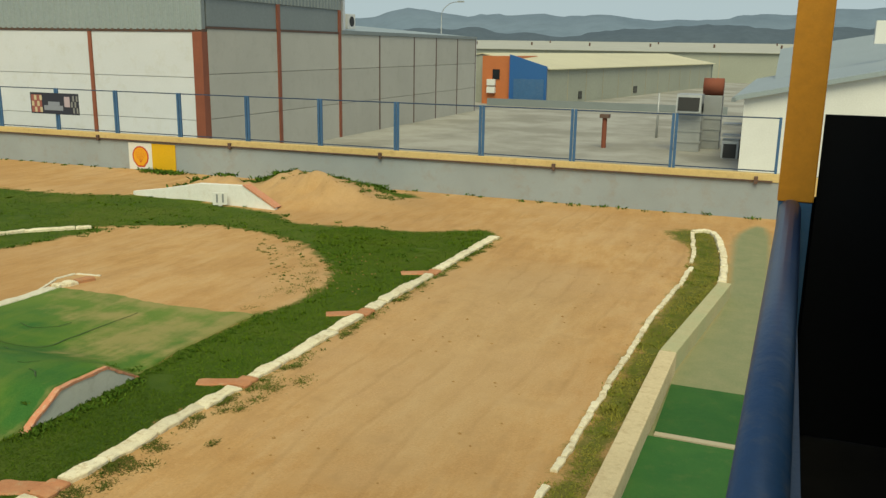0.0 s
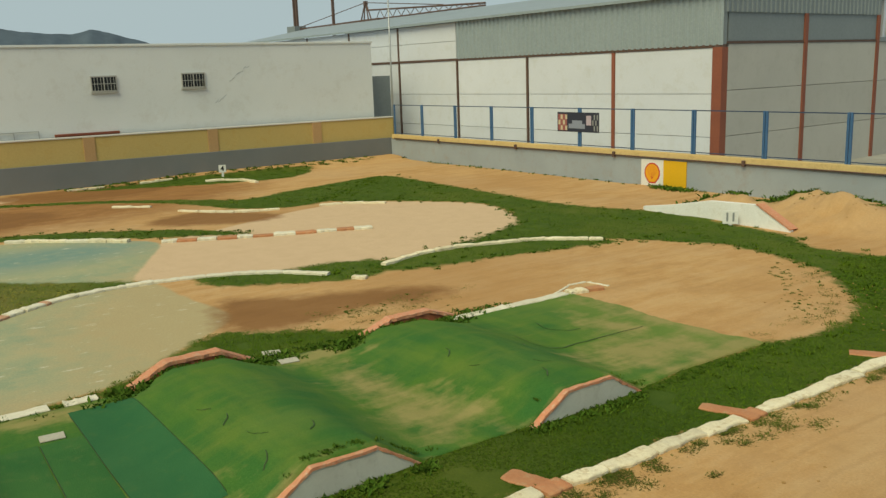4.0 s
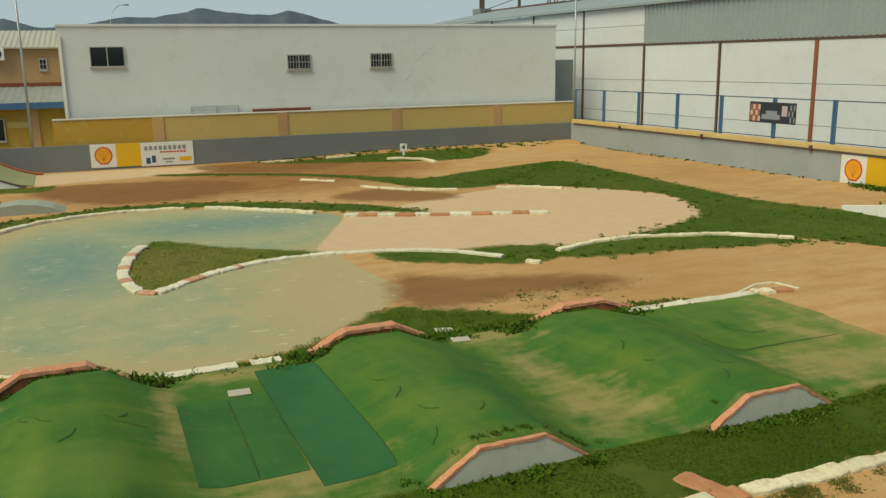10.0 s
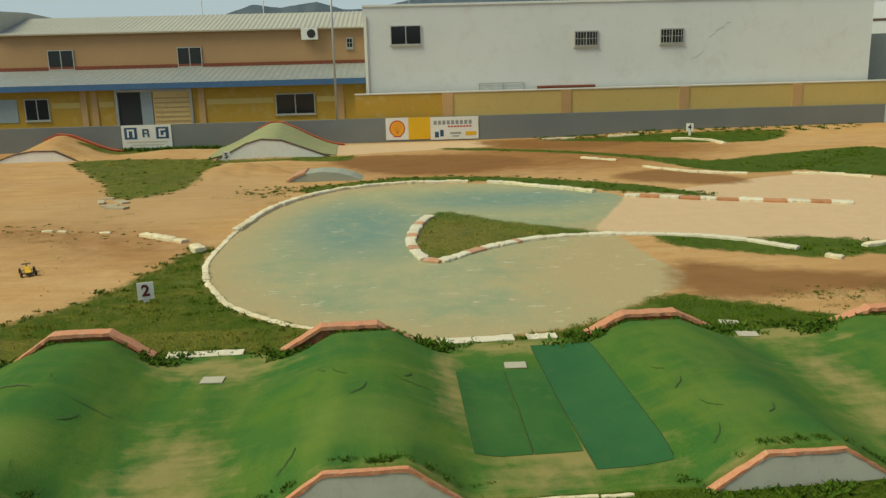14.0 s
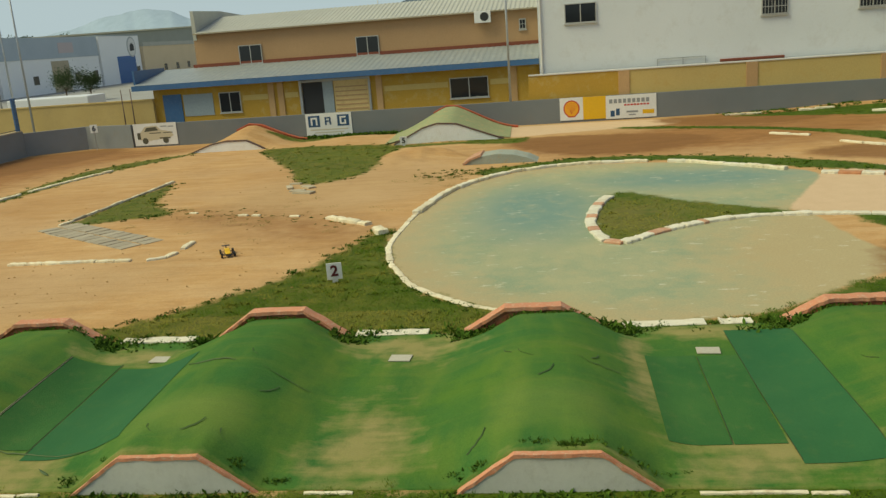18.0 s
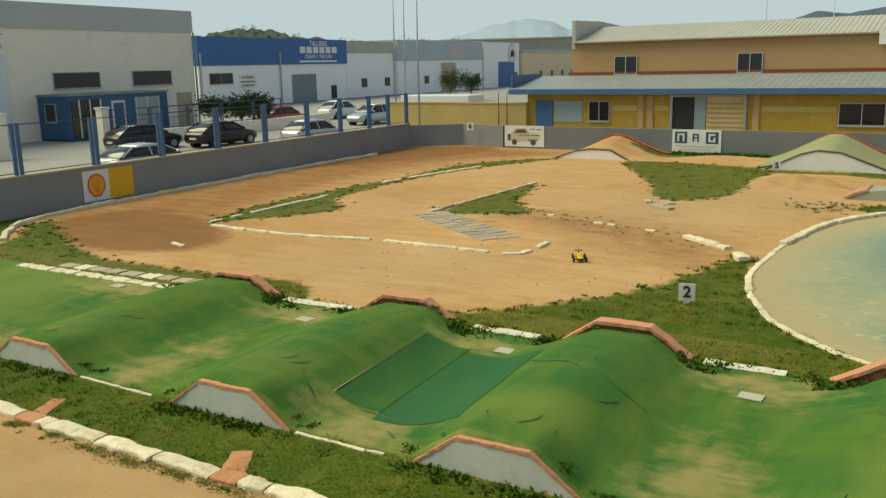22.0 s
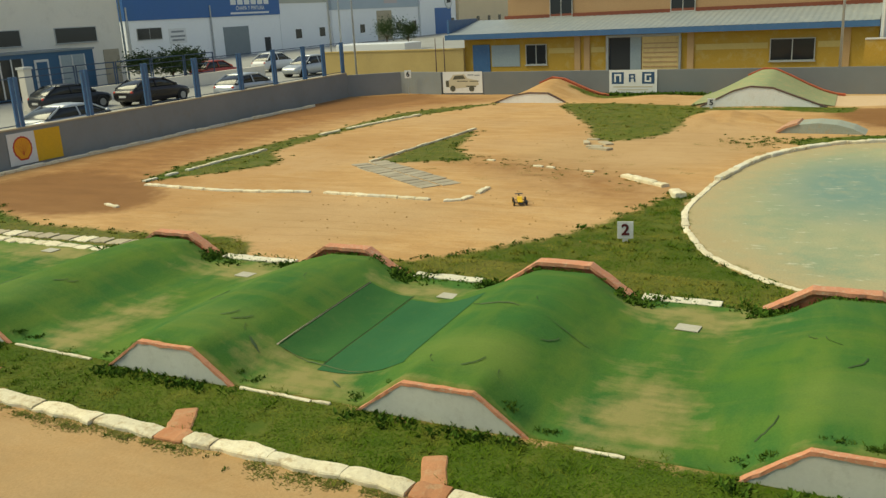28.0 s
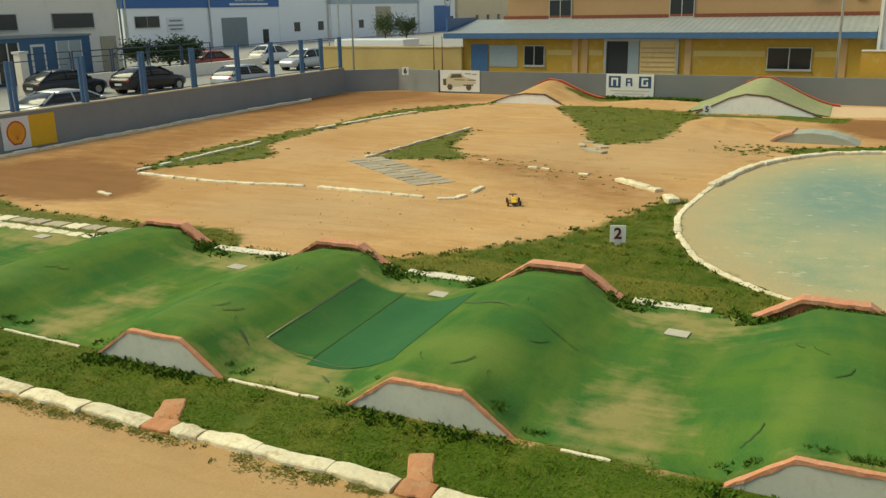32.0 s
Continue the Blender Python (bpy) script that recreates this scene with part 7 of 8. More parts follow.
part("girt", Geo().box(-0.2, 0.2, 5.07, 0.03, y, 5.15), M_BROWN, wh)
part("side_cladding", sheet((0.02, 0.0, 6.2), (0, 1, 0), (0, 0, 1), y + 0.1, 1.4, 0.04, 0.3), M_SHEET_DK, wh, "ribbed side cladding toned darker for the shaded side")
part("side_backing", Geo().box(-0.2, 0.2, 6.21, 0.01, y, 7.5), M_SHEET_DK, wh)
part("roof", Geo().extrude([(0.15, -0.25, 6.86), (0.15, 6.0, 8.0), (0.15, 12.3, 7.4), (0.15, 12.3, 7.5), (0.15, 6.0, 8.12), (0.15, -0.25, 6.98)], (-BAY * 8 - 0.3, 0, 0)), M_SHEET, wh, "pale grey pitched roof")
part("rear_wall", Geo().box(-BAY * 8, 12.0, 0, -0.2, 12.2, 7.4), M_CREAMPANEL, wh)
part("end_wall", Geo().box(-BAY * 8, 0.2, 0, -BAY * 8 + 0.2, 12.0, 6.8), M_CREAMPANEL, wh)
low = building("warehouse_annex", "long low warehouse wing with shade-toned panels and brown joints", "building", (WH_X - 0.2, WH_Y + y + 0.1, 0), 1.2)
yy = 0.0
for d in (4.6, 4.95, 3.7, 4.05, 3.9):
    for z0, z1 in ((0, 1.66), (1.68, 3.36), (3.38, 5.05)):
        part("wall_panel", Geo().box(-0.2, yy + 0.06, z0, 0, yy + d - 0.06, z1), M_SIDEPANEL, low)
    part("joint", Geo().box(-0.2, yy + d - 0.06, 0, 0.02, yy + d + 0.06, 5.05), M_BROWN, low)
    yy += d
part("fascia", Geo().box(-0.25, 0, 5.06, 0.06, yy + 0.1, 5.25), M_SHEET_DK, low)
part("roof", Geo().extrude([(-0.3, 0, 5.25), (-10, 0, 6.0), (-20, 0, 5.25), (-20, 0, 5.2), (-0.3, 0, 5.2)], (0, yy, 0)), M_SHEET, low, "pale sheet roof")
part("end_wall", Geo().box(-20, yy, 0, 0, yy + 0.2, 5.2), M_CREAMPANEL, low)
for i in range(2):
    ac = thing("ac_unit", "white air conditioning unit on the warehouse roof", "air conditioner", "roof units", (-21.27, 40.1 + i * 1.1, 5.36))
    part("case", Geo().box(-0.35, -0.4, 0, 0.35, 0.4, 0.75), M_WHITE, ac, bevel=0.02)
    part("fan", Geo().tube((0.35, 0, 0.38), (0.365, 0, 0.38), 0.26, n=18), M_BLACK, ac)

# steel gantry behind the warehouse roof
gan = building("roof_gantry", "dark steel lattice gantry above the warehouse roof", "gantry", (-48.87, 33.4, 0))
for x, z1 in ((-17.95, 11.2), (-17.5, 11.2), (-11.3, 10.9)):
    part("mast", Geo().box(x - 0.09, -0.09, 7.2, x + 0.09, 0.09, z1), M_BROWN, gan)
part("tower", Geo().box(-18.2, -0.4, 0, -17.2, 0.4, 7.85), M_SHEET_DK, gan)
part("base", Geo().box(-18.5, -0.5, 7.86, -17.0, 0.5, 8.5), M_SHEET_DK, gan)
part("boom", Geo().box(-17.0, -0.08, 8.2, -4.6, 0.08, 8.32), M_BROWN, gan)
part("boom", Geo().tube((-6.2, 0, 8.95), (7.5, 0, 8.35), 0.06, n=6), M_BROWN, gan)
part("boom", Geo().tube((-5.3, 0, 8.25), (7.5, 0, 8.22), 0.05, n=6), M_BROWN, gan)
for i in range(11):
    x = -5.0 + i * 1.1
    part("lattice", Geo().tube((x, 0, 8.25), (x + 0.55, 0, 8.88 - i * 0.045), 0.025, n=5), M_BROWN, gan)
    part("lattice", Geo().tube((x + 0.55, 0, 8.88 - i * 0.045), (x + 1.1, 0, 8.25), 0.025, n=5), M_BROWN, gan)
for dx in (-0.9, -0.4, 0.4, 0.9):
    part("cone_leg", Geo().tube((dx - 6.4, 0, 7.9), (dx * 0.15 - 6.4, 0, 9.35), 0.05, n=5), M_BROWN, gan)
part("cone_top", Geo().box(-6.52, -0.12, 9.3, -6.28, 0.12, 9.6), M_BROWN, gan)
part("stay", Geo().tube((-17.0, 0, 8.4), (-6.4, 0, 9.5), 0.03, n=5), M_BROWN, gan)
part("stay", Geo().tube((-6.4, 0, 9.5), (3.2, 0, 8.6), 0.03, n=5), M_BROWN, gan)

# white building behind the yellow wall
WBX = -40.35
wb = building("white_building", "plain off-white rendered building with small barred windows", "building", (WBX, 0.43, 0), -2.7)
part("wall", Geo().box(-14, 0, 0, 0, 23.6, 6.0), M_WHITEWALL, wb)
part("parapet", Geo().box(-14.05, -0.06, 6.0, 0.06, 23.66, 6.1), M_WHITEWALL, wb, bevel=0.01)
for y0, w, z0, h, gr in ((1.2, 1.4, 4.31, 0.86, False), (9.62, 1.1, 4.05, 0.7, True), (13.6, 1.1, 4.07, 0.7, True)):
    window(wb, (0.02, y0, z0), 90, w, h, 2, gr)
part("downpipe", Geo().tube((0.06, 0.12, 2.2), (0.06, 0.12, 5.6), 0.045, n=8), M_FRAME, wb)
part("rail_frame", Geo().box(0.05, 5.2, 2.48, 0.08, 7.3, 2.51).box(0.05, 5.2, 2.2, 0.08, 5.23, 2.5).box(0.05, 7.27, 2.2, 0.08, 7.3, 2.5).box(0.05, 6.3, 2.2, 0.08, 6.33, 2.5), M_STEEL, wb)
part("tile_ledge", Geo().box(0.0, 7.9, 2.2, 0.16, 10.6, 2.32), M_TILE, wb, "strip of red roof tiles", bevel=0.02)
crack_rng = random.Random(4)
for cy, cz, n in ((15.9, 4.35, 7), (15.1, 3.3, 4)):                # hairline cracks in the render
    for k in range(n):
        a = (0.003, cy + k * 0.14 + crack_rng.uniform(-0.03, 0.03), cz + k * 0.1 + crack_rng.uniform(-0.05, 0.05))
        part("crack", Geo().tube(a, (0.003, a[1] + 0.15, a[2] + crack_rng.uniform(0.03, 0.16)), 0.008, n=4), M_SHEET_DK, wb)
part("gap_door", Geo().box(-1.6, 23.62, 0, -1.5, 25.5, 4.3), M_SHEET_DK, wb, "dark grey sheet closing the gap")

# ochre building with a porch
ob_ = building("ochre_building", "two-storey ochre building with a blue-edged sheet porch roof", "building", (-42.75, 0.44, 0), -2.7)
part("porch_wall", Geo().box(-3.4, -19.9, 0, 0, 0, 2.72), M_YELLOW, ob_)
part("upper_wall", Geo().box(-11, -18.8, 2.5, -3.4, 0, 5.22), M_ORANGE, ob_)
part("flashing", Geo().box(-3.4, -19.0, 3.36, -3.34, 0, 3.62), M_TILE, ob_, "red-brown flashing strip")
part("porch_roof", Geo().extrude([(0.55, 0, 2.82), (-3.38, 0, 3.44), (-3.38, 0, 3.36), (0.55, 0, 2.74)], (0, -20.7, 0)), M_PORCH, ob_)
ribs = sheet((0.55, -20.7, 2.825), (0, 1, 0), (-3.93, 0, 0.62), 20.7, 3.97, 0.012, 0.3)
part("porch_sheet", ribs, M_PORCH, ob_, "ribbed blue-grey roof sheet")
part("fascia", Geo().box(0.5, -20.75, 2.56, 0.62, 0.02, 2.82), M_BLUE, ob_, "blue painted fascia board")
part("end_board", Geo().box(-3.3, -20.8, 2.6, 0.2, -20.7, 3.58), M_BLUE, ob_, "blue board closing the porch end")
part("roof", Geo().extrude([(-3.2, 0, 5.24), (-7.2, 0, 6.15), (-11, 0, 5.24), (-11, 0, 5.2), (-3.2, 0, 5.2)], (0, -18.6, 0)), M_ROOF, ob_)
part("roof_sheet", sheet((-3.12, -18.6, 5.255), (0, 1, 0), (-4.0, 0, 0.91), 18.6, 4.12, 0.022, 0.24), M_ROOF, ob_, "pale ribbed roof sheet")
part("eave", Geo().box(-3.4, -18.7, 5.2, -3.08, 0, 5.26), M_SLAB, ob_)
part("gable_parapet", Geo().extrude([(-3.35, 0, 4.9), (-3.35, 0, 6.45), (-7.2, 0, 6.5), (-11, 0, 6.3), (-11, 0, 4.9)], (0, -0.2, 0)), M_ROOF, ob_).matrix_basis = pose(0, -18.6, 0)
for y0, w, z0, h in ((-16.3, 1.3, 3.44, 1.0), (-9.75, 1.25, 3.44, 1.0)):
    window(ob_, (-3.38, y0, z0 + 0.02), 90, w, h, 2)
window(ob_, (-3.38, -1.05, 4.2), 90, 0.35, 0.55, 1, True)
for y0, w, z0, h in ((-16.35, 1.15, 1.17, 1.03), (-4.4, 1.9, 1.15, 1.0)):
    window(ob_, (0.02, y0, z0), 90, w, h, 2)
door = part("door", Geo().box(0.0, -19.4, 0, 0.05, -18.4, 2.25), M_BLUE, ob_, "blue painted metal door")
part("shutter", Geo().box(0.0, -18.3, 1.1, 0.04, -16.7, 2.2), M_SHEET, ob_, "closed grey roller shutter")
# no opening here: a black sheet paints the dark inside of the doorway
part("entrance", Geo().box(-0.02, -11.9, 0, 0.03, -10.85, 2.4), M_BLACK, ob_, "black sheet standing for the shade inside the entrance")
part("entrance_leaf", Geo().box(0.0, -10.84, 0, 0.06, -10.3, 2.4), M_SHEET, ob_)
part("gate_panel", Geo().box(0.0, -10.25, 0, 0.05, -8.5, 2.4), M_COPING, ob_, "tan slatted gate")
for i in range(9):
    part("gate_slat", Geo().box(0.05, -10.2, 0.3 + i * 0.22, 0.075, -8.55, 0.36 + i * 0.22), M_PILASTER, ob_)
part("portal_frame", Geo().box(0.0, -12.05, 2.41, 0.12, -8.4, 2.52).box(0.0, -12.05, 0, 0.12, -11.92, 2.4).box(0.0, -8.48, 0, 0.12, -8.38, 2.4), M_STEEL, ob_)
for y0, y1 in ((-15.1, -13.75), (-12.85, -12.15), (-7.7, -4.5), (-2.4, -1.45)):
    part("faded_band", Geo().box(0.0, y0, 1.72, 0.006, y1, 1.98), M_FADED, ob_, "sun-faded paint band")
for yb in (-13.7, -13.2, -8.1, -1.4):
    part("pilaster", Geo().box(0.0, yb, 0, 0.07, yb + 0.3, 2.7), M_PILASTER, ob_)
ac = thing("ac_unit", "white air conditioning unit on the ochre wall", "air conditioner", "wall units", (-45.95, -2.3, 4.68), -2.7)
part("case", Geo().box(-0.2, -0.42, 0, 0.12, 0.42, 0.58), M_WHITE, ac, bevel=0.02)
part("fan", Geo().tube((0.12, 0.1, 0.3), (0.135, 0.1, 0.3), 0.22, n=18), M_BLACK, ac)
solid("yard_wall", Geo().beam((-43.5, -19.4), (-43.9, -28.5), 0.2, 0, 2.05).beam((-43.5, -19.4), (-43.9, -28.5), 0.28, 2.05, 2.12), M_YARDWALL, "low tan yard wall beside the ochre building", "wall")


def lamp_pole(x, y, h, label, arm=0.0, turn=0.0, r=0.06, steel=None):
    p = thing("lamp_pole", label, "lamp post", "street lamps", (x, y, 0), turn)
    part("pole", Geo().tube((0, 0, -0.1), (0, 0, h), r, r * 0.6, 10), steel or M_STEEL, p, smooth=True)
    if arm:
        prev = Vector((0, 0, h))
        for i in range(1, 7):
            a = math.pi / 2 * i / 6
            q = Vector((arm * (1 - math.cos(a)), 0, h + arm * 0.8 * math.sin(a)))
            part("arm", Geo().tube(prev, q, r * 0.55, n=6), M_STEEL, p)
            prev = q
        part("lamp_head", Geo().box(prev.x - 0.05, -0.12, prev.z - 0.06, prev.x + 0.55, 0.12, prev.z + 0.08), M_STEEL, p, bevel=0.03)
    return p


lamp_pole(-39.62, -0.95, 9.0, "grey steel floodlight pole behind the grey wall")
lamp_pole(-39.1, 25.1, 9.0, "grey steel floodlight pole at the wall corner")
lamp_pole(-43.2, -26.0, 10.0, "grey steel floodlight pole by the yard wall")
lamp_pole(-50, -31.9, 10.0, "tall grey street lamp by the road", 1.6, 200)
lamp_pole(-50, -31.1, 10.0, "grey steel pole by the road")
lamp_pole(-75, -12.5, 8.5, "curved street lamp behind the ochre building", 2.2, 150)
lamp_pole(-80, -8.0, 9.6, "curved street lamp behind the ochre building", 2.4, 150)
lamp_pole(-90, 5.5, 8.2, "curved street lamp behind the ochre building", 2.4, 140)
lamp_pole(-29.4, 75, 7.2, "street lamp beyond the yard", 1.6, 0)
for x, y0 in ((-43.1, -20.9), (-43.1, -20.4)):
    lamp_pole(x, y0, 2.7, "thin dark pipe post at the wall", r=0.035, steel=M_BROWN)

# ---- beyond the far yard ----
yb = building("blue_shed", "small shed with an orange wall and a blue sloping front", "building", (-22.67, 67.9, 0))
part("orange_wall", Geo().box(-0.2, 0, 0, 2.2, 8, 3.85), mat("deep_orange_paint", (0.52, 0.16, 0.05), (0.47, 0.14, 0.045), 0.4, 14, 0.7, 0.1), yb)
part("blue_wall", Geo().extrude([(2.21, -0.3, 0), (5.3, -0.3, 0), (5.3, -0.3, 3.1), (2.21, -0.3, 4.0)], (0, 0.25, 0)), M_BLUE_WALL, yb)
part("blue_door", Geo().box(2.6, -0.36, 0, 5.1, -0.305, 2.1), M_BLUE, yb)
part("window_box", Geo().box(0.7, -0.06, 2.0, 1.3, -0.005, 2.8), M_GLASS, yb)
for z in (0.9, 1.5):
    part("ac_case", Geo().box(0.3, -0.35, z, 1.0, -0.005, z + 0.5), M_WHITE, yb, bevel=0.02)
solid("yard_fence", Geo().box(-21.87, 66.3, 0, -3.37, 66.4, 0.55), M_SHEET_DK, "low grey sheet fence at the far edge of the yard", "fence", kind="")
long = building("far_warehouse", "long pale warehouse with a cream sheet roof behind the blue front", "building", (-17.37, 68.0, 0), -10.0, "far warehouses")
part("wall", Geo().extrude([(0, 0, 0), (0, 0, 2.85), (-6, 0, 3.95), (-12, 0, 2.85), (-12, 0, 0)], (0, 50, 0)), M_FARWALL, long)
for side in (1, -1):
    part("roof", Geo().extrude([(-6, -0.1, 4.0), (-6, -0.1, 4.08), (-6 + side * 6.3, -0.1, 2.93), (-6 + side * 6.3, -0.1, 2.85)], (0, 50.4, 0)), M_CREAMROOF, long, "cream roof sheets")
part("downpipe", Geo().tube((0.08, 49.6, 0), (0.08, 49.6, 2.8), 0.06, n=8), M_SHEET_DK, long)
part("vent_window", Geo().box(0.005, 6.4, 0.3, 0.06, 7.1, 0.95), M_GLASS, long)
part("vent_window", Geo().box(0.005, 20.4, 0.3, 0.06, 21.4, 0.95), M_GLASS, long)
for k in range(12):
    part("panel_joint", Geo().box(0.004, 4 + 4 * k, 0, 0.02, 4.06 + 4 * k, 2.83), M_SLAB, long)
for i, (x0, x1, y0, d, eave, ridge, m) in enumerate(((-75, 4, 135, 30, 4.3, 5.4, M_COPING), (-140, 60, 190, 40, 3.6, 6.2, M_WHITEWALL))):
    b = building("far_warehouse", "long pale warehouse with a low pitched roof", "building", (x0, y0, 0), 0.0, "far warehouses")
    part("wall", Geo().box(0, 0, 0, x1 - x0, d, eave), M_FARWALL, b)
    part("roof", Geo().extrude([(-0.3, -0.4, eave), (-0.3, d / 2, ridge), (-0.3, d + 0.4, eave), (-0.3, d + 0.4, eave - 0.05), (-0.3, -0.4, eave - 0.05)], (x1 - x0 + 0.6, 0, 0)), M_ROOF, b)
    for k in range(8):
        part("roof_vent", Geo().tube(((k + 0.5) * (x1 - x0) / 8, d * 0.3, ridge * 0.85), ((k + 0.5) * (x1 - x0) / 8, d * 0.3, ridge * 0.95 + 0.35), 0.15, n=8), M_BROWN, b)
    for k in range(5):
        part("panel_joint", Geo().box((k + 1) * (x1 - x0) / 6 - 0.04, -0.03, 0, (k + 1) * (x1 - x0) / 6 + 0.04, -0.005, eave), M_SLAB, b)
    for k in range(3):
        part("vent_window", Geo().box((k + 0.6) * (x1 - x0) / 4, -0.04, 0.8, (k + 0.6) * (x1 - x0) / 4 + 0.8, -0.005, 1.3), M_GLASS, b)
sh = building("white_shed", "white rendered shed with a grey sheet roof", "building", (-0.92, 34.9, 0))
part("wall", Geo().extrude([(0, 0, 0), (9, 0, 0), (9, 0, 4.7), (0, 0, 2.8)], (0, 22, 0)), M_WHITE, sh)
part("roof", Geo().extrude([(-0.35, -0.3, 2.72), (9.3, -0.3, 4.78), (9.3, -0.3, 4.95), (-0.35, -0.3, 2.9)], (0, 22.8, 0)), M_SHEET, sh, "grey sheet roof")
part("upper_roof", Geo().extrude([(0.8, 14, 3.0), (12, 14, 5.2), (12, 26, 6.6), (0.8, 26, 4.6)], (0, 0, 0.12)), M_SHEET, sh)
part("gutter", Geo().box(-0.45, -0.35, 2.68, -0.3, 22.5, 2.82), M_SHEET_DK, sh)
part("chimney", Geo().tube((2.1, 12, 3.6), (2.1, 12, 5.0), 0.2, n=10), M_WHITE, sh)
part("chimney_cap", Geo().box(5.2, 13, 5.0, 5.9, 13.6, 6.1), M_WHITE, sh)


def duct(x, y, w, z_top, mouth, rust, label):
    d = thing("ventilation_duct", label, "duct", "yard ducts", (x, y, 0))
    part("riser", Geo().box(-w / 2, 0, 0, w / 2, 0.9, z_top - 0.4), M_STEEL, d, bevel=0.02)
    for k in range(3):
        part("flange", Geo().box(-w / 2 - 0.03, -0.03, 0.4 + 0.5 * k, w / 2 + 0.03, 0.93, 0.46 + 0.5 * k), M_STEEL, d)
    if rust:
        part("cowl", Geo().tube((-w / 2, 0.3, z_top), (w / 2, 0.3, z_top), 0.4, n=16), M_TILE, d, "rusty round cowl", smooth=True)
    else:
        part("hood", Geo().extrude([(-w / 2, -0.5, z_top - 0.8), (-w / 2, -0.35, z_top), (-w / 2, 0.9, z_top), (-w / 2, 0.9, z_top - 0.8)], (w, 0, 0)), M_STEEL, d)
        # hood is closed; a black plate stands for the shade in its mouth
        part("mouth", Geo().extrude([(-w / 2 + 0.08, -0.5, z_top - 0.72), (-w / 2 + 0.08, -0.4, z_top - 0.12), (w / 2 - 0.08, -0.4, z_top - 0.12), (w / 2 - 0.08, -0.5, z_top - 0.72)], (0, -0.02, 0)), M_BLACK, d, "black plate painted as the hood's shaded opening")
    return d


duct(-3.52, 40.9, 1.1, 2.6, True, False, "galvanised ventilation duct with a black-faced hood")
duct(-2.67, 42.5, 0.9, 2.9, False, True, "ventilation duct with a rusty cowl")
duct(-1.52, 39.5, 0.7, 0.75, True, False, "low galvanised duct box with a dark mouth")
post = thing("yard_post", "rusty short post with a cap in the yard", "post", at=(-7.27, 40.5, 0))
part("post", Geo().tube((0, 0, -0.1), (0, 0, 1.4), 0.11, n=10), M_TILE, post)
part("cap", Geo().box(-0.22, -0.2, 1.4, 0.22, 0.2, 1.58), M_BROWN, post, bevel=0.02)
lamp_pole(-5.67, 46.6, 2.35, "thin grey pole in the yard", r=0.07)

# ---- across the road ----
br = building("industrial_hall", "beige rendered industrial hall with grey fascia and high windows", "building", (-49.7, -50, 0), 1.0)
part("wall", Geo().box(0, -14, 0, 34, 0, 7.0), M_BRICK, br)
part("fascia", Geo().box(-0.1, -14, 7.0, 34.1, 0.1, 8.6), M_HALLFASCIA, br, "grey sheet fascia")
for x in (2.4, 8.9):
    window(br, (x + 3.7, 0.02, 3.22), 180, 3.7, 1.05, 1, name="high_window")
part("shutter", Geo().box(15.7, 0.0, 0, 22, 0.05, 5.4), M_WHITEWALL, br, "large pale sliding door")
part("side_door", Geo().box(0.5, 0.0, 0, 2.0, 0.05, 2.6), M_SLAB, br)
part("downpipe", Geo().tube((-0.1, 0.1, 0), (-0.1, 0.1, 7.0), 0.07, n=8), M_SHEET_DK, br)
sg = thing("hall_sign", "white sign board with grey letters on the beige hall", "sign", at=(-31.8, -49.72, 5.6), turn=181)
part("board", Geo().box(-2.4, -0.03, 0, 2.4, 0.03, 1.5), M_WHITE, sg)
letters("MUNICIPAL", 0.5, M_GREY, sg, (0.9, -0.04, 1.15))
letters("DE", 0.36, M_GREY, sg, (0.3, -0.04, 0.72))
letters("OPERATIVOS", 0.42, M_GREY, sg, (0.8, -0.04, 0.3))
ct = building("office_cabin", "blue-teal site cabin with glazed doors beside the beige hall", "cabin", (-44.0, -47, 0), 1.0)
part("body", Geo().box(0, -2.95, 0.1, 8.15, 0, 2.8), M_TEAL, ct, bevel=0.03)
part("roof_edge", Geo().box(-0.08, -3.0, 2.8, 8.23, 0.08, 2.92), M_SHEET_DK, ct)
part("plinth", Geo().box(0.02, -2.9, 0.0, 8.1, -0.03, 0.1), M_BLACK, ct)
for x0, x1, m in ((5.8, 8.0, M_GLASS), (0.9, 2.85, M_SHEET)):
    part("glazing", Geo().box(x0, 0.0, 0.2, x1, 0.04, 2.55), m, ct)
for x, w in ((7.42, 0.1), (6.6, 0.08), (5.78, 0.1), (1.9, 0.08), (0.86, 0.08), (2.88, 0.08)):
    part("mullion", Geo().box(x - w / 2, 0.0, 0.2, x + w / 2, 0.07, 2.55), M_FRAME, ct)
part("transom", Geo().box(0.9, 0.0, 1.75, 2.84, 0.06, 1.82), M_FRAME, ct)
part("door_frame", Geo().box(3.8, 0.0, 0.1, 4.9, 0.05, 2.4), M_FRAME, ct)
part("door", Geo().box(3.95, 0.05, 0.1, 4.75, 0.08, 2.25), M_TEAL, ct)
window(ct, (8.17, -2.2, 1.2), 90, 1.0, 1.15, 1)
rw = thing("forecourt_wall", "low pale wall with pillars and blue railings by the forecourt", "wall", at=(-27, -40.6, 0))
for x in (-6.2, 0.0):
    p = part("pillar", Geo().box(x - 0.24, -0.24, 0, x + 0.24, 0.24, 2.2), M_BRICK, rw)
    part("pillar_cap", Geo().box(x - 0.3, -0.3, 2.2, x + 0.3, 0.3, 2.32), M_FRAME, p)
part("base", Geo().box(0.35, -0.15, 0, 14, 0.15, 0.75), M_BRICK, rw)
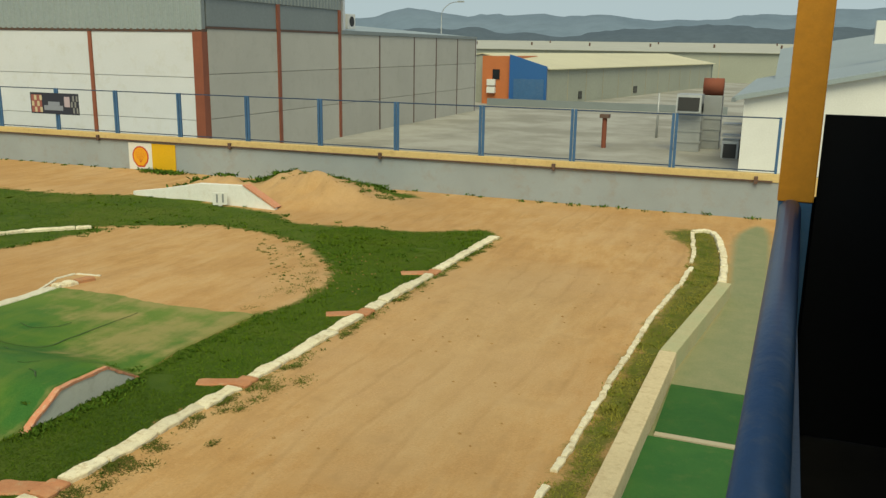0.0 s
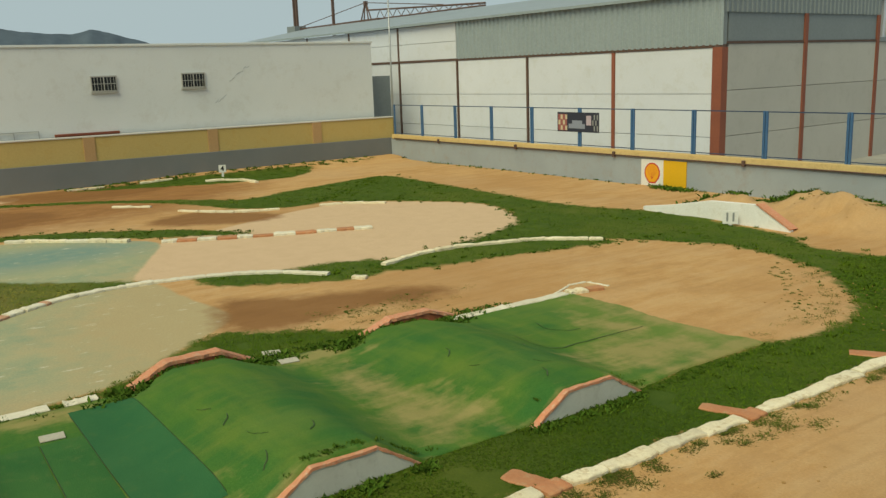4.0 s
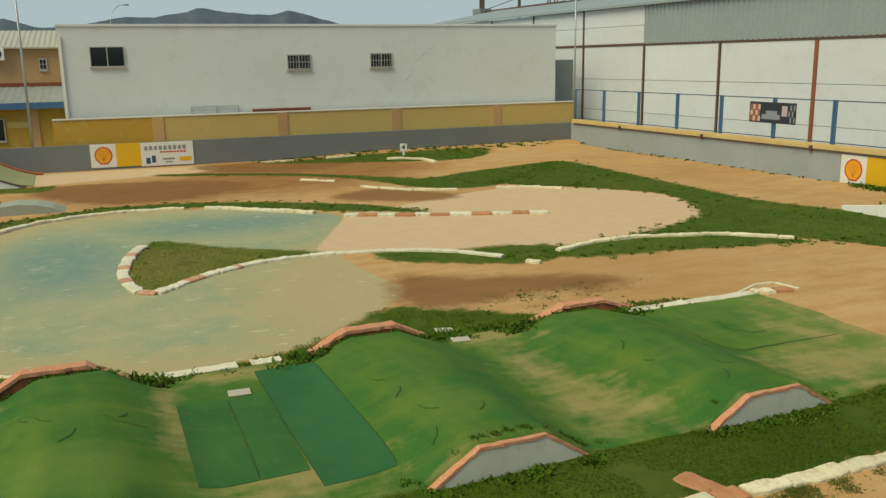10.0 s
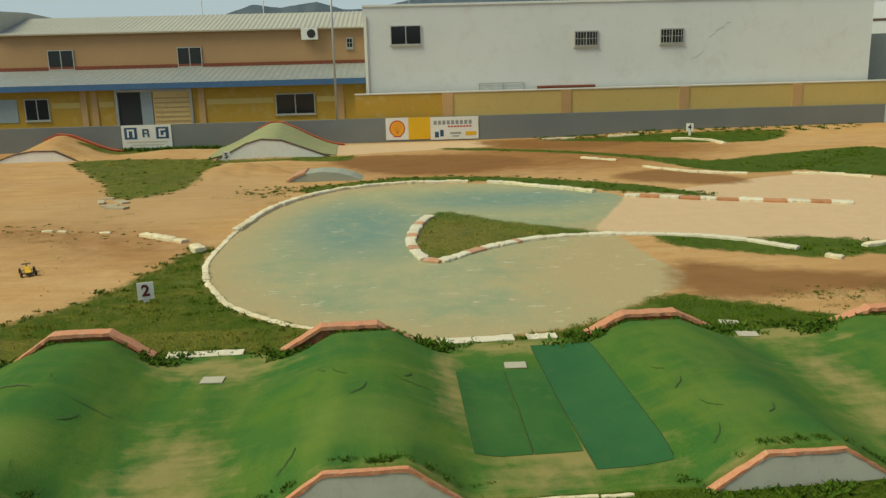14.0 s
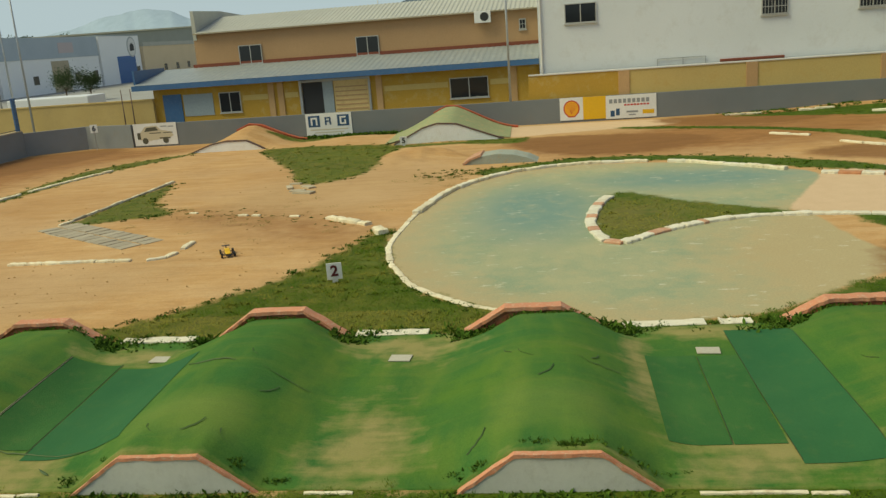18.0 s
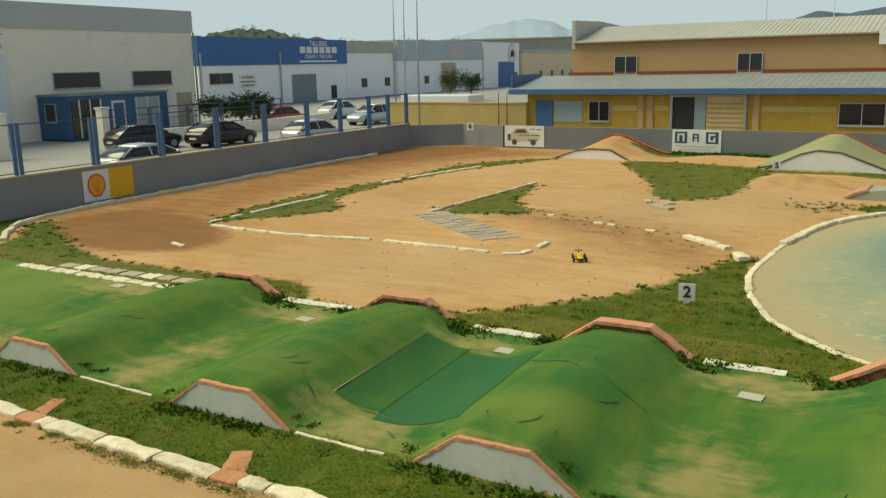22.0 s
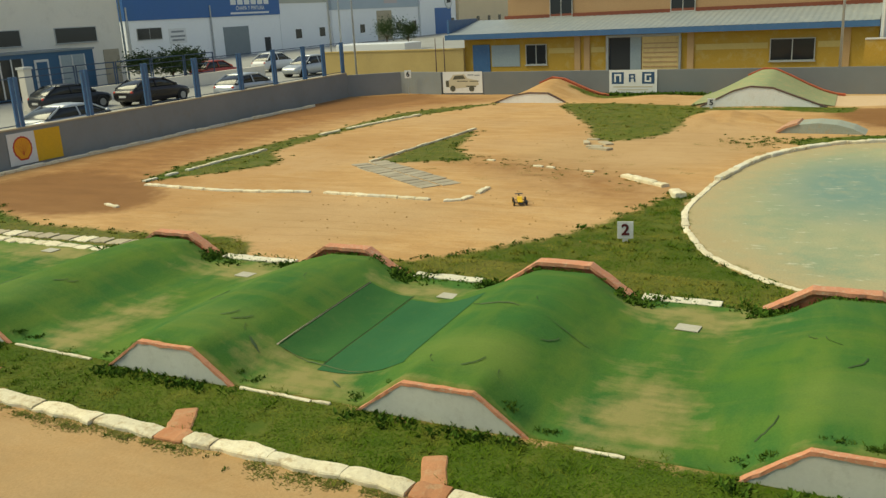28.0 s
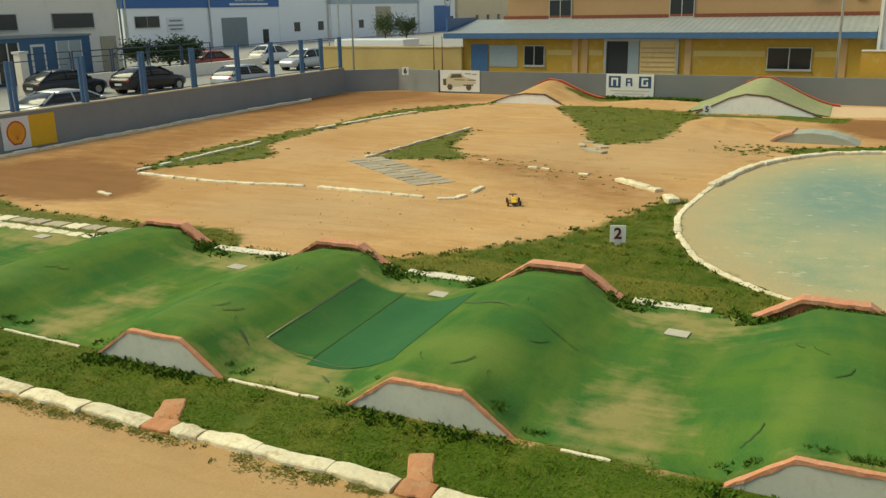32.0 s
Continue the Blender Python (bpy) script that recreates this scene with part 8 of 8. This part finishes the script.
part("base", Geo().box(-27, -0.15, 0, -6.55, 0.15, 0.8), M_BRICK, rw)
for x0, x1 in ((0.4, 3.2), (3.3, 6.1), (-9.5, -6.6), (-12.5, -9.6), (-15.5, -12.6), (-18.5, -15.6), (-21.5, -18.6)):
    r = part("railing", Geo().box(x0, -0.03, 2.1, x1, 0.03, 2.16).box(x0, -0.03, 0.85, x1, 0.03, 0.9).box(x0, -0.03, 0.76, x0 + 0.06, 0.03, 2.16).box(x1 - 0.06, -0.03, 0.76, x1, 0.03, 2.16), M_BLUE_DARK, rw)
    part("rod", Geo().box(x0 + 0.3, -0.012, 1.45, x1 - 0.3, 0.012, 1.48), M_BLUE_DARK, rw)
solid("road_kerb", Geo().box(-90, -33.4, 0, 10, -33.2, 0.12), M_SLAB, "pale kerb along the road", "kerb", kind="structure", bevel=0.02)
tl = building("repair_shop", "white workshop with a broad blue fascia and lettering", "building", (-96.2, -69, 0), 1.0)
part("wall", Geo().box(0, -20, 0, 27.5, 0, 4.65), M_SHOPWHITE, tl)
part("fascia", Geo().box(-0.05, -20, 4.65, 27.55, 0.12, 7.7), M_BLUE_WALL, tl, "blue sheet fascia")
part("garage", Geo().box(6.9, 0.0, 0, 11.8, 0.05, 3.45), M_SHEET_DK, tl, "dark roller door")
part("side_door", Geo().box(2.5, 0.0, 0.2, 3.7, 0.05, 1.9), M_BLACK, tl)
window(tl, (26, 0.02, 2.65), 180, 3.7, 1.2, 2)
part("poster", Geo().box(18.4, 0.0, 2.05, 21.2, 0.04, 3.65), M_WHITE, tl)
for z, w in ((3.3, 2.0), (2.8, 2.4), (2.4, 2.0)):
    part("poster_bar", Geo().box(19.8 - w / 2, 0.04, z - 0.1, 19.8 + w / 2, 0.05, z + 0.1), M_GREY, tl)
for x in (14.0, 27.3):
    part("downpipe", Geo().tube((x, 0.15, 0), (x, 0.15, 6.0), 0.1, n=8), M_STEEL, tl)
letters("TALLERES", 0.85, M_WHITE, tl, (6.2, 0.13, 7.15), (90, 0, 180))
letters("CHAPA Y PINTURA", 0.68, M_WHITE, tl, (6.2, 0.13, 5.55), (90, 0, 180))
for i in range(6):
    part("name_bar", Geo().box(2.3 + i * 1.34, 0.121, 5.98, 3.35 + i * 1.34, 0.14, 6.78), M_WHITE, tl)
part("number_bar", Geo().box(2.4, 0.121, 4.88, 10.2, 0.14, 5.1), M_WHITE, tl)
for x0, x1, h0, h1, m, rm, label in ((-108.2, -96.4, 6.0, 7.6, M_SHOPWHITE, M_ROOF, "cream workshop with a tan sheet roof"), (-136.9, -108.6, 4.9, 7.9, M_SHOPWHITE, M_GREYFASCIA, "white workshop with a blue-grey fascia"), (-152.6, -137.2, 7.9, 8.1, M_SHOPWHITE, M_SHEET, "white hall with a tall blue door"), (-182, -152.9, 6.0, 6.7, M_TAN, M_ROOF, "ochre hall with small windows")):
    b = building("roadside_hall", label, "building", (x0, -69.3, 0), 1.0, "roadside halls")
    w = x1 - x0
    part("wall", Geo().box(0, -20, 0, w, 0, h0), m, b)
    part("fascia", Geo().box(-0.02, -20, h0, w + 0.02, 0.1, h1), rm, b)
    for k in range(max(2, int(w / 7))):
        part("shop_window", Geo().box(1.0 + k * 6.0, 0.0, 1.4, 2.4 + k * 6.0, 0.04, 2.6), M_GLASS, b)
    if h0 == 7.9:
        part("blue_door", Geo().box(2.4, 0.0, 0, 9.5, 0.05, 4.5), M_BLUE_WALL, b)
        part("round_panel", Geo().tube((3.4, 0.0, 6.0), (3.4, 0.06, 6.0), 1.75, n=24), M_HALLFASCIA, b, "round pale sign panel")
        part("disc", Geo().tube((3.4, 0.06, 6.0), (3.4, 0.09, 6.0), 1.5, n=24), M_WHITE, b)
        part("mark", Geo().extrude([(2.5, 0.09, 5.4), (4.3, 0.09, 5.3), (4.1, 0.09, 6.3), (3.4, 0.09, 6.7), (2.6, 0.09, 6.3)], (0, 0.03, 0)), M_BLACK, b)
    if h0 == 4.9:
        part("roller_door", Geo().box(10.0, 0.0, 0, 15, 0.05, 4.5), M_SLAB, b)
        part("faded_mark", Geo().box(8.0, 0.101, 5.6, 12.5, 0.12, 7.1), plain("faded_red_print", (0.52, 0.44, 0.43), 0.7), b)
lh = building("roadside_hall", "long pale hall with a light sheet roof behind the workshops", "building", (-275, -100, 0), 0.0, "roadside halls")
part("wall", Geo().extrude([(0, 0, 0), (115, 0, 0), (115, 0, 8.9), (14, 0, 11.6), (0, 0, 11.2)], (0, -40, 0)), M_FARWALL, lh)
part("roof", Geo().extrude([(-0.5, 0.5, 11.2), (14, 0.5, 11.65), (115.6, 0.5, 8.95), (115.6, 0.5, 9.3), (14, 0.5, 12.05), (-0.5, 0.5, 11.6)], (0, -41, 0)), M_CREAMROOF, lh, "light sheet roof")
van = building("box_trailer", "white box trailer behind the yard wall", "trailer", (-49.8, -28.2, 0), 87)
part("box", Geo().box(-2.6, -1.0, 0.5, 2.6, 1.0, 2.3), M_CARWHITE, van, bevel=0.06)
part("chassis", Geo().box(-2.4, -0.8, 0.35, 2.4, 0.8, 0.5), M_BLACK, van)
for x in (-1.5, 1.5):
    for s in (-0.95, 0.95):
        part("tyre", Geo().tube((x, s - 0.1, 0.33), (x, s + 0.1, 0.33), 0.33, n=14), M_RUBBER, van)


# ---- parked cars ----
def loft(rings):
    """A closed skin over rings of equal count, with end caps."""
    n = len(rings[0])
    vs = [p for r in rings for p in r]
    fs = [(i * n + k, i * n + (k + 1) % n, (i + 1) * n + (k + 1) % n, (i + 1) * n + k) for i in range(len(rings) - 1) for k in range(n)]
    last = (len(rings) - 1) * n
    fs += [tuple(range(n))[::-1], tuple(range(last, last + n))]
    return Geo().add(vs, fs)


def car(x, y, turn, paint, label, length=4.3, height=1.42):
    c = thing("car", label, "car", "parked cars", (x, y, 0), turn)
    k = length / 4.3
    rings = []
    for a, zb, zs, hw in ((-2.14, 0.46, 0.68, 0.60), (-2.08, 0.34, 0.84, 0.74), (-1.9, 0.26, 0.92, 0.80), (-1.5, 0.22, 0.96, 0.835), (-0.8, 0.2, 0.95, 0.845), (0.2, 0.2, 0.93, 0.85), (0.95, 0.2, 0.91, 0.845), (1.4, 0.22, 0.85, 0.83), (1.8, 0.25, 0.77, 0.79), (2.02, 0.3, 0.68, 0.70), (2.13, 0.4, 0.56, 0.55)):
        h = zs - zb
        half = [(hw * 0.86, zb), (hw * 0.97, zb + h * 0.16), (hw, zb + h * 0.45), (hw * 0.985, zb + h * 0.74), (hw * 0.93, zb + h * 0.94), (hw * 0.72, zs)]
        rings.append([(a * k, u, w) for u, w in half] + [(a * k, -u, w) for u, w in reversed(half)])
    part("body", loft(rings), paint, c, smooth=True)

    def cabin(stations, grow, low):
        out = []
        for a, z in stations:
            w = 0.765 - 0.235 * (z - 0.9) / (height - 0.9) + grow
            half = [(0.765 - 0.235 * max(0.0, low - 0.9) / (height - 0.9) + grow, min(low, z - 0.01)), (w, z - 0.03 + grow), (w - 0.1, z + grow)]
            out.append([(a * k, u, v) for u, v in half] + [(a * k, -u, v) for u, v in reversed(half)])
        return out
    line = [(-1.92, 0.95), (-1.5, 1.2), (-1.12, height - 0.05), (-0.6, height), (-0.1, height), (0.25, height - 0.05), (0.65, 1.18), (1.1, 0.93)]
    part("cabin_glass", loft(cabin(line, 0.0, 0.88)), M_GLASS, c, smooth=True)
    part("roof", loft(cabin(line[2:6], 0.012, height - 0.1)), paint, c, smooth=True)
    for s in (-1, 1):
        for a, b, d in ((-1.86, 0.96, -1.14), (1.04, 0.94, 0.24), (-0.42, 0.94, -0.42)):
            part("window_post", Geo().tube((a * k, s * 0.765, b), (d * k, s * 0.555, height - 0.04), 0.036, n=6), paint, c)
        part("headlight", Geo().ball((1.98 * k, s * 0.56, 0.62), 0.12, 10, 6, (0.6, 1.1, 0.6)), M_FRAME, c, smooth=True)
        part("tail_light", Geo().ball((-2.06 * k, s * 0.62, 0.76), 0.11, 10, 6, (0.5, 1.0, 0.75)), M_SIGN_R, c, smooth=True)
        part("mirror", Geo().ball((0.78 * k, s * 0.9, 1.0), 0.09, 8, 6, (0.8, 1.1, 0.75)), paint, c, smooth=True)
        for xx in (-1.3 * k, 1.32 * k):
            part("wheel_arch", Geo().tube((xx, s * 0.6, 0.32), (xx, s * 0.848, 0.32), 0.365, n=20), M_BLACK, c)
            w = part("wheel", Geo().tube((xx, s * 0.66, 0.31), (xx, s * 0.875, 0.31), 0.19, n=16), M_STEEL, c)
            part("tyre", Geo().tube((xx, s * 0.65, 0.31), (xx, s * 0.86, 0.31), 0.31, n=18), M_RUBBER, w)
    part("number_bar", Geo().box(-2.16 * k, -0.25, 0.5, -2.12 * k, 0.25, 0.61), M_FRAME, c)
    return c


car(-33.6, -37.9, 172, M_CARGREY, "dark grey hatchback parked beyond the road fence", 4.2, 1.4)
car(-36.9, -35.3, 178, M_CARBLACK, "black-brown saloon parked beyond the road fence", 4.4, 1.4)
car(-25.2, -28.2, 176, M_CARSILVER, "silver car parked close behind the road wall", 4.2, 1.36)
car(-51.5, -43.0, 175, M_CARRED, "red hatchback parked by the forecourt wall", 4.0, 1.45)
car(-54.0, -36.6, -8, M_CARSILVER, "silver hatchback parked by the road", 4.3, 1.48)
car(-59.5, -43.5, 176, M_CARWHITE, "white estate car parked across the road", 4.3, 1.5)
car(-58.2, -35.2, -8, M_CARGREY, "dark car parked by the road", 4.2, 1.45)
car(-39.0, -30.4, 176, M_CARSILVER, "pale car close behind the road wall", 4.0, 1.4)
car(-70, -27, 80, M_CARWHITE, "white car beside the far hall", 4.2, 1.45)


# ---- trees and bushes ----
def tree(x, y, h, crown, label, seed, leaves=2400):
    rng = random.Random(seed)
    t = thing("tree", label, "tree", "roadside trees", (x, y, 0))
    g = Geo().tube((0, 0, -0.1), (0.05, 0, h * 0.45), 0.09, 0.06, 8)
    tips = []
    for i in range(7):
        a = 2 * math.pi * i / 7 + rng.uniform(-0.3, 0.3)
        tip = (math.cos(a) * crown * rng.uniform(0.4, 0.8), math.sin(a) * crown * rng.uniform(0.4, 0.8), h * rng.uniform(0.6, 0.92))
        g.tube((0.03, 0, h * rng.uniform(0.3, 0.45)), tip, 0.04, 0.012, 5)
        tips.append(tip)
    part("trunk", g, M_BARK, t)
    c = Geo()
    for i in range(leaves):
        b = rng.choice(tips)
        p = Vector((rng.gauss(b[0] * 0.85, crown * 0.26), rng.gauss(b[1] * 0.85, crown * 0.26), rng.gauss(b[2], h * 0.13)))
        u = Vector((rng.uniform(-1, 1), rng.uniform(-1, 1), rng.uniform(-1, 1))).normalized() * rng.uniform(0.05, 0.13)
        w = u.orthogonal().normalized() * rng.uniform(0.03, 0.08)
        c.add([p - u, p + w, p + u, p - w], [(0, 1, 2, 3)])
    part("crown", c, M_LEAF, t, "loose dark green leaves")
    return t


tree(-89.5, -49.5, 3.4, 1.5, "small dark green tree by the far halls", 1)
tree(-90, -47.0, 3.0, 1.3, "small dark green tree by the far halls", 2)
for i, (x, y) in enumerate(((-46.5, -42.5), (-48.5, -43.2), (-50.5, -44.5), (-45.0, -43.6))):
    tree(x, y, 2.2, 1.3, "dense bush behind the forecourt railings", 10 + i, 2600)


# ---- distance ----
def ridge(name, points, depth, material, label, rough=0.08, seed=1):
    """A range of hills: the ridge line through the points, falling to the plain on both sides."""
    rng = np.random.RandomState(seed)
    P = np.array(points, float)
    s = np.r_[0, np.cumsum(np.hypot(np.diff(P[:, 0]), np.diff(P[:, 1])))]
    t = np.linspace(0, s[-1], 160)
    x, y, h = (np.interp(t, s, P[:, k]) for k in range(3))
    h = h * (1 + rough * (noise2(t / s[-1] * 40, 0 * t, 1.0, seed) - 0.5) + rough * 0.7 * (noise2(t / s[-1] * 110, 0 * t + 5, 1.0, seed + 1) - 0.5))
    h[[0, -1]] = 0
    r = np.hypot(x, y)
    rows = []
    for f, k in ((-1, 0.0), (-0.6, 0.28), (-0.3, 0.66), (0, 1.0), (1, 0.0)):
        rr = 1 + f * depth / r
        bumpy = 1 + 0.25 * (noise2(t / s[-1] * 60, 0 * t + f * 7, 1.0, seed + 3) - 0.5) * (abs(f) < 1) * (f != 0)
        rows.append(np.stack([x * rr, y * rr, h * k * bumpy - (3 if abs(f) == 1 else 0)], 1))
    V = np.stack(rows, 0)
    idx = np.arange(V.shape[0] * V.shape[1]).reshape(V.shape[:2])
    q = np.stack([idx[:-1, :-1], idx[:-1, 1:], idx[1:, 1:], idx[1:, :-1]], -1).reshape(-1, 4)
    me = bpy.data.meshes.new(name)
    me.from_pydata(V.reshape(-1, 3).tolist(), [], q.tolist())
    me.polygons.foreach_set("use_smooth", [True] * len(q))
    me.materials.append(material)
    return tagged(new(name, me), label, "hills", kind="structure")


# no haze in the air here; the hill materials carry it as colour
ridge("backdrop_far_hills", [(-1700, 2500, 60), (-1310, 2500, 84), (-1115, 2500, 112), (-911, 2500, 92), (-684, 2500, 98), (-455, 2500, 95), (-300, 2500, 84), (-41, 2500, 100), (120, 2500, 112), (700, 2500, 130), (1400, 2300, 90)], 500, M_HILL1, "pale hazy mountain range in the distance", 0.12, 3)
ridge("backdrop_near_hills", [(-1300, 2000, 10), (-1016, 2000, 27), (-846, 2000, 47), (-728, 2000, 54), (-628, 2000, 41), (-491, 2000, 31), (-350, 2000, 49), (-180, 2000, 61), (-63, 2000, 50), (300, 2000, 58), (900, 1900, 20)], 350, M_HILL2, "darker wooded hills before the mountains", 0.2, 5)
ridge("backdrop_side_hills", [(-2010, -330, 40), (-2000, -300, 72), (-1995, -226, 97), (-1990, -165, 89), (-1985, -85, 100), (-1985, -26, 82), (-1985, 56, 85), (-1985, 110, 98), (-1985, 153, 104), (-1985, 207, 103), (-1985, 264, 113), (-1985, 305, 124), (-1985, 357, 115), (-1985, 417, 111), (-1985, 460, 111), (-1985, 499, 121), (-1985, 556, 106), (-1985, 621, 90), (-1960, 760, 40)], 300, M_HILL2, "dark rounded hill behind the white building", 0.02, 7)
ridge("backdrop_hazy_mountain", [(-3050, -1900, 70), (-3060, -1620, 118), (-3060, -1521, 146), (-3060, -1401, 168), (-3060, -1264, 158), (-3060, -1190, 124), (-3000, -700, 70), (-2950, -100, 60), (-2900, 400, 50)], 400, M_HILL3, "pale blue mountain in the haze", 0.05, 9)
SCRUB = [(-600, -720, 18), (-600, -640, 31), (-600, -603, 33), (-600, -579, 36), (-600, -546, 38), (-600, -535, 40), (-600, -501, 35), (-600, -471, 29), (-600, -430, 25), (-600, -375, 23), (-600, -304, 21), (-600, -200, 12)]
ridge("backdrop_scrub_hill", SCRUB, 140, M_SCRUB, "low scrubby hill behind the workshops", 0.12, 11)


def far_trees():
    """Ragged dark tree clumps along the crest and slope of the scrub hill."""
    rng = random.Random(8)
    g = Geo()
    for i in range(170):
        y = rng.uniform(-650, -290)
        x = -600 + rng.uniform(-5, 60)
        z = float(np.interp(y, [p[1] for p in SCRUB], [p[2] for p in SCRUB])) * (1 - max(0, x + 600) / 150) - 1.0
        h = rng.uniform(1.5, 5.0)
        for k in range(26):
            c = Vector((x + rng.gauss(0, h * 0.35), y + rng.gauss(0, h * 0.4), z + abs(rng.gauss(h * 0.45, h * 0.3))))
            u = Vector((rng.uniform(-1, 1), rng.uniform(-1, 1), rng.uniform(-1, 1))).normalized() * rng.uniform(0.3, 0.8)
            w = u.orthogonal().normalized() * rng.uniform(0.25, 0.6)
            g.add([c - u, c + w, c + u, c - w], [(0, 1, 2, 3)])
    tagged(new("backdrop_trees", g.mesh("backdrop_trees", M_LEAF)), "ragged dark trees on the distant scrub hill", "trees", kind="stuff")


far_trees()


# ---- drivers' stand ----
st = thing("drivers_stand", "raised stand with blue rail, orange post and an added unseen roof", "stand", at=(-0.37, -0.11, 0))
part("rail", Geo().tube((0.95, 0.75, 3.9), (1.0, 4.02, 3.9), 0.045, n=16), M_RAIL, st, "worn blue tubular handrail", smooth=True)
part("rail_end", Geo().tube((0.95, 0.75, 2.85), (0.95, 0.75, 3.94), 0.03, n=12), M_RAIL, st, smooth=True)
part("rail_skirt", Geo().box(0.99, 0.8, 2.86, 1.02, 4.05, 3.9), M_BLUE_DARK, st, "dark blue board under the rail")
part("post", Geo().box(0.945, 4.05, 3.93, 1.09, 4.2, 5.5), M_PILLAR, st, "orange painted post", bevel=0.006)
part("post_foot", Geo().box(0.95, 4.055, 0, 1.085, 4.195, 3.93), M_BLUE, st, "blue lower part of the post")
part("end_board", Geo().box(1.1, 4.1, 2.86, 3.3, 4.14, 4.3), M_NAVY, st, "navy end board coloured near-black for its shade")
# filler added to keep the sliver beside the post dark
part("gap_dark_panel", Geo().box(1.0, 4.21, 0.0, 1.2, 4.24, 3.93), M_NAVY, st)
part("deck", Geo().box(1.03, -3.0, 2.7, 3.4, 4.2, 2.85), M_DECK, st, "deck coloured near-black for the shade inside the stand")
# walls and roof below are out of view, added to shade the boards
part("unseen_back_wall", Geo().box(3.3, -3.0, 2.86, 3.4, 4.2, 5.5), M_NAVY, st)
part("unseen_side_wall", Geo().box(1.05, -3.1, 2.86, 3.4, -3.0, 5.5), M_NAVY, st)
part("roof", Geo().box(1.3, -3.2, 5.5, 4.6, 3.5, 5.6), M_SHEET_DK, st)
part("under_wall", Geo().box(1.1, -3.0, 0, 1.2, 4.2, 2.69), M_WALL, st)
